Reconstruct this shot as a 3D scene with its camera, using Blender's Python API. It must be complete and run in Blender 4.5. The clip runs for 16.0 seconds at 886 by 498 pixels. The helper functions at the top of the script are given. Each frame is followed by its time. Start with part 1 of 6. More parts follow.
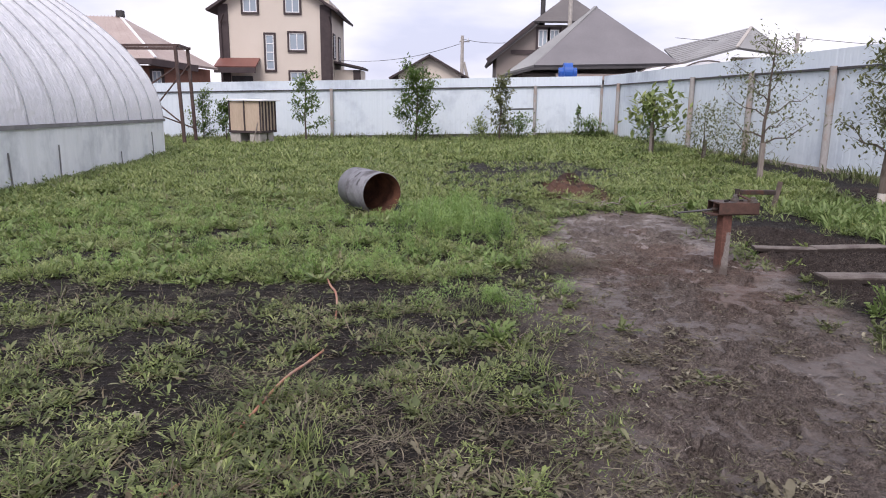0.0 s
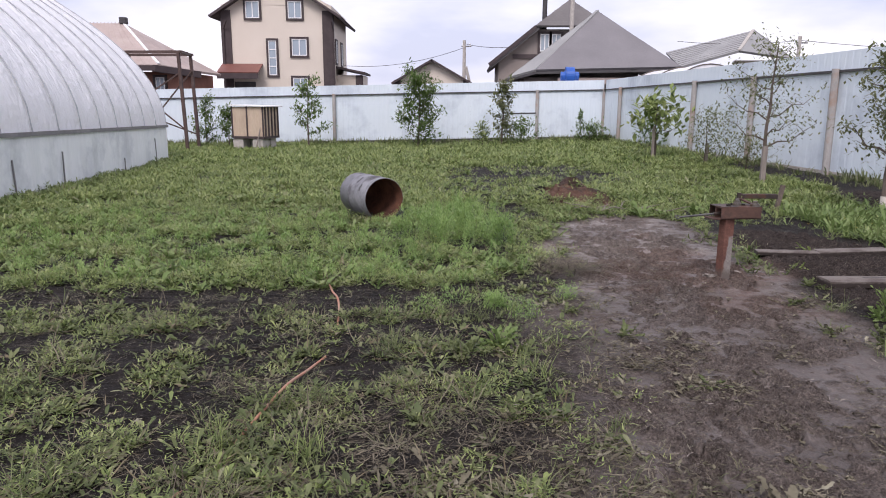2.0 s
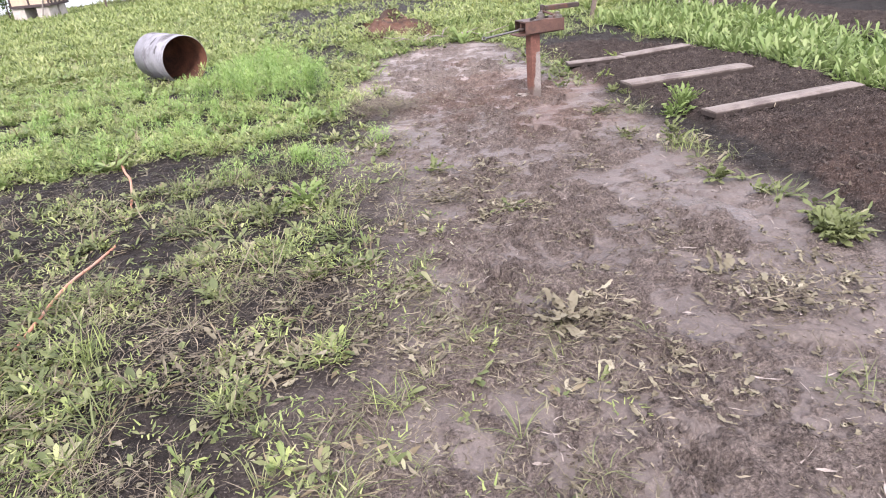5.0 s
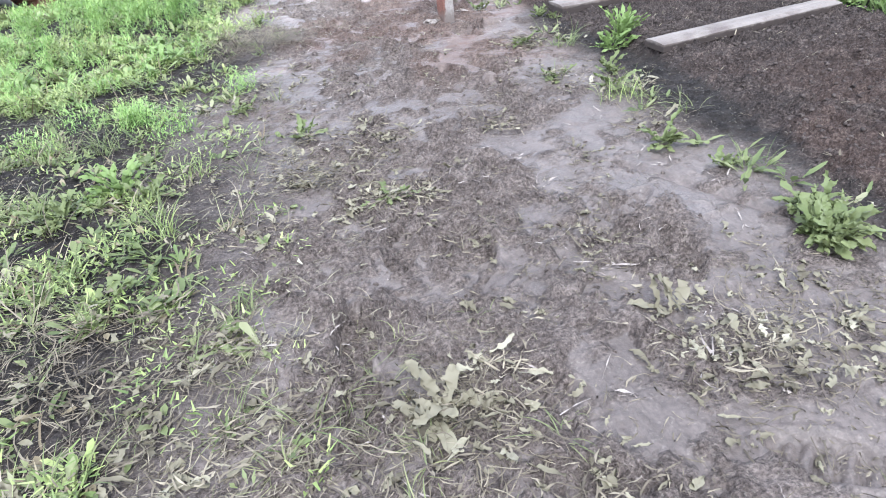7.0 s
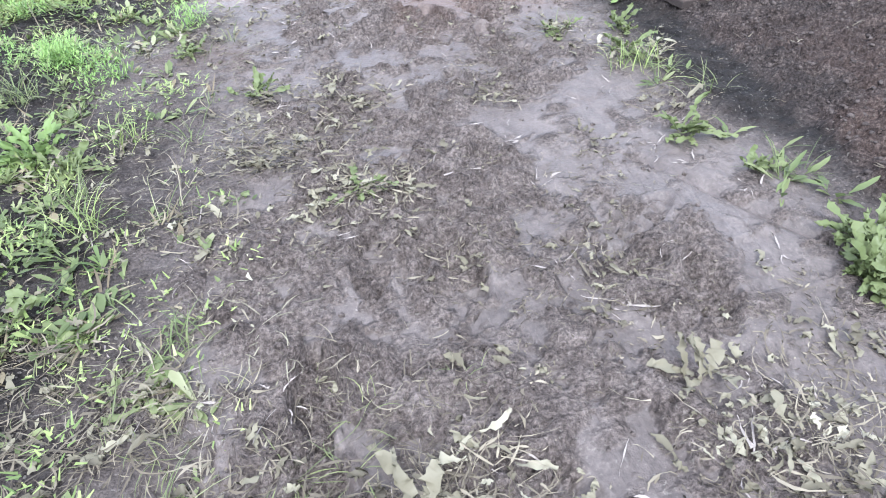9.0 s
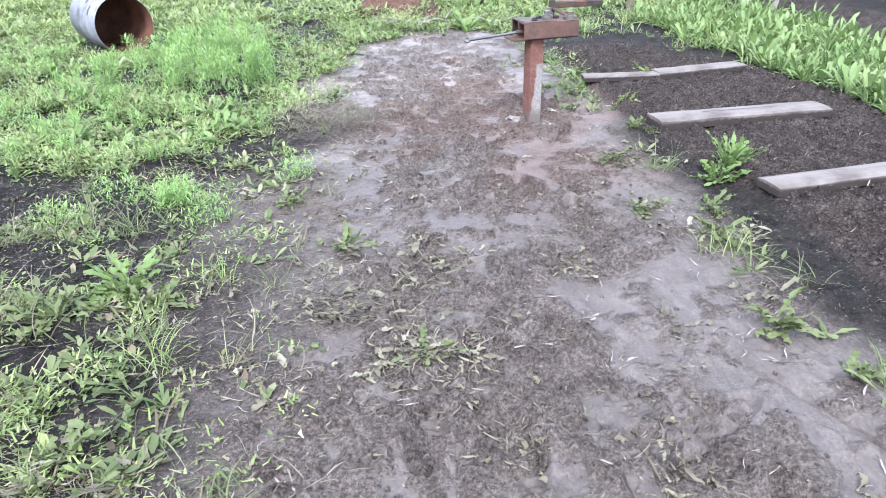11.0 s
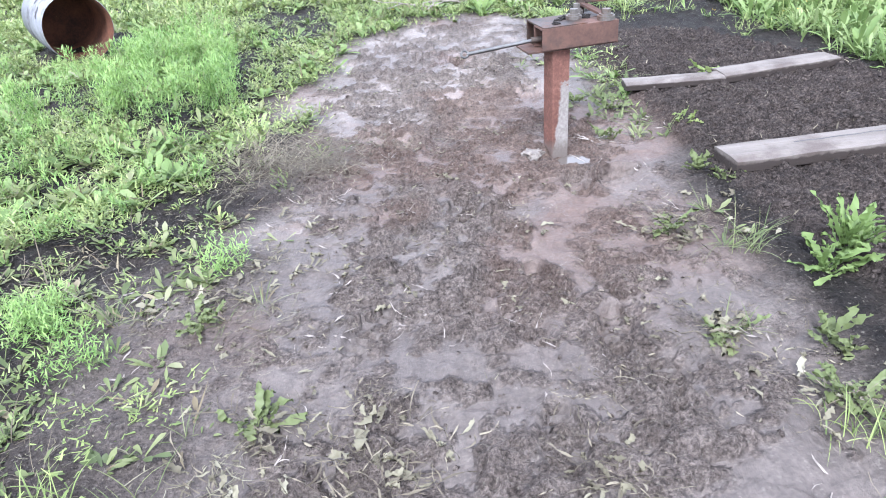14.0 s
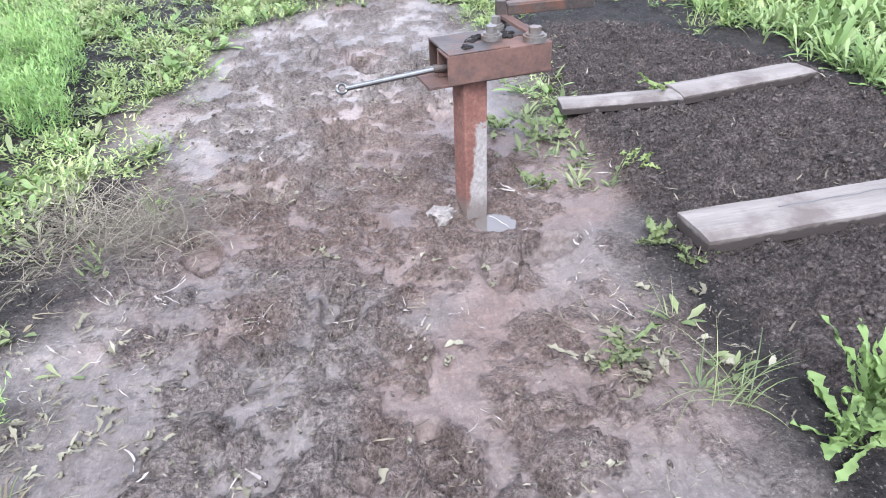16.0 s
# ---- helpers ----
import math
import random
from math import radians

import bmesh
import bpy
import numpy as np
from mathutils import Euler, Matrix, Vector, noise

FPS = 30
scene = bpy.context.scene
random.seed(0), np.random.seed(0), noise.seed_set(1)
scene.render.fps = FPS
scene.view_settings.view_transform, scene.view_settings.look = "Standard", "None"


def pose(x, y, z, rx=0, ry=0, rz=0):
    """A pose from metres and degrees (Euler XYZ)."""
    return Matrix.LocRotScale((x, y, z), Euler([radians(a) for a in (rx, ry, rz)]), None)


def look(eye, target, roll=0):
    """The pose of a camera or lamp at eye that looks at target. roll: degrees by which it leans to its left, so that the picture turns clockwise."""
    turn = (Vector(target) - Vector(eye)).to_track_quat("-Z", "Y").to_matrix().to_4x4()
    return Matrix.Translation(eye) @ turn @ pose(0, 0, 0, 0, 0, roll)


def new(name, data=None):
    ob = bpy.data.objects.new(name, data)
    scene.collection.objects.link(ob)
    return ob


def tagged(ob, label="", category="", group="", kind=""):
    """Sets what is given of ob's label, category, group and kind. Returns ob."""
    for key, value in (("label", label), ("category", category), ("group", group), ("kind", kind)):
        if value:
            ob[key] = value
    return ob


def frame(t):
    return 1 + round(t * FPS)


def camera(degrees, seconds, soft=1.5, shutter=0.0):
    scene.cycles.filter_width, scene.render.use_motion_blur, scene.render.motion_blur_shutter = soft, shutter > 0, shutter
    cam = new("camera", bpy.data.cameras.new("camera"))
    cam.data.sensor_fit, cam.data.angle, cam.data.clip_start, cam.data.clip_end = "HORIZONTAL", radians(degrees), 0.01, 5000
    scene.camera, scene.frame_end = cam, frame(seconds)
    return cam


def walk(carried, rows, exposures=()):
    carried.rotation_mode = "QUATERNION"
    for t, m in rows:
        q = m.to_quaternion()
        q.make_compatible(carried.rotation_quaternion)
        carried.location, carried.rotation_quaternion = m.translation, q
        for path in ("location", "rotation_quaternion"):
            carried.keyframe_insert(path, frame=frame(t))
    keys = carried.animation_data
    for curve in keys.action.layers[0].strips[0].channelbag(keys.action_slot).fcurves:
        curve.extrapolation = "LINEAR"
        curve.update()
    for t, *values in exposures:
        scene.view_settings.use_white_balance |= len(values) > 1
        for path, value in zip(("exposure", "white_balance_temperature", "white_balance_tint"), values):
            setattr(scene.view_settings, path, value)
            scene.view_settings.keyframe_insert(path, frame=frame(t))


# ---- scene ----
cam = camera(65.3, 16.0, soft=1.0)
PATH = [
    (0, (0.341, 0.15, 1.383), (0.28, 2.104, 0.96), 0.6),
    (0.5, (0.347, 0.144, 1.382), (0.272, 2.098, 0.964), 0.5),
    (1, (0.348, 0.141, 1.389), (0.276, 2.097, 0.98), 0.5),
    (1.5, (0.352, 0.15, 1.39), (0.282, 2.103, 0.968), 0.3),
    (2, (0.35, 0.149, 1.392), (0.28, 2.106, 0.981), 0.3),
    (2.5, (0.353, 0.153, 1.384), (0.29, 2.108, 0.97), 0.2),
    (3, (0.339, 0.151, 1.383), (0.306, 2.1, 0.938), 0.3),
    (3.5, (0.27, 0.16, 1.366), (0.287, 2.108, 0.912), 0.4),
    (4, (0.273, 0.165, 1.348), (0.296, 2.085, 0.786), 0.4),
    (4.5, (0.41, 0.207, 1.298), (0.553, 2.018, 0.46), -2.1),
    (5, (0.701, 0.281, 1.345), (0.984, 2.07, 0.498), -5.6),
    (5.2, (0.781, 0.294, 1.343), (1.141, 2.063, 0.483), -6.3),
    (7.3, (1.343, 1.315, 1.21), (1.708, 2.883, 0.023), -6.2),
    (7.5, (1.396, 1.393, 1.217), (1.812, 2.879, -0.055), -4.7),
    (8, (1.348, 1.611, 1.219), (1.82, 3.077, -0.057), -1.4),
    (8.2, (1.337, 1.669, 1.23), (1.787, 3.131, -0.058), -1.6),
    (10.3, (1.344, 1.647, 1.258), (1.639, 3.268, 0.124), 0.5),
    (10.5, (1.312, 1.656, 1.272), (1.676, 3.315, 0.216), 4.7),
    (11, (1.409, 1.717, 1.266), (1.623, 3.481, 0.349), -1.2),
    (11.5, (1.551, 1.894, 1.272), (1.689, 3.661, 0.346), -2.7),
    (12, (1.61, 2.097, 1.262), (1.811, 3.836, 0.294), -2.3),
    (12.1, (1.588, 2.167, 1.259), (1.858, 3.914, 0.326), -0.7),
    (12.5, (1.545, 2.365, 1.259), (1.82, 4.092, 0.29), -2.2),
    (13, (1.558, 2.589, 1.248), (1.806, 4.28, 0.209), -2.4),
    (13.5, (1.68, 2.754, 1.286), (1.746, 4.487, 0.289), -3.2),
    (14, (1.757, 2.85, 1.272), (1.85, 4.577, 0.268), -4.5),
    (14.5, (1.749, 3.108, 1.247), (2.053, 4.793, 0.213), -1.5),
    (15, (1.782, 3.291, 1.254), (2.092, 4.954, 0.186), -3.1),
    (15.5, (1.962, 3.528, 1.266), (2.195, 5.217, 0.22), -2.0),
    (16, (2.054, 3.742, 1.25), (2.305, 5.391, 0.146), -2.5),
]
walk(cam, [(t, look(e, g, r)) for t, e, g, r in PATH],
     exposures=[(0.0, 0.60, 6350, 19), (3.8, 0.62, 6300, 19), (4.5, 1.42, 6650, 21), (5.0, 1.98, 6450, 21), (5.6, 2.05, 6300, 15), (7.3, 2.22, 5550, 9), (10.3, 2.26, 5500, 10), (16.0, 2.26, 5550, 11)])

# ---------- world and light: bright overcast ----------
SUN_EL, SUN_AZ = radians(50), radians(194)
world = bpy.data.worlds.new("overcast_sky")
scene.world = world
world.use_nodes = True
wt = world.node_tree
wt.nodes.clear()
w_out = wt.nodes.new("ShaderNodeOutputWorld")
w_bg = wt.nodes.new("ShaderNodeBackground")
w_sky = wt.nodes.new("ShaderNodeTexSky")
w_sky.sky_type, w_sky.sun_disc = "NISHITA", False
w_sky.sun_elevation, w_sky.sun_rotation = SUN_EL, SUN_AZ
w_sky.dust_density = 3.0
w_co = wt.nodes.new("ShaderNodeTexCoord")
w_map = wt.nodes.new("ShaderNodeMapping")
w_map.inputs["Scale"].default_value = (1.0, 1.0, 3.2)
w_n = wt.nodes.new("ShaderNodeTexNoise")
w_n.inputs["Scale"].default_value, w_n.inputs["Detail"].default_value = 2.6, 6.0
w_r = wt.nodes.new("ShaderNodeValToRGB")
w_r.color_ramp.elements[0].position, w_r.color_ramp.elements[0].color = 0.38, (5.0, 5.3, 6.3, 1)
w_r.color_ramp.elements[1].position, w_r.color_ramp.elements[1].color = 0.62, (8.4, 8.3, 8.5, 1)
w_mix = wt.nodes.new("ShaderNodeMix")
w_mix.data_type = "RGBA"
w_mix.inputs["Factor"].default_value = 0.9
wt.links.new(w_co.outputs["Generated"], w_map.inputs["Vector"])
wt.links.new(w_map.outputs["Vector"], w_n.inputs["Vector"])
wt.links.new(w_n.outputs["Fac"], w_r.inputs["Fac"])
wt.links.new(w_sky.outputs["Color"], w_mix.inputs["A"])
wt.links.new(w_r.outputs["Color"], w_mix.inputs["B"])
wt.links.new(w_mix.outputs["Result"], w_bg.inputs["Color"])
w_bg.inputs["Strength"].default_value = 0.1
wt.links.new(w_bg.outputs["Background"], w_out.inputs["Surface"])

sun = new("sun", bpy.data.lights.new("sun", "SUN"))
sun.data.energy, sun.data.angle, sun.data.color = 1.6, radians(24), (1.0, 0.96, 0.9)
sun.matrix_world = look((12 * math.sin(SUN_AZ), 12 * math.cos(SUN_AZ), 14), (0, 0, 0))


# ---------- materials ----------
class Mat:
    """A node material with a few short hands."""

    def __init__(self, name):
        self.m = bpy.data.materials.new(name)
        self.m.use_nodes = True
        self.t = self.m.node_tree
        self.b = self.t.nodes["Principled BSDF"]
        self.out = self.t.nodes["Material Output"]
        self.co = self.t.nodes.new("ShaderNodeTexCoord").outputs["Object"]

    def link(self, a, b):
        self.t.links.new(a, b)

    def noise(self, scale, detail=4.0, stretch=None, rough=0.55):
        n = self.t.nodes.new("ShaderNodeTexNoise")
        n.inputs["Scale"].default_value, n.inputs["Detail"].default_value = scale, detail
        n.inputs["Roughness"].default_value = rough
        v = self.co
        if stretch:
            mp = self.t.nodes.new("ShaderNodeMapping")
            mp.inputs["Scale"].default_value = stretch
            self.link(v, mp.inputs["Vector"])
            v = mp.outputs["Vector"]
        self.link(v, n.inputs["Vector"])
        return n.outputs["Fac"]

    def ramp(self, fac, stops):
        r = self.t.nodes.new("ShaderNodeValToRGB")
        el = r.color_ramp.elements
        while len(el) < len(stops):
            el.new(0.5)
        for e, (p, c) in zip(el, stops):
            e.position = p
            e.color = (*c, 1) if len(c) == 3 else c
        self.link(fac, r.inputs["Fac"])
        return r.outputs["Color"]

    def mix(self, fac, a, b, kind="MIX"):
        n = self.t.nodes.new("ShaderNodeMix")
        n.data_type, n.blend_type = "RGBA", kind
        for key, v in (("Factor", fac), ("A", a), ("B", b)):
            s = n.inputs[key]
            if isinstance(v, (int, float)):
                s.default_value = v
            elif isinstance(v, tuple):
                s.default_value = (*v, 1)
            else:
                self.link(v, s)
        return n.outputs["Result"]

    def math(self, op, a, b=0.0):
        n = self.t.nodes.new("ShaderNodeMath")
        n.operation = op
        for i, v in enumerate((a, b)):
            if isinstance(v, (int, float)):
                n.inputs[i].default_value = v
            else:
                self.link(v, n.inputs[i])
        return n.outputs[0]

    def attr(self, name):
        n = self.t.nodes.new("ShaderNodeAttribute")
        n.attribute_name = name
        return n.outputs["Fac"]

    def bump(self, height, strength=0.4, distance=0.02):
        n = self.t.nodes.new("ShaderNodeBump")
        n.inputs["Strength"].default_value, n.inputs["Distance"].default_value = strength, distance
        self.link(height, n.inputs["Height"])
        self.link(n.outputs["Normal"], self.b.inputs["Normal"])

    def set(self, color=None, rough=None, metal=None, spec=None):
        for key, v in (("Base Color", color), ("Roughness", rough), ("Metallic", metal), ("Specular IOR Level", spec)):
            if v is None:
                continue
            s = self.b.inputs[key]
            if isinstance(v, (int, float)):
                s.default_value = v
            elif isinstance(v, tuple):
                s.default_value = (*v, 1)
            else:
                self.link(v, s)
        return self


def surface(name, dark, light, scale=3.0, fine=40.0, rough=(0.5, 0.8), metal=0.0, bump=0.3, depth=0.01, stretch=None, stain=None, stain_scale=1.2, spec=0.4):
    """Two-scale varied surface: broad tone, fine grain, optional stain colour."""
    m = Mat(name)
    big, small = m.noise(scale, 5, stretch), m.noise(fine, 4, stretch)
    col = m.ramp(m.math("ADD", m.math("MULTIPLY", big, 0.6), m.math("MULTIPLY", small, 0.4)), [(0.32, dark), (0.68, light)])
    if stain:
        col = m.mix(m.ramp(m.noise(stain_scale, 6, None, 0.65), [(0.5, (0, 0, 0)), (0.66, (1, 1, 1))]), col, stain)
    r = m.t.nodes.new("ShaderNodeMapRange")
    m.link(small, r.inputs["Value"])
    r.inputs["To Min"].default_value, r.inputs["To Max"].default_value = rough
    m.set(col, r.outputs["Result"], metal, spec)
    m.bump(m.math("ADD", big, small), bump, depth)
    return m.m


def leafy(name, stops, rough=0.5, glow=0.35):
    """Leaf material: tone by piece, a little light through the blade."""
    m = Mat(name)
    geo = m.t.nodes.new("ShaderNodeNewGeometry")
    tone = m.math("ADD", m.math("MULTIPLY", geo.outputs["Random Per Island"], 0.6), m.math("MULTIPLY", m.ramp(m.noise(2.3, 4), [(0.3, (0, 0, 0)), (0.7, (1, 1, 1))]), 0.4))
    col = m.ramp(tone, stops)
    col = m.mix(m.math("MULTIPLY", m.noise(60, 3), 0.35), col, (0.5, 0.5, 0.4), "MULTIPLY")
    m.set(col, rough, 0.0, 0.35)
    tr = m.t.nodes.new("ShaderNodeBsdfTranslucent")
    mx = m.t.nodes.new("ShaderNodeMixShader")
    mx.inputs[0].default_value = glow
    m.link(col, tr.inputs["Color"])
    m.link(m.b.outputs[0], mx.inputs[1])
    m.link(tr.outputs[0], mx.inputs[2])
    m.link(mx.outputs[0], m.out.inputs["Surface"])
    return m.m


def ground_material():
    m = Mat("soil")
    mud, bed, red, silt = m.attr("mud"), m.attr("bed"), m.attr("redsoil"), m.attr("silt")
    n1, n2, n3, n4 = m.noise(1.3, 6), m.noise(11, 7, None, 0.68), m.noise(85, 5, None, 0.72), m.noise(4.2, 6, None, 0.6)
    smear = m.noise(26, 5, (1.0, 0.35, 1.0), 0.65)
    lumps = m.ramp(m.noise(55, 4, None, 0.6), [(0.36, (0, 0, 0)), (0.66, (1, 1, 1))])
    chunk = m.ramp(m.noise(21, 6, None, 0.65), [(0.38, (0, 0, 0)), (0.62, (1, 1, 1))])
    dark = m.ramp(n2, [(0.3, (0.010, 0.009, 0.009)), (0.7, (0.036, 0.031, 0.028))])
    smooth = m.ramp(m.math("ADD", m.math("MULTIPLY", n1, 0.25), m.math("ADD", m.math("MULTIPLY", smear, 0.40), m.math("MULTIPLY", n4, 0.35))),
                    [(0.36, (0.060, 0.048, 0.042)), (0.50, (0.094, 0.077, 0.069)), (0.64, (0.140, 0.117, 0.105))])
    churned = m.ramp(m.math("ADD", m.math("MULTIPLY", n2, 0.6), m.math("MULTIPLY", n3, 0.4)), [(0.36, (0.055, 0.044, 0.039)), (0.50, (0.134, 0.110, 0.098)), (0.63, (0.212, 0.178, 0.160))])
    wetmud = m.mix(silt, churned, smooth)
    wetmud = m.mix(m.attr("crust"), wetmud, m.ramp(m.math("ADD", m.math("MULTIPLY", n2, 0.5), m.math("MULTIPLY", smear, 0.5)), [(0.36, (0.120, 0.098, 0.086)), (0.64, (0.250, 0.212, 0.188))]))
    dark = m.mix(m.math("MULTIPLY", silt, 0.22), dark, smooth)
    bedc = m.ramp(m.math("ADD", m.math("MULTIPLY", n3, 0.55), m.math("MULTIPLY", n2, 0.45)), [(0.36, (0.020, 0.017, 0.016)), (0.52, (0.062, 0.050, 0.045)), (0.66, (0.140, 0.114, 0.101))])
    redc = m.ramp(n2, [(0.3, (0.080, 0.040, 0.028)), (0.7, (0.185, 0.104, 0.074))])
    col = m.mix(mud, dark, wetmud)
    col = m.mix(bed, col, bedc)
    col = m.mix(red, col, redc)
    grain = m.ramp(n3, [(0.36, (0.52, 0.52, 0.52)), (0.62, (1.22, 1.21, 1.20))])
    loose = m.math("SUBTRACT", 0.85, m.math("MULTIPLY", m.math("MULTIPLY", silt, mud), 0.30))
    col = m.mix(loose, col, grain, "MULTIPLY")
    flecks = m.ramp(m.noise(95, 2, None, 0.4), [(0.65, (0, 0, 0)), (0.69, (1, 1, 1))])
    col = m.mix(m.math("MULTIPLY", flecks, m.math("SUBTRACT", 0.40, m.math("ADD", m.math("MULTIPLY", bed, 0.2), m.math("MULTIPLY", silt, 0.22)))), col, (0.27, 0.245, 0.21))
    damp = m.math("MULTIPLY", silt, mud)
    rough = m.ramp(m.math("ADD", m.math("MULTIPLY", n4, 0.6), m.math("MULTIPLY", smear, 0.4)), [(0.38, (0.30, 0.30, 0.30)), (0.60, (0.58, 0.58, 0.58))])
    rough = m.mix(damp, (0.64, 0.64, 0.64), rough)
    rough = m.mix(bed, rough, (0.9, 0.9, 0.9))
    rough = m.mix(m.attr("wet"), rough, (0.08, 0.08, 0.08))
    m.set(col, rough, 0.0, m.math("ADD", 0.10, m.math("MULTIPLY", damp, 0.22)))
    crude = m.math("MAXIMUM", m.math("MAXIMUM", m.math("MULTIPLY", m.math("SUBTRACT", 1.0, silt), mud), bed), m.math("MULTIPLY", m.math("SUBTRACT", 1.0, mud), 0.7))
    tall = m.math("ADD", m.math("MULTIPLY", lumps, 0.20), m.math("MULTIPLY", chunk, 0.16))
    m.bump(m.math("ADD", m.math("MULTIPLY", tall, m.math("ADD", crude, 0.05)), m.math("ADD", m.math("MULTIPLY", smear, 0.13), m.math("MULTIPLY", n3, m.math("ADD", m.math("MULTIPLY", crude, 0.22), 0.05)))), 1.0, 0.055)
    return m.m


def glass_material():
    m = Mat("window_glass")
    m.set((0.30, 0.36, 0.42), 0.06, 0.0, 0.9)
    return m.m


def film_material():
    m = Mat("greenhouse_film")
    big, fine = m.noise(0.9, 5, (1, 1, 1)), m.noise(9, 5, (1.0, 1.0, 0.35))
    col = m.ramp(big, [(0.3, (0.85, 0.85, 0.87)), (0.7, (0.94, 0.93, 0.94))])
    m.set(col, 0.32, 0.0, 0.5)
    folds = m.noise(3.2, 4, (2.4, 0.7, 0.9), 0.6)
    creases = m.math("ABSOLUTE", m.math("SUBTRACT", m.noise(2.6, 3, (1.0, 1.6, 0.8), 0.5), 0.5))
    m.bump(m.math("ADD", m.math("ADD", m.math("MULTIPLY", creases, 2.2), m.math("MULTIPLY", fine, 0.25)), m.math("MULTIPLY", folds, 1.5)), 0.45, 0.09)
    tr = m.t.nodes.new("ShaderNodeBsdfTranslucent")
    tr.inputs["Color"].default_value = (0.8, 0.81, 0.83, 1)
    mx = m.t.nodes.new("ShaderNodeMixShader")
    mx.inputs[0].default_value = 0.12
    m.link(m.b.outputs[0], mx.inputs[1])
    m.link(tr.outputs[0], mx.inputs[2])
    m.link(mx.outputs[0], m.out.inputs["Surface"])
    return m.m


def dark_edges(m):
    """Darkens the lower edges of a board up to a ragged line."""
    t = m.node_tree
    b = t.nodes["Principled BSDF"]
    old = b.inputs["Base Color"].links[0].from_socket
    co = t.nodes.new("ShaderNodeTexCoord")
    sep = t.nodes.new("ShaderNodeSeparateXYZ")
    nz = t.nodes.new("ShaderNodeTexNoise")
    nz.inputs["Scale"].default_value = 30
    add = t.nodes.new("ShaderNodeMath")
    add.operation = "MULTIPLY_ADD"
    add.inputs[1].default_value = 0.022
    ramp = t.nodes.new("ShaderNodeValToRGB")
    ramp.color_ramp.elements[0].position, ramp.color_ramp.elements[0].color = 0.016, (1, 1, 1, 1)
    ramp.color_ramp.elements[1].position, ramp.color_ramp.elements[1].color = 0.026, (0, 0, 0, 1)
    mix = t.nodes.new("ShaderNodeMix")
    mix.data_type = "RGBA"
    mix.inputs["B"].default_value = (0.035, 0.026, 0.022, 1)
    t.links.new(co.outputs["Object"], sep.inputs[0])
    t.links.new(co.outputs["Object"], nz.inputs["Vector"])
    t.links.new(nz.outputs["Fac"], add.inputs[0])
    t.links.new(sep.outputs["Z"], add.inputs[2])
    t.links.new(add.outputs[0], ramp.inputs["Fac"])
    t.links.new(ramp.outputs["Color"], mix.inputs["Factor"])
    t.links.new(old, mix.inputs["A"])
    t.links.new(mix.outputs["Result"], b.inputs["Base Color"])
    return m


def worn_post_material():
    """Red-brown rust above, worn grey paint left on one side of the lower part."""
    m = Mat("worn_post")
    sep = m.t.nodes.new("ShaderNodeSeparateXYZ")
    m.link(m.co, sep.inputs[0])
    n1, n2, n3 = m.noise(14, 6, None, 0.7), m.noise(70, 5, None, 0.7), m.noise(9, 4)
    rust = m.ramp(m.math("ADD", m.math("MULTIPLY", n1, 0.5), m.math("MULTIPLY", n2, 0.5)), [(0.34, (0.070, 0.034, 0.027)), (0.52, (0.140, 0.064, 0.048)), (0.68, (0.220, 0.115, 0.085))])
    paint = m.ramp(n2, [(0.3, (0.17, 0.145, 0.13)), (0.7, (0.30, 0.275, 0.255))])
    slope = m.math("SUBTRACT", m.math("ADD", sep.outputs["X"], m.math("MULTIPLY", m.math("SUBTRACT", n1, 0.5), 0.07)), m.math("SUBTRACT", m.math("MULTIPLY", sep.outputs["Z"], 0.13), 0.035))
    low = m.math("SUBTRACT", 0.37, m.math("ADD", sep.outputs["Z"], m.math("MULTIPLY", m.math("SUBTRACT", n2, 0.5), 0.28)))
    side = m.ramp(m.math("MULTIPLY", m.math("MINIMUM", slope, low), 60.0), [(0.0, (0, 0, 0)), (0.6, (1, 1, 1))])
    col = m.mix(side, rust, paint)
    foot = m.ramp(m.math("ADD", sep.outputs["Z"], m.math("MULTIPLY", n3, 0.10)), [(0.10, (1, 1, 1)), (0.15, (0, 0, 0))])
    m.set(m.mix(m.math("MULTIPLY", foot, 0.8), col, (0.11, 0.088, 0.076)), 0.72, 0.1, 0.3)
    m.bump(m.math("ADD", n1, m.math("ADD", n2, m.math("MULTIPLY", side, 0.4))), 0.4, 0.004)
    return m.m


SOIL = ground_material()
POST_PAINT = worn_post_material()
BED_SOIL = surface("loose_bed_soil", (0.022, 0.018, 0.017), (0.100, 0.082, 0.073), 30, 160, (0.85, 0.95), 0.0, 0.5, 0.004, spec=0.1)
FENCE_SHEET = surface("pale_painted_sheet", (0.61, 0.685, 0.75), (0.69, 0.755, 0.81), 0.8, 14, (0.42, 0.6), 0.0, 0.08, 0.006, (1, 1, 0.3), (0.47, 0.53, 0.60), 0.5)
FENCE_POST = surface("weathered_steel_post", (0.27, 0.255, 0.245), (0.43, 0.41, 0.395), 2.5, 30, (0.55, 0.8), 0.1, 0.25, 0.004, (1, 1, 0.4), (0.36, 0.27, 0.22), 2.0)
DARK_TRIM = surface("dark_trim", (0.035, 0.033, 0.036), (0.085, 0.08, 0.082), 3, 30, (0.5, 0.75), 0.0, 0.2, 0.004)
FILM = film_material()
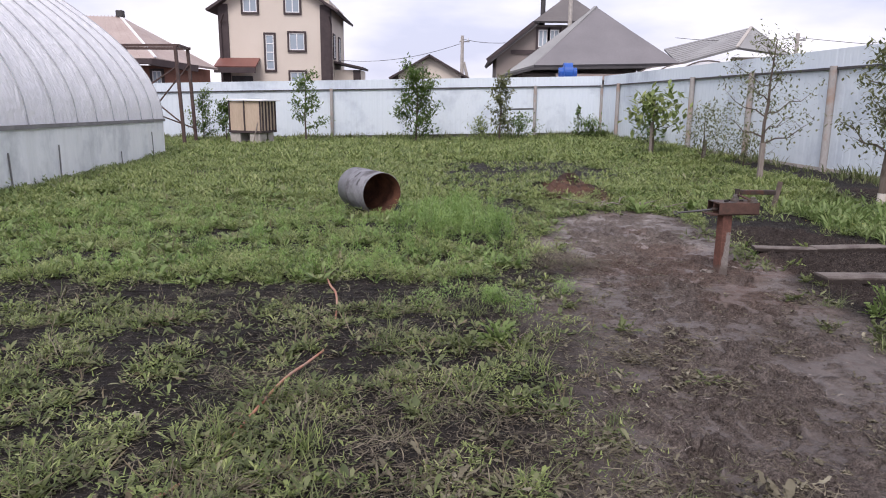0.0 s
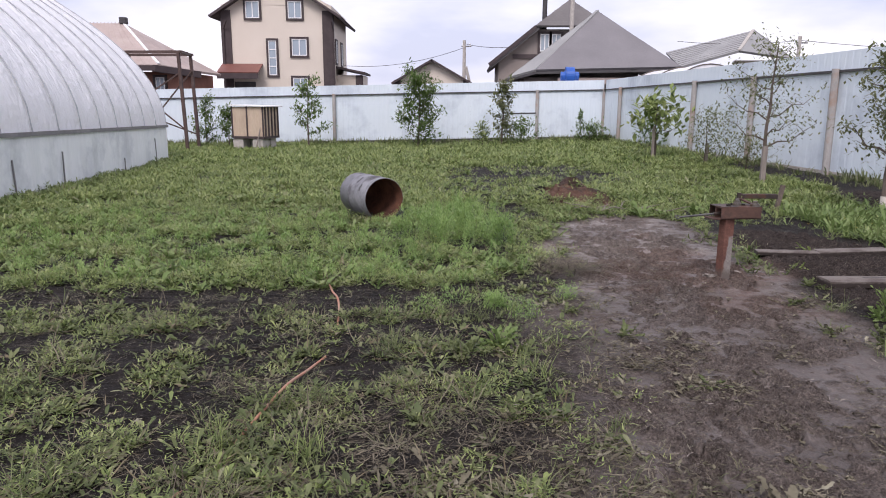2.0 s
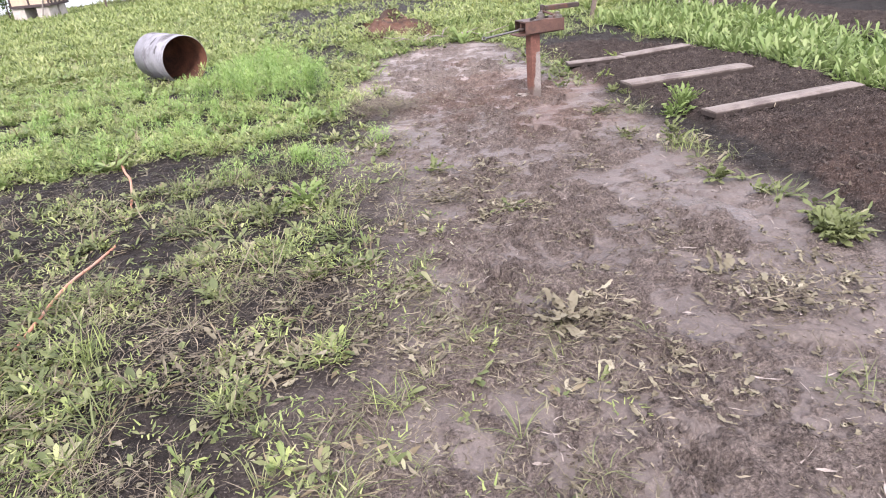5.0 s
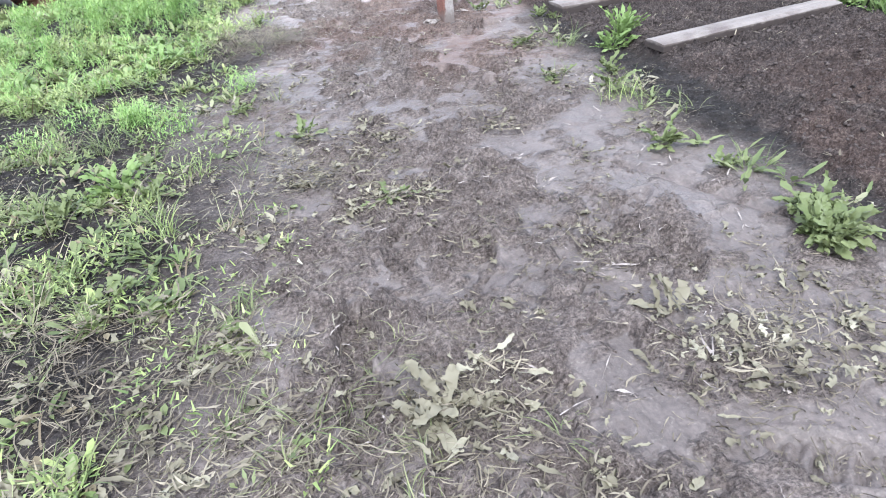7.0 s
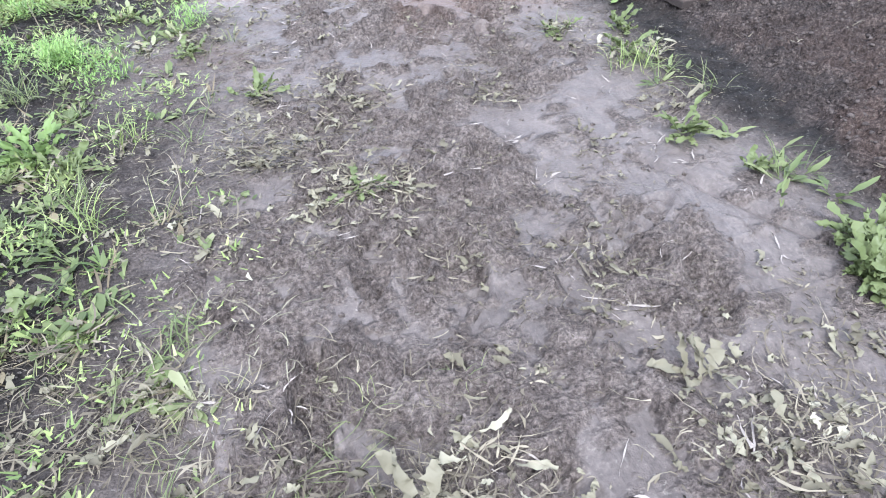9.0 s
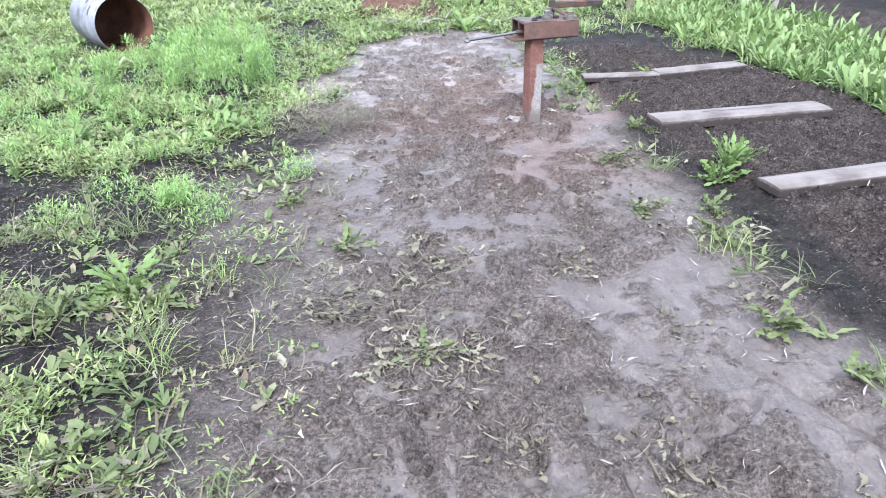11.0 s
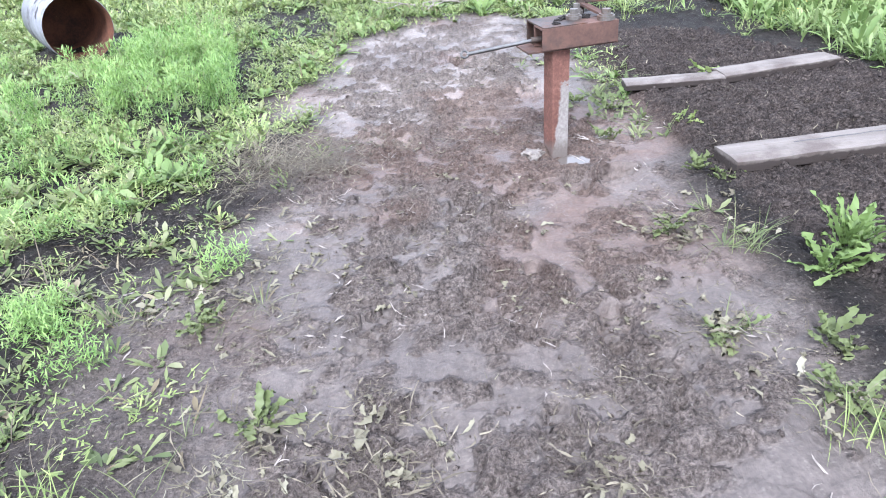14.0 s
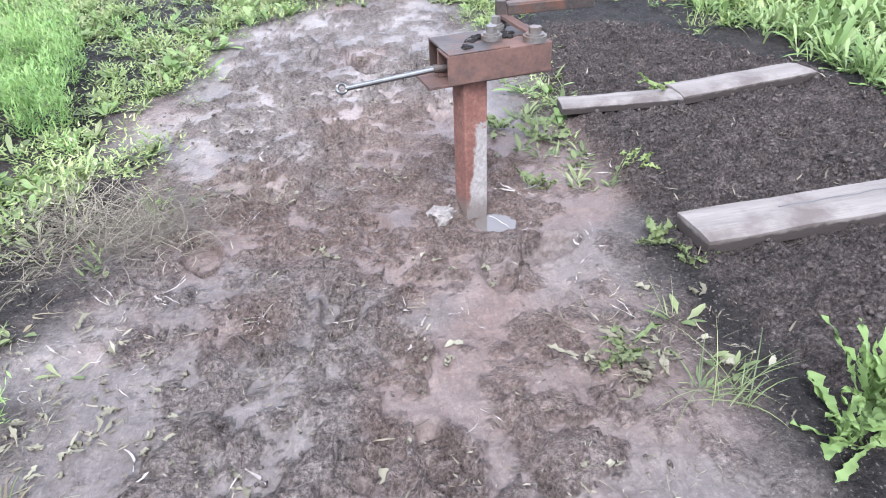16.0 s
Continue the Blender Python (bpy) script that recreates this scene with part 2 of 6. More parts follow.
FILM_WALL = surface("film_skirt", (0.74, 0.78, 0.80), (0.90, 0.92, 0.93), 1.1, 12, (0.3, 0.5), 0.0, 0.25, 0.03, (1, 1, 0.25), (0.60, 0.63, 0.66), 0.9)
FILM_CORD = surface("grey_film_cord", (0.36, 0.37, 0.39), (0.50, 0.51, 0.53), 3, 30, (0.6, 0.8), spec=0.2)
BATTEN = surface("grey_batten", (0.15, 0.145, 0.15), (0.28, 0.27, 0.27), 4, 40, (0.6, 0.85))
RUST = surface("rusted_steel", (0.052, 0.031, 0.026), (0.145, 0.080, 0.060), 9, 90, (0.55, 0.85), 0.25, 0.4, 0.003, None, (0.055, 0.040, 0.036), 7)
DARK_STEEL = surface("oiled_dark_steel", (0.025, 0.022, 0.022), (0.10, 0.075, 0.062), 12, 100, (0.4, 0.7), 0.5, 0.3, 0.003, None, (0.11, 0.055, 0.035), 9)
BARE_STEEL = surface("bare_steel", (0.11, 0.098, 0.088), (0.22, 0.20, 0.18), 12, 120, (0.35, 0.6), 0.6, 0.3, 0.002, None, (0.14, 0.085, 0.06), 14)
ROD_STEEL = surface("polished_rod", (0.09, 0.088, 0.085), (0.18, 0.175, 0.17), 8, 60, (0.3, 0.45), 0.9, 0.1, 0.001)
PIPE_OUT = surface("scuffed_pipe_coating", (0.12, 0.12, 0.135), (0.30, 0.30, 0.32), 3, 40, (0.4, 0.65), 0.2, 0.25, 0.006, None, (0.055, 0.05, 0.05), 3.5)
PIPE_IN = surface("rusty_pipe_inside", (0.030, 0.016, 0.012), (0.17, 0.070, 0.040), 5, 60, (0.7, 0.9), 0.1, 0.4, 0.006)
PLANK = dark_edges(surface("weathered_plank", (0.088, 0.074, 0.064), (0.200, 0.172, 0.152), 3, 26, (0.6, 0.85), 0.0, 0.45, 0.006, (0.6, 9, 9), (0.085, 0.066, 0.057), 4))
PLY = surface("plywood_panel", (0.40, 0.31, 0.23), (0.55, 0.44, 0.34), 2.0, 24, (0.6, 0.8), 0.0, 0.2, 0.004, (1, 1, 0.3))
STAND_STEEL = surface("brown_steel_frame", (0.055, 0.035, 0.032), (0.13, 0.085, 0.075), 4, 40, (0.5, 0.8), 0.2, 0.3, 0.004)
CONCRETE = surface("concrete", (0.30, 0.275, 0.25), (0.52, 0.485, 0.45), 8, 70, (0.7, 0.9), 0.0, 0.5, 0.006)
STONE = surface("pale_stone", (0.13, 0.112, 0.098), (0.30, 0.265, 0.235), 30, 140, (0.75, 0.95), 0.0, 0.8, 0.008, None, (0.085, 0.068, 0.058), 22)
DEAD_GRASS = leafy("dead_grass", [(0.05, (0.045, 0.036, 0.026)), (0.5, (0.125, 0.104, 0.074)), (0.95, (0.300, 0.262, 0.195))], 0.7, 0.1)
RENDER_CREAM = surface("cream_render", (0.60, 0.53, 0.455), (0.68, 0.61, 0.53), 0.4, 16, (0.75, 0.9), 0.0, 0.15, 0.004)
BROWN_TRIM = surface("dark_brown_trim", (0.040, 0.028, 0.030), (0.075, 0.055, 0.056), 2, 24, (0.5, 0.75))
RED_ROOF = surface("red_metal_roof", (0.14, 0.055, 0.045), (0.23, 0.10, 0.08), 1, 16, (0.4, 0.6), 0.0, 0.2, 0.01)
PINK_ROOF = surface("faded_red_tile_roof", (0.33, 0.26, 0.235), (0.44, 0.365, 0.335), 1, 12, (0.5, 0.75), 0.0, 0.2, 0.01)
GREY_ROOF = surface("grey_metal_roof", (0.150, 0.142, 0.150), (0.200, 0.190, 0.198), 0.6, 12, (0.45, 0.65), 0.0, 0.15, 0.01)
TILE_ROOF = surface("grey_tile_roof", (0.215, 0.215, 0.215), (0.32, 0.32, 0.315), 0.8, 12, (0.5, 0.75), 0.0, 0.2, 0.01)
DARK_TILE = surface("dark_tile_roof", (0.10, 0.092, 0.092), (0.165, 0.152, 0.15), 0.8, 12, (0.5, 0.75), 0.0, 0.25, 0.02)
BRICK_WALL = surface("brick_wall", (0.22, 0.10, 0.075), (0.34, 0.17, 0.125), 1.2, 20, (0.7, 0.9), 0.0, 0.3, 0.01)
GREY_WALL = surface("grey_brown_siding", (0.20, 0.165, 0.15), (0.29, 0.25, 0.23), 0.8, 16, (0.65, 0.85))
WHITE_PLASTIC = surface("white_plastic", (0.70, 0.70, 0.71), (0.82, 0.82, 0.82), 1.5, 20, (0.35, 0.5), 0.0, 0.05)
BLUE_PLASTIC = surface("blue_plastic", (0.02, 0.085, 0.36), (0.035, 0.13, 0.46), 1.5, 20, (0.3, 0.45), 0.0, 0.05)
GLASS = glass_material()
BARK = surface("fruit_tree_bark", (0.075, 0.055, 0.045), (0.18, 0.145, 0.12), 12, 60, (0.75, 0.95), 0.0, 0.6, 0.01, (1, 1, 0.4))
LIME_WASH = surface("whitewashed_bark", (0.42, 0.37, 0.33), (0.68, 0.63, 0.58), 9, 50, (0.7, 0.9), 0.0, 0.5, 0.01, None, (0.22, 0.17, 0.14), 6)
OLD_WOOD = surface("grey_old_wood", (0.15, 0.125, 0.11), (0.33, 0.29, 0.26), 4, 36, (0.7, 0.9), 0.0, 0.4, 0.006, (6, 6, 0.8))
HOSE = surface("orange_hose", (0.30, 0.12, 0.07), (0.46, 0.25, 0.17), 6, 50, (0.45, 0.65), 0.0, 0.1, 0.002, None, (0.30, 0.22, 0.17), 5)
LEAF_LUSH = leafy("lush_weed_leaf", [(0.05, (0.085, 0.130, 0.040)), (0.45, (0.222, 0.286, 0.096)), (0.75, (0.345, 0.398, 0.150)), (0.97, (0.500, 0.510, 0.290))])
LEAF_DULL = leafy("dull_weed_leaf", [(0.05, (0.066, 0.086, 0.037)), (0.4, (0.135, 0.170, 0.066)), (0.72, (0.215, 0.240, 0.108)), (0.95, (0.360, 0.345, 0.230))])
LEAF_BRIGHT = leafy("bright_dandelion_leaf", [(0.05, (0.100, 0.158, 0.048)), (0.5, (0.192, 0.272, 0.088)), (0.95, (0.318, 0.376, 0.175))])
LEAF_FEATHER = leafy("feathery_weed_leaf", [(0.05, (0.125, 0.225, 0.058)), (0.5, (0.245, 0.380, 0.112)), (0.95, (0.390, 0.500, 0.180))])
LEAF_TREE = leafy("fruit_tree_leaf", [(0.05, (0.063, 0.119, 0.031)), (0.5, (0.119, 0.196, 0.049)), (0.95, (0.238, 0.294, 0.098))])
LEAF_OLIVE = leafy("olive_tree_leaf", [(0.05, (0.102, 0.123, 0.058)), (0.5, (0.174, 0.196, 0.087)), (0.95, (0.290, 0.290, 0.145))])
STRAW = leafy("dry_straw", [(0.05, (0.086, 0.066, 0.043)), (0.5, (0.179, 0.146, 0.089)), (0.95, (0.285, 0.244, 0.165))], 0.7, 0.15)
WILTED = leafy("wilted_leaf", [(0.05, (0.062, 0.052, 0.036)), (0.35, (0.138, 0.122, 0.083)), (0.7, (0.222, 0.203, 0.142)), (0.95, (0.350, 0.325, 0.248))], 0.6, 0.15)
PETAL = leafy("yellow_petal", [(0.1, (0.62, 0.42, 0.03)), (0.9, (0.75, 0.55, 0.06))])


# ---------- mesh helpers ----------
def part(name, bm, material, parent=None, label=""):
    me = bpy.data.meshes.new(name)
    bm.to_mesh(me)
    bm.free()
    me.materials.append(material)
    ob = new(name, me)
    ob.parent = parent
    if label:
        tagged(ob, label)
    return ob


def thing(name, label, category, m=None, group="", kind=""):
    ob = new(name)
    ob.empty_display_size = 0.1
    if m is not None:
        ob.matrix_basis = m
    return tagged(ob, label, category, group, kind)


def box(bm, size, at, turn=None, bevel=0.0):
    r = bmesh.ops.create_cube(bm, size=1.0)
    vs = r["verts"]
    m = Matrix.Translation(at) @ (turn.to_4x4() if turn else Matrix.Identity(4)) @ Matrix.Diagonal((*size, 1))
    bmesh.ops.transform(bm, matrix=m, verts=vs)
    if bevel:
        es = list({e for v in vs for e in v.link_edges})
        bmesh.ops.bevel(bm, geom=es, offset=bevel, segments=2, affect="EDGES", profile=0.5)
    return bm


def boxed(size, at, turn=None, bevel=0.0):
    return box(bmesh.new(), size, at, turn, bevel)


def rod(bm, p0, p1, r0, r1=None, seg=10, caps=True):
    """A tapered round bar from p0 to p1."""
    p0, p1 = Vector(p0), Vector(p1)
    d = p1 - p0
    q = d.to_track_quat("Z", "Y").to_matrix().to_4x4()
    bmesh.ops.create_cone(bm, cap_ends=caps, segments=seg, radius1=r0, radius2=r0 if r1 is None else r1, depth=d.length,
                          matrix=Matrix.Translation((p0 + p1) / 2) @ q)
    return bm


def solid(points, faces):
    bm = bmesh.new()
    vs = [bm.verts.new(p) for p in points]
    for f in faces:
        bm.faces.new([vs[i] for i in f])
    bmesh.ops.recalc_face_normals(bm, faces=bm.faces)
    return bm


def slab(points, thick):
    """A flat polygon with thickness, pushed along its own normal."""
    ps = [Vector(p) for p in points]
    n = (ps[1] - ps[0]).cross(ps[2] - ps[0]).normalized() * thick
    k = len(ps)
    return solid(ps + [p + n for p in ps], [tuple(range(k))[::-1], tuple(range(k, 2 * k))] + [(i, (i + 1) % k, k + (i + 1) % k, k + i) for i in range(k)])


def mesh_np(name, verts, quads, material, attrs=None, smooth=False):
    """A mesh object from arrays; quads may be triangles or quads."""
    me = bpy.data.meshes.new(name)
    k = quads.shape[1]
    me.vertices.add(len(verts))
    me.vertices.foreach_set("co", np.ascontiguousarray(verts, dtype=np.float32).ravel())
    me.loops.add(quads.size)
    me.loops.foreach_set("vertex_index", np.ascontiguousarray(quads, dtype=np.int32).ravel())
    me.polygons.add(len(quads))
    me.polygons.foreach_set("loop_start", np.arange(0, quads.size, k, dtype=np.int32))
    me.polygons.foreach_set("use_smooth", np.full(len(quads), smooth))
    for key, val in (attrs or {}).items():
        a = me.attributes.new(key, "FLOAT", "POINT")
        a.data.foreach_set("value", np.ascontiguousarray(val, dtype=np.float32))
    me.update(calc_edges=True)
    me.materials.append(material)
    return new(name, me)


# ---------- plan of the ground ----------
def vnoise(x, y, seed=0):
    """Smooth value noise, 0 to 1, for arrays."""
    ix, iy = np.floor(x).astype(np.int64), np.floor(y).astype(np.int64)
    fx, fy = x - ix, y - iy
    fx, fy = fx * fx * (3 - 2 * fx), fy * fy * (3 - 2 * fy)

    def h(a, b):
        n = (a * 374761393 + b * 668265263 + seed * 974711) & 0x7FFFFFFF
        n = ((n ^ (n >> 13)) * 1274126177) & 0x7FFFFFFF
        return ((n ^ (n >> 16)) & 0xFFFF) / 65535.0
    return (h(ix, iy) * (1 - fx) + h(ix + 1, iy) * fx) * (1 - fy) + (h(ix, iy + 1) * (1 - fx) + h(ix + 1, iy + 1) * fx) * fy


def fbm(x, y, seed=0, octaves=4):
    s, a, tot = 0.0, 1.0, 0.0
    for i in range(octaves):
        s = s + a * vnoise(x * 2 ** i, y * 2 ** i, seed + i)
        tot, a = tot + a, a * 0.5
    return s / tot


def step(a, b, v):
    t = np.clip((v - a) / (b - a), 0, 1)
    return t * t * (3 - 2 * t)


MUD_Y = [-4, 1.0, 2.3, 3.1, 4.2, 5.0, 6.0, 7.0, 8.0, 8.8, 9.4]
MUD_L = [-1.5, 0.1, 0.62, 0.82, 0.98, 1.05, 1.1, 1.05, 1.1, 1.6, 2.6]
MUD_R = [4.5, 3.2, 2.95, 2.95, 2.95, 3.0, 3.05, 3.1, 3.15, 3.1, 2.7]
PATCHES = [(0.9, 14.5, 1.0, 1.4), (2.5, 15.0, 1.1, 1.3), (1.6, 16.8, 1.0, 1.0), (0.75, 9.9, 0.45, 0.7), (0.95, 9.1, 0.42, 0.75), (0.6, 8.2, 0.3, 0.5), (0.3, 16.2, 0.7, 0.9), (2.7, 16.8, 0.9, 0.7), (-2.25, 9.1, 0.5, 0.35),
           (1.3, 14.5, 0.6, 0.8), (-4.6, 10.2, 0.5, 0.3), (-2.2, 6.5, 0.25, 0.18), (2.2, 13.2, 0.5, 0.4)]


def mud_mask(x, y):
    wob = (fbm(x * 1.7, y * 1.7, 11) - 0.5) * 1.1
    left, right = np.interp(y, MUD_Y, MUD_L), np.interp(y, MUD_Y, MUD_R)
    return step(-0.4, 0.35, x - left + wob) * step(-0.1, 0.2, right - x + wob * 0.3) * step(9.5, 9.0, y + wob)


def bed_mask(x, y):
    """Dug beds: the boarded one and the strip by the fence."""
    wob = (fbm(x * 2.5, y * 2.5, 23) - 0.5) * 0.16
    right = np.interp(y, [2, 5.4, 6.1, 6.9, 7.7, 8.2], [4.62, 4.56, 4.56, 4.42, 4.1, 3.6])
    left = np.interp(y, [2, 2.9, 3.6, 4.5, 5.5, 6.7, 7.7, 8.2], [2.95, 3.0, 3.15, 3.15, 3.06, 3.08, 3.15, 3.3])
    a = step(-0.03, 0.06, x - left + wob) * step(-0.03, 0.06, right - x + wob) * step(8.05, 7.9, y + wob) * step(0.5, 1.0, y)
    b = step(5.85, 6.05, x + wob - 0.05 * (y - 8)) * step(7.15, 6.95, x + wob - 0.05 * (y - 8)) * step(12.2, 11.6, y)
    return np.maximum(a, b)


def patch_mask(x, y):
    wob = (fbm(x * 2.2, y * 2.2, 31) - 0.5) * 0.9
    m = np.zeros_like(x)
    for px, py, a, b in PATCHES:
        m = np.maximum(m, step(1.15, 0.6, np.hypot((x - px) / a, (y - py) / b) + wob))
    return m


def red_mask(x, y):
    wob = (fbm(x * 3, y * 3, 37) - 0.5) * 0.8
    return step(1.1, 0.6, np.hypot((x - 2.1) / 0.62, (y - 10.6) / 0.9) + wob * 1.4) * (0.35 + 0.6 * step(0.4, 0.6, fbm(x * 6, y * 6, 39, 3)))


def lush_edge(x):
    return np.interp(x, [-4, -2.4, -1.35, -0.7, -0.1, 0.5, 0.85, 1.1], [4.95, 5.05, 5.1, 5.2, 5.33, 5.52, 5.72, 6.3])


def lush_mask(x, y):
    """Where the green carpet is closed."""
    wob = (fbm(x * 2.6, y * 2.6, 41) - 0.5) * 0.9
    m = step(-0.12, 0.14, y - lush_edge(x) + wob * 0.45) * (1 - mud_mask(x, y)) * (1 - bed_mask(x, y)) * (1 - 0.85 * patch_mask(x, y)) * (1 - red_mask(x, y))
    side = step(4.45, 4.7, x) * step(1.0, 2.0, y) * (1 - bed_mask(x, y))
    return np.clip(np.maximum(m, side), 0, 1)


def base_z(x, y):
    g = np.clip(y - 5.5, 0, 24.5) / 24.5
    return -np.interp(x, [-13, -8, -1.7, 5, 9], [0.44, 0.40, 0.34, 0.12, 0.0]) * g ** 0.9


# shoe prints trodden into the wet path: x, y, heading, depth
rng = np.random.default_rng(7)
PRINTS = [(1.31, 2.70, 0.1, 0.05), (1.28, 2.45, 0.15, 0.035), (1.76, 3.02, -0.05, 0.03), (1.52, 3.1, 0.2, 0.025), (2.66, 5.53, 1.2, 0.045), (2.2, 4.75, -0.3, 0.03), (2.33, 4.45, 0.3, 0.03)]
for i in range(46):
    yy = 1.2 + i * 0.155 + rng.uniform(-0.1, 0.1)
    PRINTS.append((rng.uniform(np.interp(yy, MUD_Y, MUD_L) + 0.3, np.interp(yy, MUD_Y, MUD_R) - 0.45), yy, rng.normal(0.15, 0.5), rng.uniform(0.010, 0.026)))


def churn_mask(x, y):
    """Where feet have kneaded the mud; the rest is smooth silt."""
    n = fbm(x * 4.4 + 0.4 * y, y * 3.2, 101, 5)
    mid = np.exp(-((x - np.interp(y, [1, 3, 4.4, 5.4, 7, 9], [1.3, 1.55, 2.0, 2.1, 1.9, 2.0])) / 0.62) ** 2)
    return step(0.44, 0.62, n * 0.78 + 0.26 * mid)


def clod_field(x, y):
    """Height of the kneaded clods and the level to which fine silt has filled the hollows."""
    wx, wy = x + 0.06 * (fbm(x * 9, y * 9, 52, 2) - 0.5), y + 0.06 * (fbm(x * 9, y * 9, 53, 2) - 0.5)
    churn = churn_mask(x, y)
    c1 = step(0.46, 0.56, fbm(wx * 9, wy * 10, 61, 3))
    c2 = step(0.46, 0.58, fbm(wx * 19 + 0.3 * wy, wy * 21, 62, 3))
    c3 = step(0.46, 0.62, vnoise(wx * 41 + 0.7 * wy, wy * 43 - 0.5 * wx, 63))
    hollow = fbm(wx * 5.5, wy * 6.5, 65, 5) - 0.5
    fine = fbm(wx * 24, wy * 26, 64, 2) - 0.5
    clods = (0.010 * c1 + 0.009 * c2 + 0.006 * c3 + 0.020 * fine) * (0.5 + 1.15 * churn) + 0.050 * hollow + 0.050 * (fbm(wx * 11, wy * 12.5, 66, 4) - 0.5)
    level = 0.014 - 0.007 * churn - 0.003 * step(4.4, 3.4, y)
    return clods, level, c2, c3


def silt_mask(x, y):
    clods, level, c2, c3 = clod_field(x, y)
    dry = step(0.0, -0.016, 0.05 * (fbm(x * 5, y * 5, 71, 3) - 0.5) + 0.010 * c2 - 0.003)
    mud = mud_mask(x, y)
    return mud * step(0.009, -0.008, clods - level) + (1 - mud) * dry


def relief(x, y):
    """Small ups and downs on top of the lie of the land."""
    mud, bed = mud_mask(x, y), bed_mask(x, y)
    clods, level, c2, c3 = clod_field(x, y)
    crust = 0.007 * step(0.48, 0.54, fbm(x * 8.5, y * 11, 68, 4)) + 0.004 * (fbm(x * 30, y * 22, 70, 2) - 0.5) + 0.003 * c3 * step(0.45, 0.6, fbm(x * 6, y * 6, 69, 2))
    kneaded = np.maximum(clods, level + crust) - 0.02 + 0.012 * (fbm(x * 5, y * 6, 66, 3) - 0.5)
    z = 0.035 * (fbm(x * 1.4, y * 1.4, 3, 3) - 0.5) + mud * kneaded + (1 - mud) * (0.05 * (fbm(x * 5, y * 5, 71, 3) - 0.5) + 0.010 * c2 + 0.006 * c3)
    crumbs = step(0.42, 0.75, fbm(x * 24, y * 24, 81, 2)) + 0.6 * fbm(x * 9, y * 9, 82, 2)
    z = z * (1 - 0.6 * bed) + bed * (0.008 + 0.028 * crumbs + 0.010 * c3 + 0.008 * c2)
    z = z + 0.34 * step(1.25, 0.0, np.hypot((x - 1.9) / 0.75, (y - 11.0) / 0.9)) * (0.25 + fbm(x * 3.5, y * 3.5, 95, 3)) - 0.08 * step(1.0, 0.2, np.hypot((x - 2.25) / 0.4, (y - 10.1) / 0.35))
    near = (x > -1) & (x < 5) & (y > 0.5) & (y < 9)
    if near.any():
        xs, ys = x[near], y[near]
        dz = np.zeros_like(xs)
        for px, py, a, depth in PRINTS:
            c, s = math.cos(a), math.sin(a)
            u, v = ((xs - px) * c - (ys - py) * s), ((xs - px) * s + (ys - py) * c)
            waist = 0.052 + 0.012 * np.cos(v * 22)
            r = np.sqrt((u / waist) ** 2 + (v / 0.145) ** 4)
            tread = 0.007 * np.sign(np.sin(v * 150)) * step(0.85, 0.6, r)
            dz += -depth * step(1.05, 0.8, r) + tread * (depth > 0.012) + 0.4 * depth * np.exp(-((r - 1.25) / 0.16) ** 2)
        # straight rut left by a dragged board
        t = np.clip(((xs - 2.47) * 0.30 + (ys - 3.35) * -0.60) / 0.45, 0, 1)
        dz -= 0.022 * np.exp(-(np.hypot(xs - 2.47 - 0.30 * t, ys - 3.35 + 0.60 * t) / 0.022) ** 2)
        t = np.clip(((xs - 2.36) * 0.12 + (ys - 4.85) * -0.62) / 0.4, 0, 1)
        dz -= 0.020 * np.exp(-(np.hypot(xs - 2.36 - 0.12 * t, ys - 4.85 + 0.62 * t) / 0.022) ** 2)
        zz = z[near] + dz
        for px, py, a, d in POOLS:
            w = np.exp(-(np.hypot(xs - px, ys - py) / (1.25 * a)) ** 2)
            zz = zz * (1 - w) + (-0.035 if py > 5 else -0.012) * w
        z[near] = zz
    return z


POOLS = [(2.555, 5.77, 0.085, 0), (2.41, 3.22, 0.07, 0)]


def wet_mask(x, y):
    """Hollows where rain water still stands in the silt."""
    w = np.zeros_like(x)
    for px, py, a, b in ((2.40, 3.22, 0.11, 0.10), (2.52, 2.98, 0.06, 0.22), (2.84, 5.93, 0.12, 0.14), (1.05, 2.6, 0.10, 0.22), (0.75, 4.9, 0.2, 0.12)):
        w = np.maximum(w, step(1.3, 0.5, np.hypot((x - px) / a, (y - py) / b) + 0.8 * (fbm(x * 7, y * 7, 97, 3) - 0.5)))
    return w


def crust_mask(x, y):
    """Dry pale crust on the higher part of the path and in blotches along it."""
    n = fbm(x * 3.4, y * 2.6, 121, 4)
    return mud_mask(x, y) * np.clip(0.75 * step(5.6, 6.8, y + 1.2 * (n - 0.5)) * step(3.0, 2.3, x) * (0.35 + 0.65 * step(0.4, 0.6, n)) + 0.45 * step(0.56, 0.68, n) * step(3.8, 4.8, y), 0, 1)


def ground_z(x, y):
    x, y = np.atleast_1d(np.asarray(x, float)), np.atleast_1d(np.asarray(y, float))
    return base_z(x, y) + relief(x, y) * step(60, 34, np.abs(y))


def gz(x, y):
    return float(ground_z(x, y)[0])


def axis(*spans):
    out = []
    for a, b, s in spans:
        out += list(np.arange(a, b - 1e-6, s))
    return np.array(out + [spans[-1][1]])


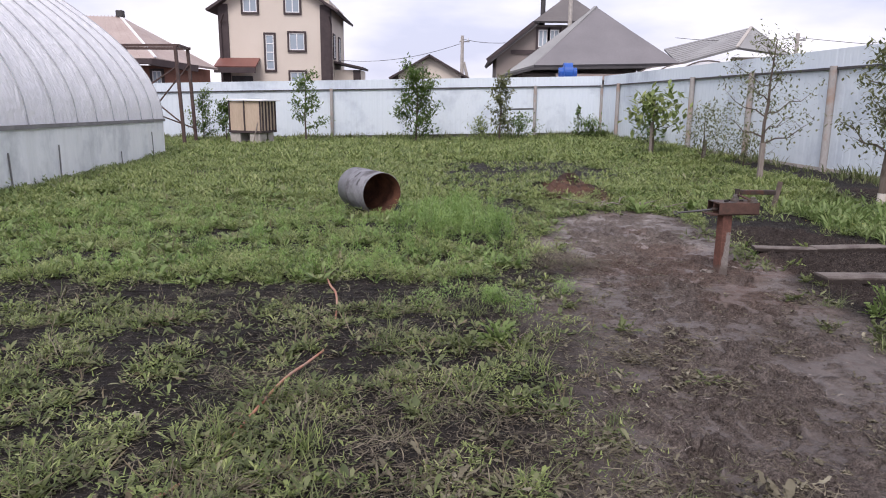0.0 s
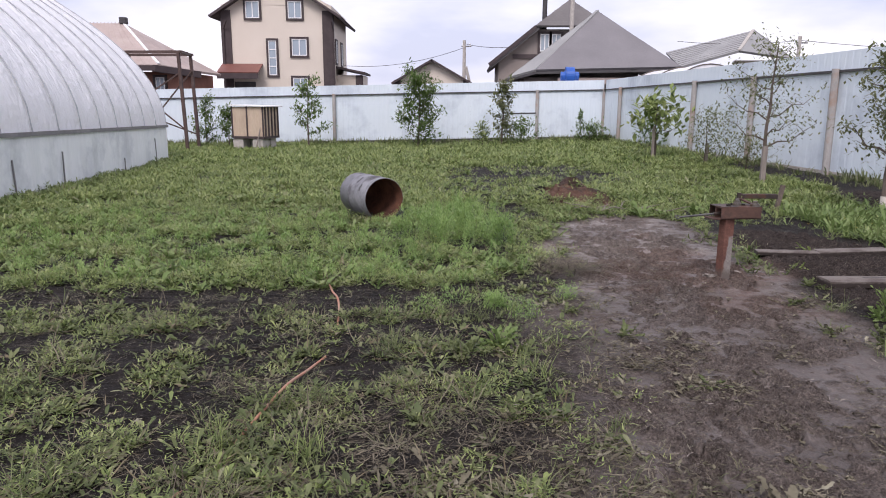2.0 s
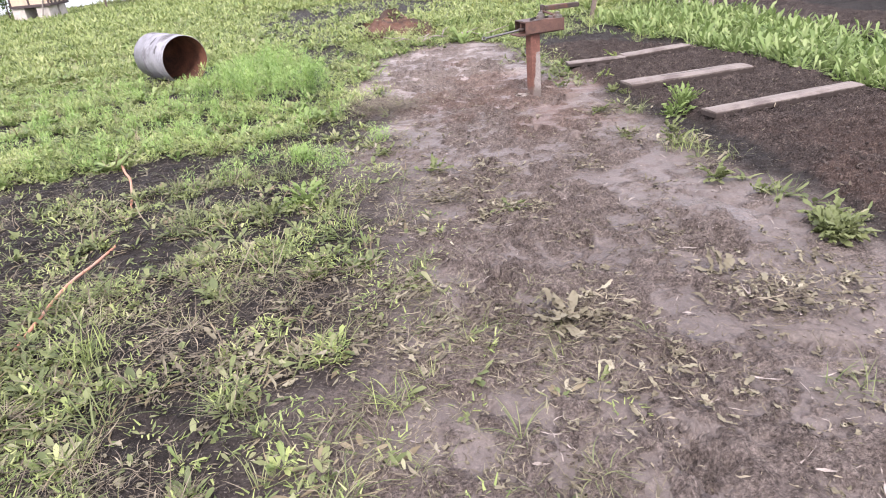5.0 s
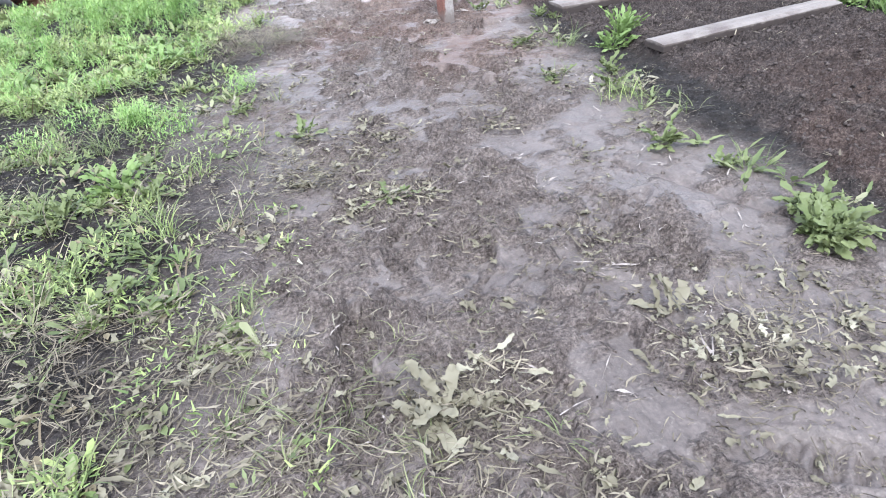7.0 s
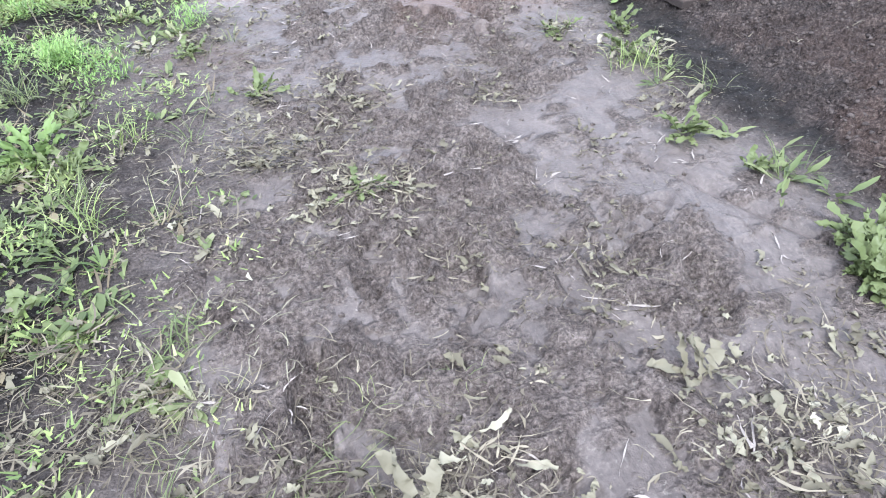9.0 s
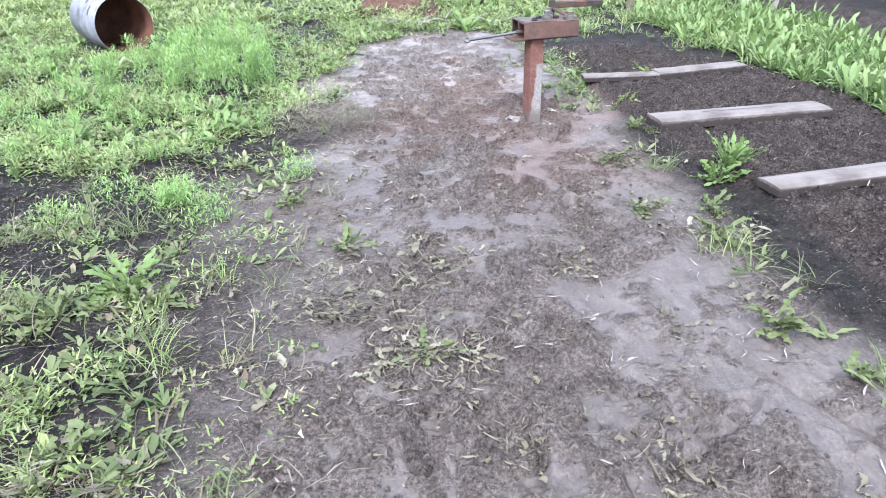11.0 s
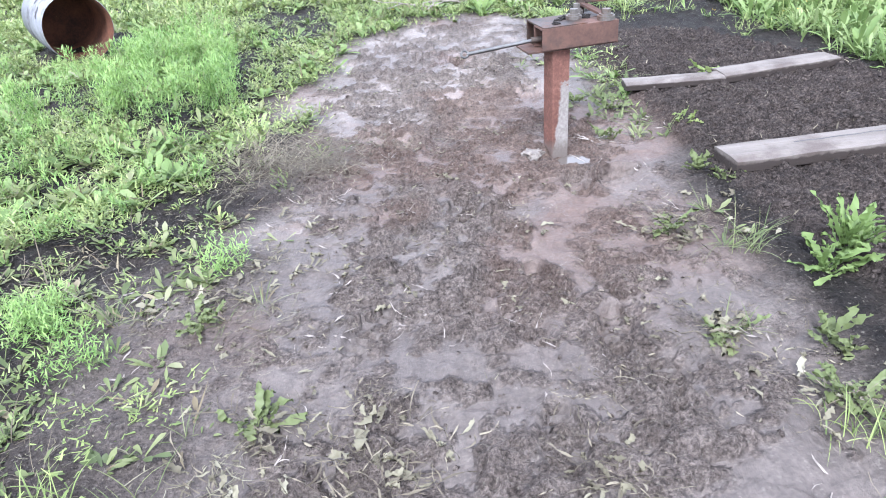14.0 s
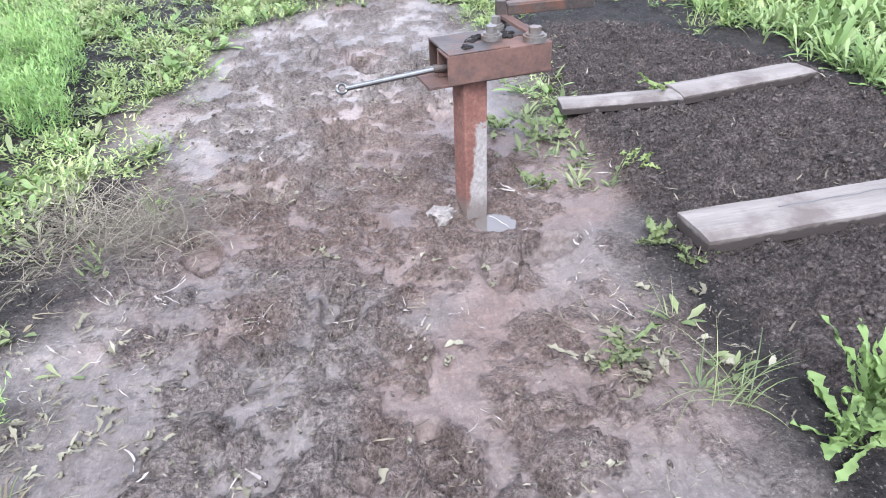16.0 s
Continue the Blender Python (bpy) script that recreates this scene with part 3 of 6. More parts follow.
def build_ground():
    gx = axis((-400, -60, 40), (-60, -16, 4), (-16, -4, 0.35), (-4, -1.2, 0.08), (-1.2, 0.4, 0.022), (0.4, 3.1, 0.0095), (3.1, 4.7, 0.016), (4.7, 7.2, 0.12), (7.2, 12, 0.35), (12, 60, 4), (60, 400, 40))
    gy = axis((-300, -20, 40), (-20, -2, 2), (-2, 0.9, 0.1), (0.9, 1.6, 0.02), (1.6, 6.3, 0.0095), (6.3, 7.6, 0.018), (7.6, 11.5, 0.05), (11.5, 34, 0.3), (34, 80, 4), (80, 900, 60))
    X, Y = np.meshgrid(gx, gy)
    x, y = X.ravel(), Y.ravel()
    z = ground_z(x, y)
    nx, ny = len(gx), len(gy)
    i = (np.arange(ny - 1)[:, None] * nx + np.arange(nx - 1)[None, :]).ravel()
    quads = np.stack([i, i + 1, i + 1 + nx, i + nx], 1)
    attrs = {"mud": np.maximum(mud_mask(x, y), 0.5 * step(0.45, 0.7, fbm(x * 2.1, y * 2.1, 91)) * step(2.6, 1.6, y)),
             "bed": bed_mask(x, y), "silt": np.maximum(silt_mask(x, y), wet_mask(x, y)), "wet": wet_mask(x, y), "crust": crust_mask(x, y), "redsoil": np.maximum(np.maximum(red_mask(x, y), 0.34 * mud_mask(x, y) * step(4.2, 5.2, y) * step(0.42, 0.62, fbm(x * 1.8, y * 1.8, 47, 4))), 0.16 * bed_mask(x, y) * step(4.6, 3.2, y) * step(0.3, 0.6, fbm(x * 4, y * 4, 45, 3)))}
    ob = mesh_np("ground", np.stack([x, y, z], 1), quads, SOIL, attrs, True)
    tagged(ob, "dark garden soil with a trodden wet muddy path", "ground", kind="structure")


build_ground()


# ---------- fences ----------
def sheet(p0, p1, base, top, ribs=0.23, depth=0.005):
    """A ribbed metal sheet standing between two plan points; base and top are heights at both ends."""
    p0, p1 = Vector((*p0, 0)), Vector((*p1, 0))
    d = p1 - p0
    n = Vector((-d.y, d.x, 0)).normalized()
    us, offs = [], []
    k = max(2, round(d.length / ribs))
    for i in range(k):
        for f, o in ((0.0, 0.0), (0.30, 0.0), (0.38, 1.0), (0.62, 1.0), (0.70, 0.0)):
            us.append((i + f) / k)
            offs.append(o * depth)
    us.append(1.0)
    offs.append(0.0)
    pts, faces = [], []
    for u, o in zip(us, offs):
        for q, side in ((n * o, 0), (n * (o - 0.004), 1)):
            p = p0 + d * u + q
            pts.append((p.x, p.y, base[0] + (base[1] - base[0]) * u))
            pts.append((p.x, p.y, top[0] + (top[1] - top[0]) * u))
    for i in range(len(us) - 1):
        a, b = 4 * i, 4 * (i + 1)
        faces += [(a, b, b + 1, a + 1), (a + 2, a + 3, b + 3, b + 2), (a + 1, b + 1, b + 3, a + 3), (a, a + 2, b + 2, b)]
    return solid(pts, faces)


def bar(p0, p1, w, h):
    """A straight box bar between two points, w thick across, h high."""
    p0, p1 = Vector(p0), Vector(p1)
    d = p1 - p0
    return boxed((d.length, w, h), (p0 + p1) / 2, d.to_track_quat("X", "Z").to_matrix())


def fence(name, label, line, inward, bottom_trim):
    """line: rows of plan point, base, cap and top heights, and whether a post stands there."""
    f = thing(name, label, "fence")
    off = Vector(inward).normalized()
    for (xa, ya, ba, ca, ta, _), (xb, yb, bb, cb, tb, _) in zip(line, line[1:]):
        d = (Vector((xb - xa, yb - ya)).normalized()) * 0.001
        pa, pb = (xa + d.x, ya + d.y), (xb - d.x, yb - d.y)
        part("sheet", sheet(pa, pb, (ba + 0.10, bb + 0.10), (ca, cb)), FENCE_SHEET, f)
        back = off * -0.05
        if ya > 13.6:
            part("upper_sheet", sheet((pa[0] + back.x, pa[1] + back.y), (pb[0] + back.x, pb[1] + back.y), (ca - 0.12, cb - 0.12), (ta, tb)), FENCE_SHEET, f)
        part("rail", bar((pa[0] + off.x * 0.03, pa[1] + off.y * 0.03, ca), (pb[0] + off.x * 0.03, pb[1] + off.y * 0.03, cb), 0.06, 0.05), DARK_TRIM, f)
        if bottom_trim:
            part("bottom_rail", bar((pa[0] + off.x * 0.03, pa[1] + off.y * 0.03, ba + 0.12), (pb[0] + off.x * 0.03, pb[1] + off.y * 0.03, bb + 0.12), 0.06, 0.07), DARK_TRIM, f)
        part("base_board", bar((pa[0], pa[1], ba - 0.05), (pb[0], pb[1], bb - 0.05), 0.03, 0.30), CONCRETE, f)
    for xa, ya, ba, ca, ta, post in line:
        if post:
            bm = bmesh.new()
            rod(bm, (xa + off.x * 0.08 + post, ya + off.y * 0.08, ba - 0.3), (xa + off.x * 0.08, ya + off.y * 0.08, ca + 0.05), 0.075, 0.075, 14)
            part("post", bm, FENCE_POST, f)
    return f


def lerp_row(a, b, t, post):
    return tuple(a[i] + (b[i] - a[i]) * t for i in range(5)) + (post,)


BACK_L, BACK_R = (-16.0, 30.0, -0.60, 1.48, 1.87), (6.08, 30.5, -0.08, 2.01, 2.42)
fence("metal_fence", "pale blue painted sheet metal fence behind the garden", [lerp_row(BACK_L, BACK_R, (x + 16.0) / 22.08, p) for x, p in
      ((-16, 0), (-13.5, 0.001), (-11.0, 0), (-8.2, 0), (-5.42, 0.001), (-2.5, 0), (0.4, 0), (3.25, 0.001))] + [(*BACK_R, 0.001)], (0, -1, 0), True)
RIGHT_F, RIGHT_N = (6.10, 30.46, -0.08, 2.01, 2.42), (9.45, 0.8, 0.0, 2.14, 2.53)
fence("metal_fence", "pale blue sheet metal fence with rusty pipe posts", [lerp_row(RIGHT_F, RIGHT_N, (30.46 - y) / 29.66, p) for y, p in
      ((30.46, 0), (28.2, 0.001), (24.9, 0), (21.5, 0.001), (18.1, 0.001), (14.9, 0.03), (13.4, 0), (11.6, 0.001), (8.3, 0.001), (5.0, 0.001), (0.8, 0.001))], (-1, -0.11, 0), False)


gap = thing("fence_patch", "grey wooden rail across a short fence sheet", "fence rail")
part("rail", bar((2.05, 30.30, 1.00), (3.2, 30.32, 1.03), 0.05, 0.05), DARK_TRIM, gap)
part("panel", bar((2.05, 30.31, 0.45), (3.2, 30.33, 0.48), 0.03, 1.08), FENCE_SHEET, gap)


# ---------- greenhouse ----------
def greenhouse():
    near, far = Vector((-6.11, 7.2, 0)), Vector((-8.29, 19.9, 0))
    d = far - near
    length = d.length
    e = d.normalized()
    inw = Vector((-e.y, e.x, 0))
    ob = thing("greenhouse", "large white film greenhouse with arched ribs", "greenhouse")
    seam = lambda s: 0.945 - 0.215 * s / length
    ground = lambda s: 0.04 - 0.25 * s / length
    apex = 4.1

    def arch(u):
        return 2.05 * u ** 0.5

    us = [apex * (i / 26) ** 1.7 for i in range(27)]
    us += [2 * apex - u for u in us[-2::-1]]
    ribs = 12
    rows, per = [], len(us)
    ss = [length * i / (ribs * 8) for i in range(ribs * 8 + 1)]
    verts = []
    for s in ss:
        sag = 0.045 * math.sqrt(abs(math.sin(math.pi * s / length * ribs)))
        for u in us:
            uu = min(u, 2 * apex - u)
            h = arch(uu)
            sl = min(1.0, uu / 0.6)
            p = near + e * s + inw * (u + sag * (1 if u < apex else -1) * 0.8)
            verts.append((p.x, p.y, seam(s) + h - sag * 0.6 * sl))
    n = len(ss)
    idx = (np.arange(n - 1)[:, None] * per + np.arange(per - 1)[None, :]).ravel()
    quads = np.stack([idx, idx + 1, idx + 1 + per, idx + per], 1)
    cover = mesh_np("film_cover", np.array(verts), quads, FILM, None, True)
    cover.parent = ob
    for s, name in ((length, "far_end"), (0.0, "near_end")):
        pts = []
        for u in us:
            p = near + e * s + inw * u
            pts.append((p.x, p.y, seam(s) + arch(min(u, 2 * apex - u))))
        pa, pb = near + e * s, near + e * s + inw * 2 * apex
        part("end_wall", solid(pts + [(pb.x, pb.y, ground(s) - 0.1), (pa.x, pa.y, ground(s) - 0.1)], [tuple(range(len(pts) + 2))]), FILM, ob)
    # long side walls below the arch
    for k, u in ((0, 0.0), (1, 2 * apex)):
        bm = bmesh.new()
        prev = None
        for i in range(61):
            s = length * i / 60
            p = near + e * s + inw * (u + 0.02 * math.sin(i * 1.9) * (1 if u == 0 else -1))
            a, b = bm.verts.new((p.x, p.y, ground(s) - 0.15)), bm.verts.new((p.x, p.y, seam(s)))
            if prev:
                bm.faces.new((prev[0], a, b, prev[1]))
            prev = (a, b)
        part("side_wall", bm, FILM_WALL, ob)
        q = inw * (u - 0.04 if u == 0 else u + 0.04)
        part("seam_batten", bar((*(near + q).xy, seam(0)), (*(far + q).xy, seam(length)), 0.035, 0.07), BATTEN, ob)
    for i in range(ribs + 1):
        s = length * i / ribs
        if i in (3, 5, 8, 11):
            p = near + e * (s + 0.31 * math.sin(i * 5)) - inw * 0.035
            hh = 0.55 + 0.2 * math.sin(i * 3)
            part("stake", boxed((0.022, 0.022, hh), (p.x, p.y, ground(s) + hh / 2 - 0.1), Matrix.Rotation(0.05 * math.sin(i * 7), 3, "X"), 0.004), BATTEN, ob)
        cu = bmesh.new()
        last = None
        for u in us[::2]:
            p = near + e * s + inw * (u - (0.012 if u < apex else -0.012))
            q = Vector((p.x, p.y, seam(s) + arch(min(u, 2 * apex - u)) + 0.006))
            if last is not None and (q - last).length > 0.02:
                rod(cu, last, q, 0.013, 0.013, 6, False)
            last = q
        part("rib", cu, FILM_CORD, ob)


greenhouse()


# ---------- houses behind the fence ----------
def window(parent, w, h, at, turn=None, frame_mat=None, depth=0.12, bars=1, cross=0):
    """A window in the plane facing -y of its own turn: trim, frame, panes."""
    turn = turn or Matrix.Identity(3)

    def put(size, off):
        return boxed(size, Vector(at) + turn @ Vector(off), turn)
    t = 0.15
    bm = bmesh.new()
    for size, off in (((w + 2 * t, depth, t), (0, 0, h / 2 + t / 2)), ((w + 2 * t, depth, t), (0, 0, -h / 2 - t / 2)), ((t, depth, h), (-w / 2 - t / 2, 0, 0)), ((t, depth, h), (w / 2 + t / 2, 0, 0))):
        box(bm, size, Vector(at) + turn @ Vector(off), turn)
    win = part("window", bm, frame_mat or BROWN_TRIM, parent, "dark brown window surround")
    fr = bmesh.new()
    for i in range(bars + 2):
        box(fr, (0.07, 0.06, h), Vector(at) + turn @ Vector((-w / 2 + 0.035 + (w - 0.07) * i / (bars + 1), -0.01, 0)), turn)
    for i in range(cross + 2):
        box(fr, (w, 0.055, 0.07), Vector(at) + turn @ Vector((0, -0.01, -h / 2 + 0.035 + (h - 0.07) * i / (cross + 1))), turn)
    part("sash", fr, WHITE_PLASTIC, win, "white plastic sash")
    part("pane", put((w, 0.02, h), (0, 0.01, 0)), GLASS, win)
    return win


def cream_house():
    h = thing("house", "cream rendered three storey house with dark brown corners", "house", pose(-14.45, 55, 0.4, 0, 0, 3))
    part("wall", boxed((8.4, 9.0, 9.4), (0, 4.5, 3.6)), RENDER_CREAM, h)
    for x in (-4.05, 4.05):
        part("corner_trim", boxed((0.75, 0.10, 8.6), (x * 0.955 + (0.0), -0.05, 3.6)), BROWN_TRIM, h)
    part("corner_trim", boxed((0.10, 0.55, 8.6), (4.25, 0.2, 3.6)), BROWN_TRIM, h)
    # roof with deep eaves, falling to both sides of a ridge that runs away from the garden
    for sgn in (-1, 1):
        part("roof", slab([(sgn * 5.0, -0.7, 7.45), (0, -0.7, 10.6), (0, 9.8, 10.6), (sgn * 5.0, 9.8, 7.45)][::sgn], 0.18), BROWN_TRIM, h)
    part("gable", solid([(-4.2, 0, 8.25), (4.2, 0, 8.25), (0, 0, 10.45), (-4.2, 0.3, 8.25), (4.2, 0.3, 8.25), (0, 0.3, 10.45)], [(0, 1, 2), (3, 5, 4), (0, 3, 4, 1), (1, 4, 5, 2), (2, 5, 3, 0)]), RENDER_CREAM, h)
    for x, z, w, hh, b, c in ((-1.8, 7.95, 1.05, 1.25, 1, 0), (1.42, 7.95, 1.05, 1.25, 1, 0), (1.68, 5.2, 1.15, 1.25, 1, 0), (-0.4, 4.4, 0.62, 2.6, 0, 3), (1.68, 2.3, 1.15, 1.25, 1, 0)):
        window(h, w, hh, (x, -0.05, z), None, None, 0.14, b, c)
    side = Matrix.Rotation(radians(90), 3, "Z")
    for y, z in ((2.2, 5.0), (5.5, 5.0), (3.5, 2.3)):
        window(h, 0.9, 1.7, (4.22, y, z), side)
    part("porch_roof", slab([(-4.3, -1.6, 3.15), (-1.2, -1.6, 3.15), (-1.2, 0, 3.85), (-4.3, 0, 3.85)], 0.12), RED_ROOF, h)
    part("porch_fascia", boxed((3.1, 0.08, 0.4), (-2.75, -1.62, 2.98)), BROWN_TRIM, h)
    part("porch_door", boxed((1.6, 0.12, 2.6), (-2.6, -0.06, 1.3)), DARK_TRIM, h)
    for x in (-4.55, 4.75):
        bm = bmesh.new()
        rod(bm, (x + (0.9 if x < 0 else -0.5), -0.62, 7.1), (x + (0.5 if x < 0 else -0.4), -0.16, 6.5), 0.06)
        rod(bm, (x + (0.5 if x < 0 else -0.4), -0.16, 6.5), (x + (0.5 if x < 0 else -0.4), -0.16, -0.6), 0.06)
        part("downpipe", bm, BROWN_TRIM, h)
    ax = thing("annex", "low cream annex with a sloping brown roof", "annex", pose(-9.75, 57.5, 0.33, 0, 0, 3))
    part("wall", boxed((2.2, 4, 4.0), (0.4, 2, 1.3)), RENDER_CREAM, ax)
    part("roof", slab([(-1.0, -0.5, 3.9), (1.7, -0.5, 3.36), (1.7, 4.5, 3.36), (-1.0, 4.5, 3.9)], 0.16), BROWN_TRIM, ax)
    part("corner_trim", boxed((0.6, 0.1, 4.0), (1.2, -0.06, 1.3)), BROWN_TRIM, ax)


def small_garage():
    h = thing("outbuilding", "small cream outbuilding with a brown gable roof", "outbuilding", pose(-2.27, 50, 0.38, 0, 0, 0))
    part("wall", solid([(-2.2, 0, -0.6), (2.2, 0, -0.6), (2.2, 0, 2.75), (0, 0, 4.0), (-2.2, 0, 2.75), (-2.2, 5, -0.6), (2.2, 5, -0.6), (2.2, 5, 2.75), (0, 5, 4.0), (-2.2, 5, 2.75)],
         [(0, 1, 2, 3, 4), (9, 8, 7, 6, 5), (0, 5, 6, 1), (1, 6, 7, 2), (2, 7, 8, 3), (3, 8, 9, 4), (4, 9, 5, 0)]), RENDER_CREAM, h)
    for sgn in (-1, 1):
        part("roof", slab([(sgn * 2.85, -0.5, 2.45), (0, -0.5, 4.05), (0, 5.5, 4.05), (sgn * 2.85, 5.5, 2.45)][::sgn], 0.13), BROWN_TRIM, h)
        part("fascia", boxed((0.45, 0.1, 0.6), (sgn * 2.42, -0.06, 2.35)), BROWN_TRIM, h)


def grey_house():
    h = thing("house", "house under a broad plain grey metal roof", "house", pose(7.6, 42, 0, 0, 0, 0))
    apex, el, er = (0.65, 3.6, 6.95), (-4.85, 0, 2.85), (4.9, 0, 3.45)
    bl, br, fl = (-4.85, 9.5, 2.85), (4.9, 9.5, 3.45), (-3.4, -0.4, 3.25)
    part("roof", slab([fl, (er[0], -0.4, er[2]), apex], 0.15), GREY_ROOF, h)
    part("roof", slab([er, br, (apex[0], 6, apex[2]), apex], 0.15), GREY_ROOF, h)
    part("roof", slab([el, fl, apex], 0.15), TILE_ROOF, h)
    part("roof", slab([bl, el, apex, (apex[0], 6, apex[2])], 0.15), TILE_ROOF, h)
    part("wall", boxed((8.2, 8, 3.7), (0.1, 4.9, 1.1)), GREY_WALL, h)
    part("soffit", boxed((6.6, 0.5, 0.35), (1.2, 0.0, 2.75)), PINK_ROOF, h)
    part("eave", bar((-3.45, -0.45, 3.17), (4.95, -0.45, 3.37), 0.12, 0.14), DARK_TRIM, h)
    part("eave", bar((-4.95, -0.05, 2.78), (-3.45, -0.45, 3.17), 0.12, 0.14), DARK_TRIM, h)
    part("hip_ridge", bar((fl[0], -0.3, fl[2] + 0.12), (apex[0], 3.55, apex[2] + 0.14), 0.24, 0.12), TILE_ROOF, h)
    bm = bmesh.new()
    rod(bm, (-0.95, 3.2, 5.0), (-0.95, 3.2, 8.0), 0.13, 0.13, 12)
    part("flue", bm, CONCRETE, h, "pale round flue pipe")
    g = thing("house", "grey gabled upper storey with dark tiled roof behind", "house", pose(6.35, 47, 0.25, 0, 0, 0))
    part("wall", solid([(-4.1, 0, -0.6), (5.0, 0, -0.6), (5.0, 0, 3.6), (2.2, 0, 5.9), (-1.7, 0, 5.9), (-4.1, 0, 3.9), (-4.1, 7, -0.6), (5.0, 7, -0.6), (5.0, 7, 3.6), (2.2, 7, 5.9), (-1.7, 7, 5.9), (-4.1, 7, 3.9)],
         [(0, 1, 2, 3, 4, 5), (11, 10, 9, 8, 7, 6), (0, 6, 7, 1), (1, 7, 8, 2), (2, 8, 9, 3), (3, 9, 10, 4), (4, 10, 11, 5), (5, 11, 6, 0)]), GREY_WALL, g)
    part("roof", slab([(-4.7, -0.6, 3.6), (-1.75, -0.6, 5.95), (0.55, 1.2, 7.75), (0.55, 7.5, 7.75), (-4.7, 7.5, 3.6)][::-1], 0.2), DARK_TILE, g)
    part("roof", slab([(5.6, -0.6, 3.6), (5.6, 7.5, 3.6), (0.55, 7.5, 7.75), (0.55, 1.2, 7.75), (2.8, -0.6, 5.95)][::-1], 0.2), DARK_TILE, g)
    part("half_hip", slab([(-1.85, -0.65, 5.95), (2.85, -0.65, 5.95), (0.55, 1.2, 7.8)], 0.15), DARK_TILE, g)
    for k in range(4):
        f = (k + 0.5) / 4.6
        part("tile_course", bar((-1.8 + 2.3 * f, -0.66 + 1.8 * f, 6.1 + 1.8 * f), (2.8 - 2.2 * f, -0.66 + 1.8 * f, 6.1 + 1.8 * f), 0.06, 0.05), TILE_ROOF, g)
    part("barge_board", bar((-4.75, -0.68, 3.62), (-1.8, -0.68, 5.98), 0.08, 0.22), BROWN_TRIM, g)
    part("gable_band", boxed((4.4, 0.1, 0.25), (-1.0, -0.06, 4.2)), BROWN_TRIM, g)
    window(g, 0.6, 1.1, (-1.15, -0.05, 5.05))
    window(g, 0.6, 1.1, (-0.42, -0.05, 5.05))
    bm = bmesh.new()
    rod(bm, (-1.0, 2.0, 6.0), (-1.0, 2.0, 8.6), 0.16, 0.16, 12)
    part("chimney", bm, DARK_TRIM, g)


def tiled_house():
    h = thing("house", "house with a weathered grey tiled hip roof", "house", pose(17.3, 46, 0, 0, 0, 0))
    A, B, C, D = Vector((-3.84, -1.0, 3.60)), Vector((-0.5, -1.4, 4.55)), Vector((1.55, 2.0, 6.05)), Vector((-3.42, 4.0, 4.80))
    part("roof", slab([A, B, C], 0.15), TILE_ROOF, h)
    part("roof", slab([A, C, D], 0.15), TILE_ROOF, h)
    part("roof", slab([B, (3.27, 0.0, 4.2), C], 0.15), TILE_ROOF, h)
    part("wall", boxed((4.8, 4, 4.0), (-0.6, 2.6, 1.6)), RENDER_CREAM, h)
    part("gable_wall", boxed((2.9, 0.3, 4.6), (1.4, 0.5, 1.9)), RENDER_CREAM, h)
    part("hip_ridge", bar(B + Vector((0, 0, 0.14)), C + Vector((0, 0, 0.16)), 0.2, 0.1), CONCRETE, h)
    part("hip_ridge", bar((3.27, 0.0, 4.35), C + Vector((0, 0, 0.16)), 0.16, 0.1), TILE_ROOF, h)
    for i in range(9):
        f = (i + 0.5) / 9.5
        p, q = A.lerp(D, f), B.lerp(C, f)
        part("tile_course", bar(p + Vector((0, 0, 0.16)), q + Vector((0, 0, 0.16)), 0.07, 0.04), GREY_ROOF, h)


def brick_house():
    h = thing("house", "brick house under a faded red metal roof", "house", pose(-21.5, 45, 0, 0, 0, 4))
    part("wall", boxed((6.4, 7, 4.1), (-0.1, 4.4, 1.3)), BRICK_WALL, h)
    part("roof", slab([(-6.5, -0.6, 3.6), (2.2, -0.6, 3.6), (-1.25, 3.0, 6.45), (-4.2, 3.0, 6.45)], 0.15), PINK_ROOF, h)
    part("roof", slab([(2.2, -0.6, 3.6), (4.0, 1.6, 3.3), (4.0, 6.8, 3.3), (-1.25, 3.0, 6.45)], 0.15), PINK_ROOF, h)
    part("eave", bar((1.9, -0.75, 3.5), (4.1, 1.5, 3.2), 0.4, 0.4), BROWN_TRIM, h)
    part("eave", bar((-6.4, -0.7, 3.5), (2.1, -0.7, 3.5), 0.3, 0.3), BROWN_TRIM, h)
    window(h, 0.6, 1.0, (1.7, 0.85, 2.5))
    part("ridge_vent", boxed((0.45, 0.5, 0.45), (-1.2, 3.0, 6.75), None, 0.06), DARK_TRIM, h)
    part("hip_ridge", bar((2.2, -0.6, 3.78), (-1.25, 3.0, 6.63), 0.16, 0.1), WHITE_PLASTIC, h)
    for i in range(12):
        f = i / 12
        part("roof_seam", bar((-6.2 + 8.2 * f, -0.62, 3.76), (-4.1 + 2.8 * f, 3.0, 6.62), 0.05, 0.05), PINK_ROOF, h)


cream_house()
small_garage()
grey_house()
tiled_house()
brick_house()


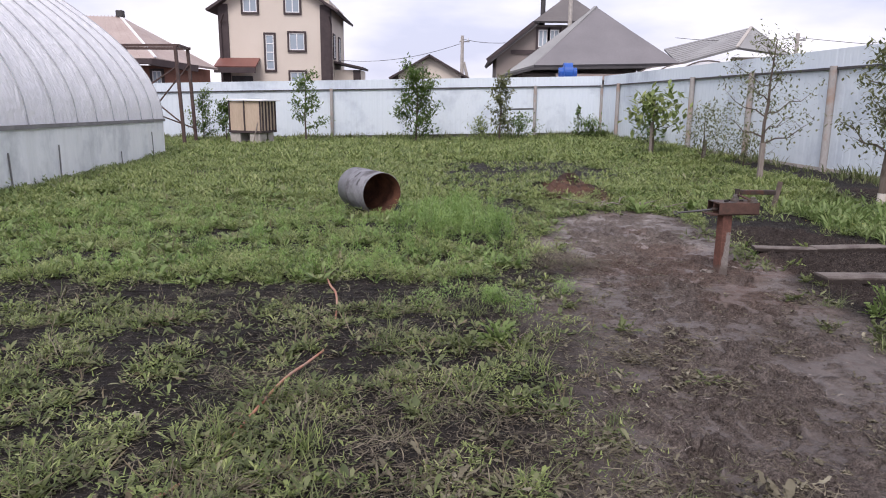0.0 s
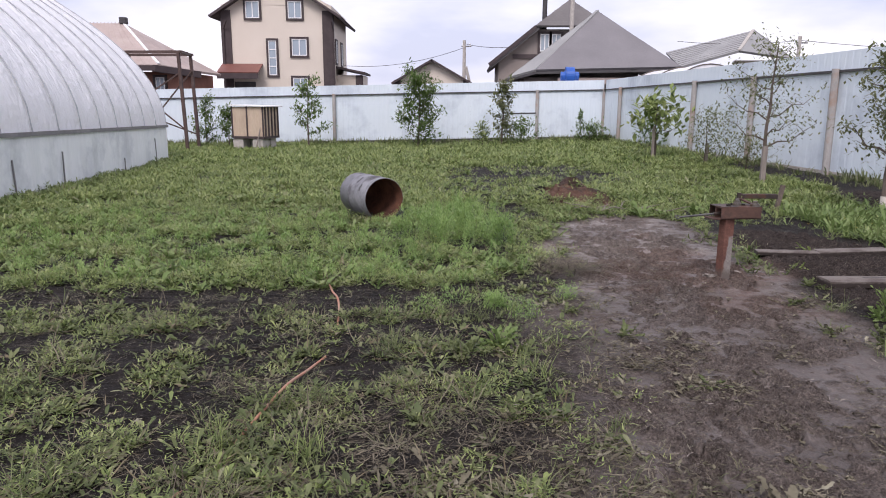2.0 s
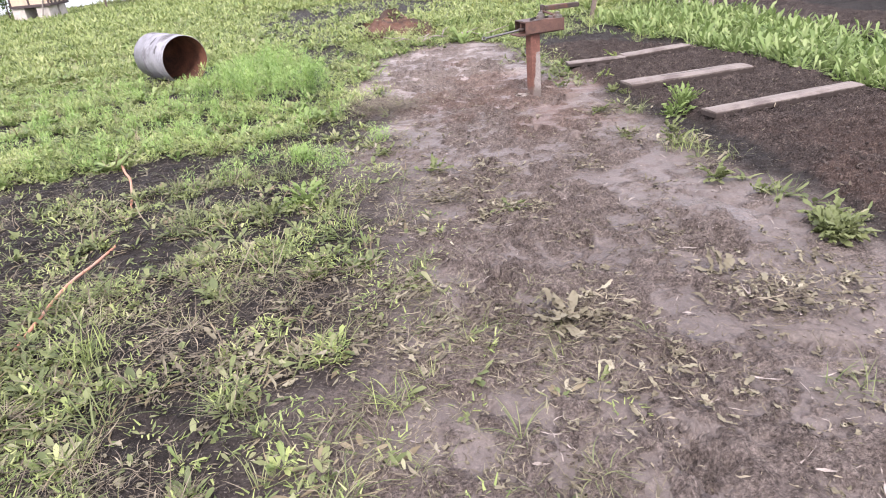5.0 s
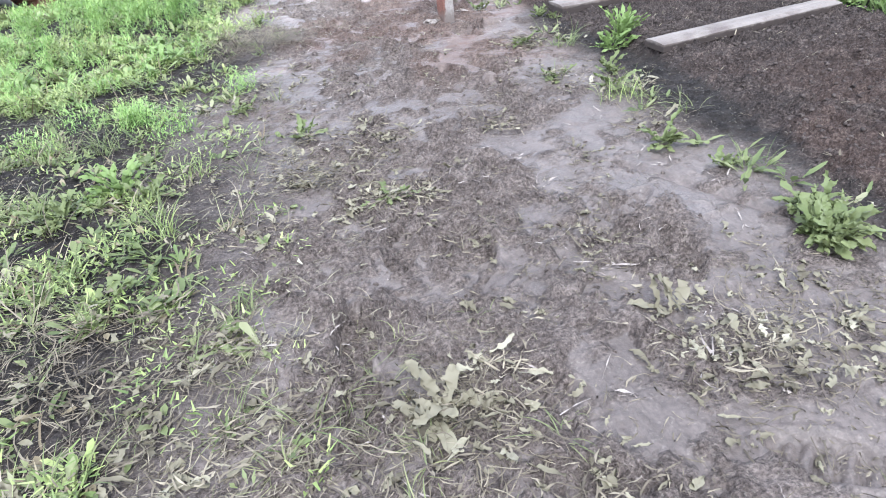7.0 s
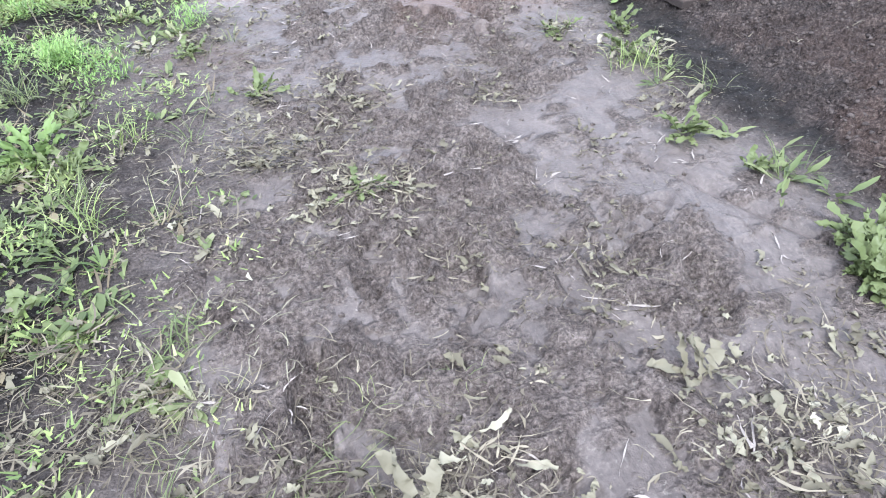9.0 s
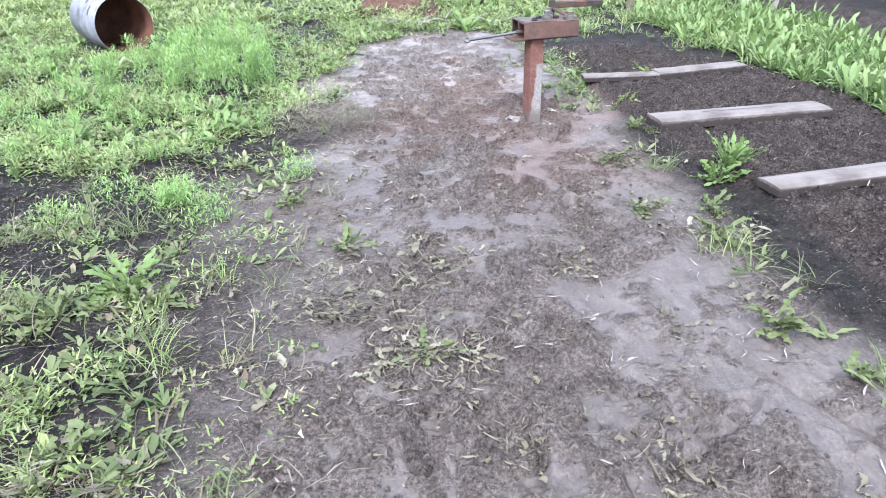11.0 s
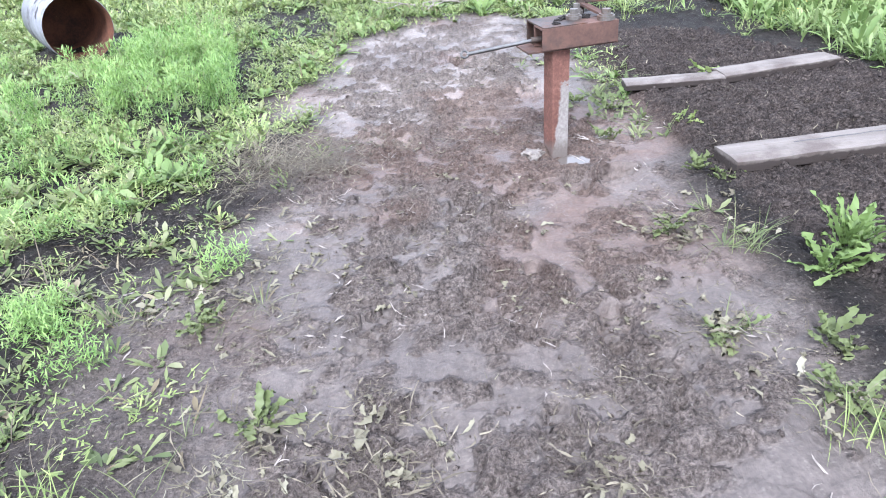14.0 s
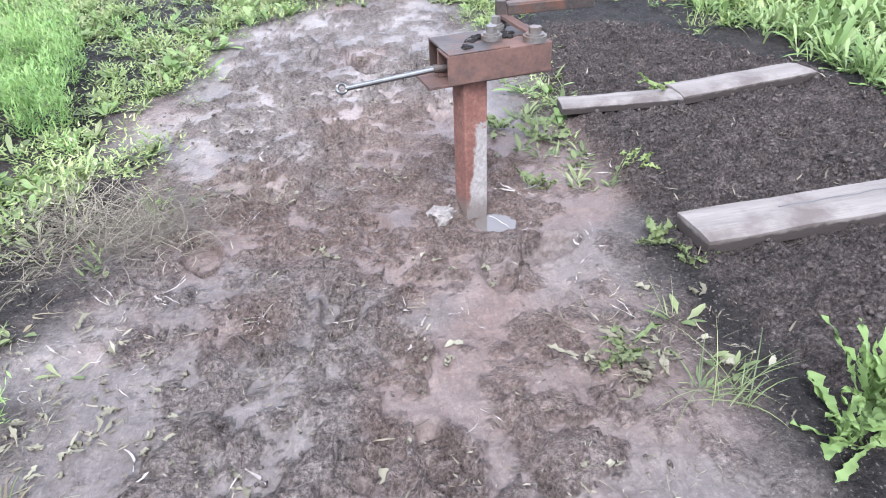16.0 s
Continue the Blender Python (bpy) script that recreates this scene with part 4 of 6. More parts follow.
# ---------- things along the fences ----------
def steel_stand():
    st = thing("steel_stand", "tall rusty brown angle steel frame with braces", "metal frame")
    zb = -0.35
    a, b, c, d = (-9.78, 25.0), (-9.98, 26.6), (-12.4, 25.2), (-12.5, 26.7)
    top = 3.14
    for p in (a, b, c, d):
        part("post", bar((p[0], p[1], zb - 0.2), (p[0] - 0.12 * (p in (a, b)), p[1], top), 0.10, 0.10), STAND_STEEL, st)
    for p, q in (((-9.9, 25.0), c), ((-10.1, 26.6), d), ((-9.9, 25.0), (-10.1, 26.6)), (c, d)):
        part("top_rail", bar((p[0] + 0.1, p[1], top), (q[0], q[1], top), 0.10, 0.09), STAND_STEEL, st)
    for p, q in (((-11.2, 25.05, 1.55), (-9.8, 25.05, 0.4)), ((-11.4, 25.05, 1.0), (-9.97, 26.5, 0.2)), ((-11.6, 25.05, 1.35), (-9.88, 25.05, 2.45)), ((-10.05, 26.5, 2.55), (-11.3, 26.5, 1.15))):
        part("brace", bar(p, q, 0.045, 0.045), STAND_STEEL, st)


def wooden_crate():
    c = thing("wooden_crate", "plywood box with dark battens raised on blocks", "crate", pose(-7.55, 25.9, 0.16, 0, 0, -14))
    part("box_body", boxed((1.28, 1.05, 1.06), (0, 0, 0.56), None, 0.01), PLY, c)
    for x in (-0.63, -0.02, 0.63):
        part("batten", boxed((0.05, 0.03, 1.1), (x, -0.54, 0.56)), BROWN_TRIM, c)
    for y in (-0.4, -0.18, 0.05, 0.28, 0.5):
        part("batten", boxed((0.03, 0.07, 1.08), (0.655, y, 0.56)), BROWN_TRIM, c)
    part("base_rail", boxed((1.34, 1.1, 0.08), (0, 0, 0.0)), BROWN_TRIM, c)
    part("cover", boxed((1.5, 1.25, 0.05), (0.05, 0, 1.13), Matrix.Rotation(0.02, 3, "Y"), 0.015), WHITE_PLASTIC, c, "white sheet cover")
    for x in (-0.45, 0.35):
        part("block", boxed((0.42, 0.5, 0.46), (x, -0.25, -0.27), None, 0.02), CONCRETE, c)
        part("block", boxed((0.42, 0.4, 0.46), (x, 0.3, -0.27), None, 0.02), CONCRETE, c)
    pr = thing("prop_stick", "thin wooden stick leaning on the crate", "stick")
    part("stick", bar((-7.35, 25.1, -0.36), (-7.15, 25.33, 0.7), 0.035, 0.035), OLD_WOOD, pr)


steel_stand()
wooden_crate()


def utility_pole(x, y, h, strut):
    p = thing("utility_pole", "concrete utility pole carrying wires", "utility pole", pose(x, y, -0.6))
    bm = bmesh.new()
    rod(bm, (0, 0, 0), (0, 0, h), 0.16, 0.11, 10)
    part("pole", bm, CONCRETE, p)
    if strut:
        bm = bmesh.new()
        rod(bm, (1.3, 0, 0), (0.12, 0, h * 0.72), 0.13, 0.1, 10)
        part("strut", bm, CONCRETE, p)
    part("crossarm", boxed((0.7, 0.08, 0.08), (0.15, 0, h - 0.4)), BATTEN, p)
    for dx in (-0.1, 0.4):
        bm = bmesh.new()
        rod(bm, (dx, 0, h - 0.36), (dx, 0, h - 0.18), 0.05, 0.035, 8)
        part("insulator", bm, WHITE_PLASTIC, p)


utility_pole(-0.03, 50.5, 6.35, True)
utility_pole(21.0, 46.0, 6.25, False)


def wire(name, a, b, sag):
    w = bmesh.new()
    last = None
    for i in range(13):
        f = i / 12
        q = Vector(a).lerp(Vector(b), f) - Vector((0, 0, 4 * sag * f * (1 - f)))
        if last is not None:
            rod(w, last, q, 0.018, 0.018, 5, False)
        last = q
    ob = part(name, w, DARK_TRIM)
    tagged(ob, "dark overhead wire slung between the buildings", "wire")


wire("overhead_wire", (0.1, 50.5, 5.5), (2.8, 46.8, 5.0), 0.1)
wire("overhead_wire", (0.1, 50.5, 5.3), (-9.56, 56.0, 4.3), 0.5)
wire("overhead_wire", (21.0, 46.0, 5.4), (36.0, 44.0, 4.5), 0.2)
wire("overhead_wire", (21.0, 46.0, 5.4), (14.0, 48.0, 5.5), 0.2)


def water_tank():
    t = thing("water_tank", "round blue plastic tank above the fence", "tank", pose(5.08, 34.0, 2.14))
    bm = bmesh.new()
    rod(bm, (-0.42, 0, 0.55), (0.42, 0, 0.55), 0.44, 0.44, 24)
    bmesh.ops.bevel(bm, geom=[e for e in bm.edges if len(e.link_faces) == 2 and any(len(f.verts) > 4 for f in e.link_faces)], offset=0.22, segments=5, affect="EDGES")
    part("tank_body", bm, BLUE_PLASTIC, t)
    part("shelf", boxed((1.9, 1.0, 0.16), (0.15, 0, 0.1), None, 0.01), WHITE_PLASTIC, t, "white shelf under the tank")
    for x in (-0.6, 0.85):
        part("leg", boxed((0.1, 0.1, 2.6), (x, 0.3, -1.3)), OLD_WOOD, t)


water_tank()


def low_tunnel():
    """White arched cover that shows over the side fence."""
    g = thing("garden_tunnel", "white arched film cover behind the fence", "greenhouse", pose(11.0, 36.0, 0.08, 0, 0, 6))
    bm = bmesh.new()
    n = 18
    rings = []
    for y in (-3.0, -1.5, 0, 1.5, 3.0):
        rings.append([bm.verts.new((2.3 * math.cos(math.pi * i / n), y, 3.12 * math.sin(math.pi * i / n) ** 0.8)) for i in range(n + 1)])
    for r, q in zip(rings, rings[1:]):
        for i in range(n):
            bm.faces.new((r[i], r[i + 1], q[i + 1], q[i]))
    for r in (rings[0], rings[-1]):
        bm.faces.new(r)
    part("film_cover", bm, FILM, g)
    for y in (-3.0, 0.0, 3.0):
        bm = bmesh.new()
        for i in range(n):
            a0, a1 = math.pi * i / n, math.pi * (i + 1) / n
            rod(bm, (2.33 * math.cos(a0), y, 3.15 * max(0, math.sin(a0)) ** 0.8), (2.33 * math.cos(a1), y, 3.15 * max(0, math.sin(a1)) ** 0.8), 0.03, 0.03, 6, False)
        part("hoop", bm, BARE_STEEL, g)


low_tunnel()


# ---------- pipe, bending tool, boards, hose ----------
def steel_pipe():
    mx, my = -0.705, 8.80
    d = Vector((-0.545, 0.839, 0)).normalized()
    r, length, wall = 0.268, 0.80, 0.010
    z = gz(mx, my) + r - 0.02
    p = thing("steel_pipe", "short length of wide steel pipe, rusty inside, lying in weeds", "pipe")
    side = Vector((d.y, -d.x, 0))
    n = 48

    def ring(bm, rad, s):
        c = Vector((mx, my, z)) + d * s
        return [bm.verts.new(c + side * rad * math.cos(2 * math.pi * i / n) + Vector((0, 0, rad * math.sin(2 * math.pi * i / n)))) for i in range(n)]

    def skin(rings, mat, name, label):
        bm = bmesh.new()
        rs = [ring(bm, a, s) for a, s in rings]
        for q, t in zip(rs, rs[1:]):
            for i in range(n):
                f = bm.faces.new((q[i], q[(i + 1) % n], t[(i + 1) % n], t[i]))
                f.smooth = True
        bmesh.ops.recalc_face_normals(bm, faces=bm.faces)
        return part(name, bm, mat, p, label)
    skin([(r - wall * 0.5, 0.0), (r, 0.006), (r, 0.24), (r + 0.005, 0.25), (r + 0.005, 0.262), (r, 0.272), (r, 0.52), (r + 0.005, 0.53), (r + 0.005, 0.542), (r, 0.552), (r, length), (r - wall, length + 0.004)], PIPE_OUT, "shell", "scuffed grey coating")
    skin([(r - wall * 0.5, 0.0), (r - wall, 0.008), (r - wall, length - 0.02), (0.0006, length - 0.015)], PIPE_IN, "inside", "rusty inner face")
    for k, (u, s, w) in enumerate(((1.9, 0.10, 0.07), (2.2, 0.36, 0.10), (1.6, 0.62, 0.08), (2.6, 0.2, 0.09))):
        bm = bmesh.new()
        vs = [[], []]
        for j in range(5):
            for q in (0, 1):
                a = u + (j - 2) * w
                c = Vector((mx, my, z)) + d * (s + q * 0.035 + 0.008 * math.sin(j * 2 + k))
                vs[q].append(bm.verts.new(c + side * (r + 0.003) * math.cos(a) + Vector((0, 0, (r + 0.003) * math.sin(a)))))
        for j in range(4):
            bm.faces.new((vs[0][j], vs[0][j + 1], vs[1][j + 1], vs[1][j]))
        part("scuff", bm, DARK_TRIM, p, "dark worn patch")


steel_pipe()


def pipe_bender():
    """Box post with a channel head, two pins, a rod and a lever."""
    px, py = 2.485, 5.85
    t = thing("hand_bender", "rusty hand bending tool welded on a box post", "tool", pose(px, py, gz(px, py) - 0.03, 0, 0, 0))
    turn = Matrix.Rotation(radians(16), 3, "Z")
    post = bmesh.new()
    box(post, (0.085, 0.085, 0.66), (0, 0, 0.18), turn, 0.006)
    part("post", post, POST_PAINT, t, "rusty box post with worn grey paint low down")
    head = Matrix.Rotation(radians(10), 3, "Z")

    def at(x, y, z):
        return head @ Vector((x, y, 0)) + Vector((0, 0, z))
    # two channels side by side with their mouths at the end, on a base plate
    part("base_plate", boxed((0.42, 0.15, 0.010), at(0.055, 0.02, 0.515), head, 0.002), RUST, t)
    for k, y in enumerate((-0.028, 0.082)):
        bm = bmesh.new()
        w = 0.10 if k == 0 else 0.11
        x0 = 0.075 + 0.012 * k
        for size, off in (((0.35, w, 0.008), (0, 0, 0.088)), ((0.35, 0.008, 0.088), (0, -w / 2 + 0.004, 0.044)), ((0.35, 0.008, 0.088), (0, w / 2 - 0.004, 0.044))):
            box(bm, size, at(x0 + off[0], y + off[1], 0.522 + off[2]), head, 0.002)
        ch = part("channel", bm, DARK_STEEL if k else RUST, t)
        if k == 0:
            part("cover_plate", boxed((0.20, 0.098, 0.004), at(0.005, y, 0.6165), head, 0.001), DARK_STEEL, ch, "dark oiled plate on the channel")
    part("web", boxed((0.006, 0.20, 0.07), at(0.02, 0.03, 0.56), head), DARK_STEEL, t)
    for x, y, hgt, r in ((0.085, 0.02, 0.042, 0.034), (0.205, -0.045, 0.040, 0.038), (0.135, 0.10, 0.045, 0.028)):
        bm = bmesh.new()
        rod(bm, at(x, y, 0.614), at(x, y, 0.614 + hgt * 0.45), r, r, 20)
        pin = part("pin", bm, BARE_STEEL, t)
        bm = bmesh.new()
        rod(bm, at(x, y, 0.614 + hgt * 0.45), at(x, y, 0.614 + hgt * 0.6), r * 0.78, r * 0.78, 20)
        part("washer", bm, BARE_STEEL, pin)
        bm = bmesh.new()
        rod(bm, at(x, y, 0.614 + hgt * 0.6), at(x, y, 0.614 + hgt * 1.1), r * 0.55, r * 0.55, 6)
        part("nut", bm, BARE_STEEL, pin)
    # strap from pin to lever, and the lever bar
    part("strap", bar(at(0.215, 0.0, 0.625), at(0.165, 0.13, 0.66), 0.034, 0.010), RUST, t)
    part("strap_post", boxed((0.03, 0.03, 0.09), at(0.165, 0.13, 0.66), head, 0.003), DARK_STEEL, t)
    lev = bmesh.new()
    box(lev, (0.30, 0.034, 0.012), at(0.33, 0.11, 0.69), Matrix.Rotation(radians(3), 3, "Z"), 0.003)
    box(lev, (0.30, 0.010, 0.034), at(0.33, 0.092, 0.675), Matrix.Rotation(radians(3), 3, "Z"), 0.003)
    part("lever", lev, DARK_STEEL, t)
    # polished rod with an eye at its end
    a, b = Vector((-0.085, 0.0, 0.552)), Vector((-0.395, -0.015, 0.520))
    bm = bmesh.new()
    rod(bm, a, b, 0.0085, 0.0085, 12)
    r_ob = part("rod", bm, ROD_STEEL, t, "polished steel rod")
    bm = bmesh.new()
    rod(bm, a + Vector((0.04, 0, 0.002)), a + Vector((-0.03, 0, -0.002)), 0.014, 0.014, 12)
    part("collar", bm, DARK_STEEL, r_ob)
    bm = bmesh.new()
    for i in range(16):
        c0, c1 = 2 * math.pi * i / 16, 2 * math.pi * (i + 1) / 16
        o = b + Vector((-0.013, 0, 0))
        rod(bm, o + Vector((0.015 * math.cos(c0), 0.010 * math.sin(c0), 0.012 * math.sin(c0))), o + Vector((0.015 * math.cos(c1), 0.010 * math.sin(c1), 0.012 * math.sin(c1))), 0.005, 0.005, 6, False)
    part("eye", bm, ROD_STEEL, r_ob)
    # the lump of concrete it is set in
    for k, (x, y) in enumerate(((0.10, 0.07), (0.12, 0.06), (0.14, 0.045), (0.13, 0.03), (0.15, 0.02), (0.11, 0.04), (0.16, 0.055), (0.05, 0.05), (0.17, 0.06), (-0.02, -0.03), (0.145, 0.065), (0.02, 0.03))):
        bm = bmesh.new()
        bmesh.ops.create_icosphere(bm, subdivisions=2, radius=0.017 + 0.006 * math.sin(k * 3))
        for v in bm.verts:
            v.co = v.co * (0.9 + 0.5 * noise.noise(v.co * 60 + Vector((k, 0, 0))))
            v.co.z *= 0.55
        bmesh.ops.translate(bm, verts=bm.verts, vec=at(x, y, 0.618))
        part("soil_crumb", bm, SOIL, t, "dried soil on the head")
    st = lump("concrete_lump", 2.385, 5.85, (0.080, 0.060, 0.045), STONE, 5, 0.6)
    tagged(st, "pale broken concrete lump at the foot of the post", "concrete")


def lump(name, x, y, size, mat, seed, sink=0.3):
    bm = bmesh.new()
    bmesh.ops.create_icosphere(bm, subdivisions=3, radius=1.0)
    rj = random.Random(seed)
    for v in bm.verts:
        v.co.z = max(-0.5, min(0.45 + 0.2 * v.co.x, v.co.z))
        k = 0.92 + 0.5 * noise.noise(v.co * 1.3 + Vector((seed, 0, 0))) + 0.22 * noise.noise(v.co * 4.0) + rj.uniform(-0.03, 0.03)
        v.co = Vector((v.co.x * size[0], v.co.y * size[1], v.co.z * size[2])) * k
    ob = part(name, bm, mat)
    ob.matrix_basis = pose(x, y, gz(x, y) + size[2] * (1 - sink) * 0.5, 0, 0, seed * 47)
    return ob


pipe_bender()


def plank(name, label, a, b, width, thick, z, cut=0.0, seed=0, tilt=0.0):
    """A worn board from a to b (middle line in plan)."""
    a, b = Vector(a), Vector(b)
    d = b - a
    n = 16
    bm = bmesh.new()
    rows = []
    for i in range(n + 1):
        f = i / n
        row = []
        for j in range(5):
            u = j / 4 - 0.5
            w = width * (1 + 0.05 * (noise.noise(Vector((f * 4, seed, 0)))))
            x = f * d.length + cut * u * (1 - 2 * f) + (0.012 * noise.noise(Vector((u * 9, seed, 3))) if i in (0, n) else 0)
            y = u * w
            zz = thick / 2 + 0.004 * noise.noise(Vector((f * 7, u * 5, seed))) - (0.006 if j in (0, 4) else 0)
            row.append((bm.verts.new((x, y, zz)), bm.verts.new((x, y + (0.003 if j == 0 else -0.003 if j == 4 else 0), -thick / 2))))
        rows.append(row)
    for r, q in zip(rows, rows[1:]):
        for j in range(4):
            bm.faces.new((r[j][0], q[j][0], q[j + 1][0], r[j + 1][0]))
            bm.faces.new((r[j][1], r[j + 1][1], q[j + 1][1], q[j][1]))
        bm.faces.new((r[0][0], r[0][1], q[0][1], q[0][0]))
        bm.faces.new((r[4][0], q[4][0], q[4][1], r[4][1]))
    for row in (rows[0], rows[-1]):
        for j in range(4):
            bm.faces.new((row[j][0], row[j + 1][0], row[j + 1][1], row[j][1]))
    bmesh.ops.recalc_face_normals(bm, faces=bm.faces)
    ob = part(name, bm, PLANK)
    ob.matrix_basis = Matrix.Translation((a.x, a.y, z)) @ Matrix.Rotation(math.atan2(d.y, d.x), 4, "Z") @ Matrix.Rotation(tilt, 4, "X")
    return tagged(ob, label, "plank", "boards laid across the bed")


plank("plank", "narrow weathered board laid across the dug bed", (3.035, 6.545), (3.585, 6.515), 0.145, 0.035, 0.060, 0.0, 1)
plank("plank", "weathered board with a split end on dark soil", (3.575, 6.535), (4.29, 6.66), 0.165, 0.045, 0.062, 0.02, 2)
plank("plank", "thick grey weathered board with a long crack", (3.105, 5.43), (4.19, 5.495), 0.185, 0.055, 0.062, 0.0, 3)
plank("plank", "pale weathered board across the dug bed", (3.215, 4.40), (4.43, 4.545), 0.15, 0.045, 0.060, 0.0, 4)
ck = bmesh.new()
for i in range(8):
    x = 3.42 + i * 0.06
    rod(ck, (x, 5.470 + 0.004 * math.sin(i * 2.3) + i * 0.0042, 0.0895), (x + 0.062, 5.470 + 0.004 * math.sin((i + 1) * 2.3) + (i + 1) * 0.0042, 0.0895), 0.003, 0.003, 4)
tagged(part("crack", ck, DARK_TRIM), "dark crack along the thick board", "crack")


def hose():
    pts = [(-0.80, 5.6, 0.0), (-0.73, 5.34, 0.03), (-0.64, 5.05, 0.03), (-0.55, 4.79, 0.025), (-0.48, 4.40, 0.0), (-0.42, 3.93, -0.02), (-0.47, 3.58, 0.02), (-0.52, 3.30, 0.025), (-0.56, 3.05, 0.022), (-0.60, 2.83, 0.0), (-0.65, 2.53, -0.03), (-0.68, 2.32, 0.015), (-0.73, 2.17, 0.022), (-0.77, 2.02, 0.022), (-0.86, 1.72, 0.02)]
    cu = bpy.data.curves.new("garden_hose", "CURVE")
    cu.dimensions, cu.bevel_depth, cu.bevel_resolution, cu.resolution_u = "3D", 0.0075, 3, 8
    sp = cu.splines.new("BEZIER")
    sp.bezier_points.add(len(pts) - 1)
    for b, (x, y, h) in zip(sp.bezier_points, pts):
        b.co = (x, y, gz(x, y) + h)
        b.handle_left_type = b.handle_right_type = "AUTO"
    cu.materials.append(HOSE)
    tagged(new("garden_hose", cu), "faded orange garden hose winding through the weeds", "hose")


hose()


# small pools left by rain
for px, py, a, b, turn in ((2.55, 5.77, 0.17, 0.15, -0.3),):
    n = 28
    pts = []
    for i in range(n):
        an = 2 * math.pi * i / n
        k = 1 + 0.35 * noise.noise(Vector((math.cos(an) * 1.3 + px, math.sin(an) * 1.3, py)))
        u, v = a * k * math.cos(an), b * k * math.sin(an)
        pts.append((u * math.cos(turn) - v * math.sin(turn), u * math.sin(turn) + v * math.cos(turn), 0))
    ob = part("puddle", slab(pts, 0.004), Mat("puddle_water").set((0.10, 0.085, 0.075), 0.04, 0.0, 0.6).m)
    ob.matrix_basis = pose(px, py, float(base_z(np.array([px]), np.array([py]))[0]) - 0.024)
    tagged(ob, "shallow puddle of rain water in the mud", "puddle", kind="structure")


# ---------- plants ----------
def blades(pos, yaw, length, width, lean, curl, segs=3, profile=None, fold=0.0, bend=0.0):
    """Arrays of curved leaves: a strip each, from its root, leaning by lean and bending on by curl (radians)."""
    n = len(pos)
    prof = np.interp(np.linspace(0, 1, segs + 1), *profile) if profile else np.linspace(1, 0.05, segs + 1)
    turn = yaw[:, None] + (np.asarray(bend) * np.ones(n))[:, None] * np.linspace(0, 1, segs + 1)[None, :]
    dirx, diry = np.cos(turn), np.sin(turn)
    ang = lean[:, None] + curl[:, None] * np.linspace(0, 1, segs + 1)[None, :]
    st = (length / segs)[:, None]
    hop = np.sin(ang[:, :-1]) * st
    hx = np.concatenate([np.zeros((n, 1)), np.cumsum(hop * dirx[:, :-1], 1)], 1)
    hy = np.concatenate([np.zeros((n, 1)), np.cumsum(hop * diry[:, :-1], 1)], 1)
    ver = np.concatenate([np.zeros((n, 1)), np.cumsum(np.cos(ang[:, :-1]) * st, 1)], 1)
    cx, cy, cz = pos[:, 0:1] + hx, pos[:, 1:2] + hy, pos[:, 2:3] + ver
    w = width[:, None] * prof[None, :] * 0.5
    cols = []
    across = (-1, 0, 1) if fold else (-1, 1)
    for s in across:
        lift = np.abs(s) * fold * w
        cols.append(np.stack([cx - s * w * diry, cy + s * w * dirx, cz + lift], 2))
    k = len(across)
    V = np.stack(cols, 2).reshape(n, (segs + 1) * k, 3)
    quads = []
    for i in range(segs):
        for j in range(k - 1):
            quads.append((i * k + j, i * k + j + 1, (i + 1) * k + j + 1, (i + 1) * k + j))
    Q = np.array(quads)[None] + (np.arange(n) * (segs + 1) * k)[:, None, None]
    return V.reshape(-1, 3), Q.reshape(-1, 4)


def pack(sets):
    vs, qs, o = [], [], 0
    for v, q in sets:
        vs.append(v)
        qs.append(q + o)
        o += len(v)
    return np.concatenate(vs), np.concatenate(qs)


def scatter(r, n, x0, x1, y0, y1, weight):
    """Up to n plan points kept with the chance weight(x, y)."""
    x, y = r.uniform(x0, x1, n), r.uniform(y0, y1, n)
    k = r.random(n) < weight(x, y)
    x, y = x[k], y[k]
    return np.stack([x, y, ground_z(x, y) - 0.003], 1)


def off_plan(x, y):
    """Keep plants out of the greenhouse, the pipe and the fences."""
    right = 6.10 + (30.46 - y) * 0.1129
    house_side = -6.11 - (y - 7.2) * 0.1716
    d = np.hypot((x + 0.88) / 0.46, (y - 9.25) / 0.62)
    return ((x < right - 0.05) & (y < 29.9) & ((x > house_side + 0.05) | (y > 20.2)) & (d > 1)).astype(float)


LEAF = ([0, 0.15, 0.5, 0.8, 1], [0.25, 0.55, 1.0, 0.8, 0.05])
DANDY = ([i / 14 for i in range(15)], [0.14, 0.16, 0.24, 0.46, 0.34, 0.60, 0.48, 0.80, 0.64, 0.98, 0.80, 0.96, 0.80, 0.48, 0.05])
RAG = ([0, 0.2, 0.4, 0.5, 0.7, 0.85, 1], [0.15, 0.4, 1.0, 0.6, 0.9, 0.5, 0.1])
GRASS = ([0, 0.3, 0.7, 1], [0.8, 1.0, 0.7, 0.04])


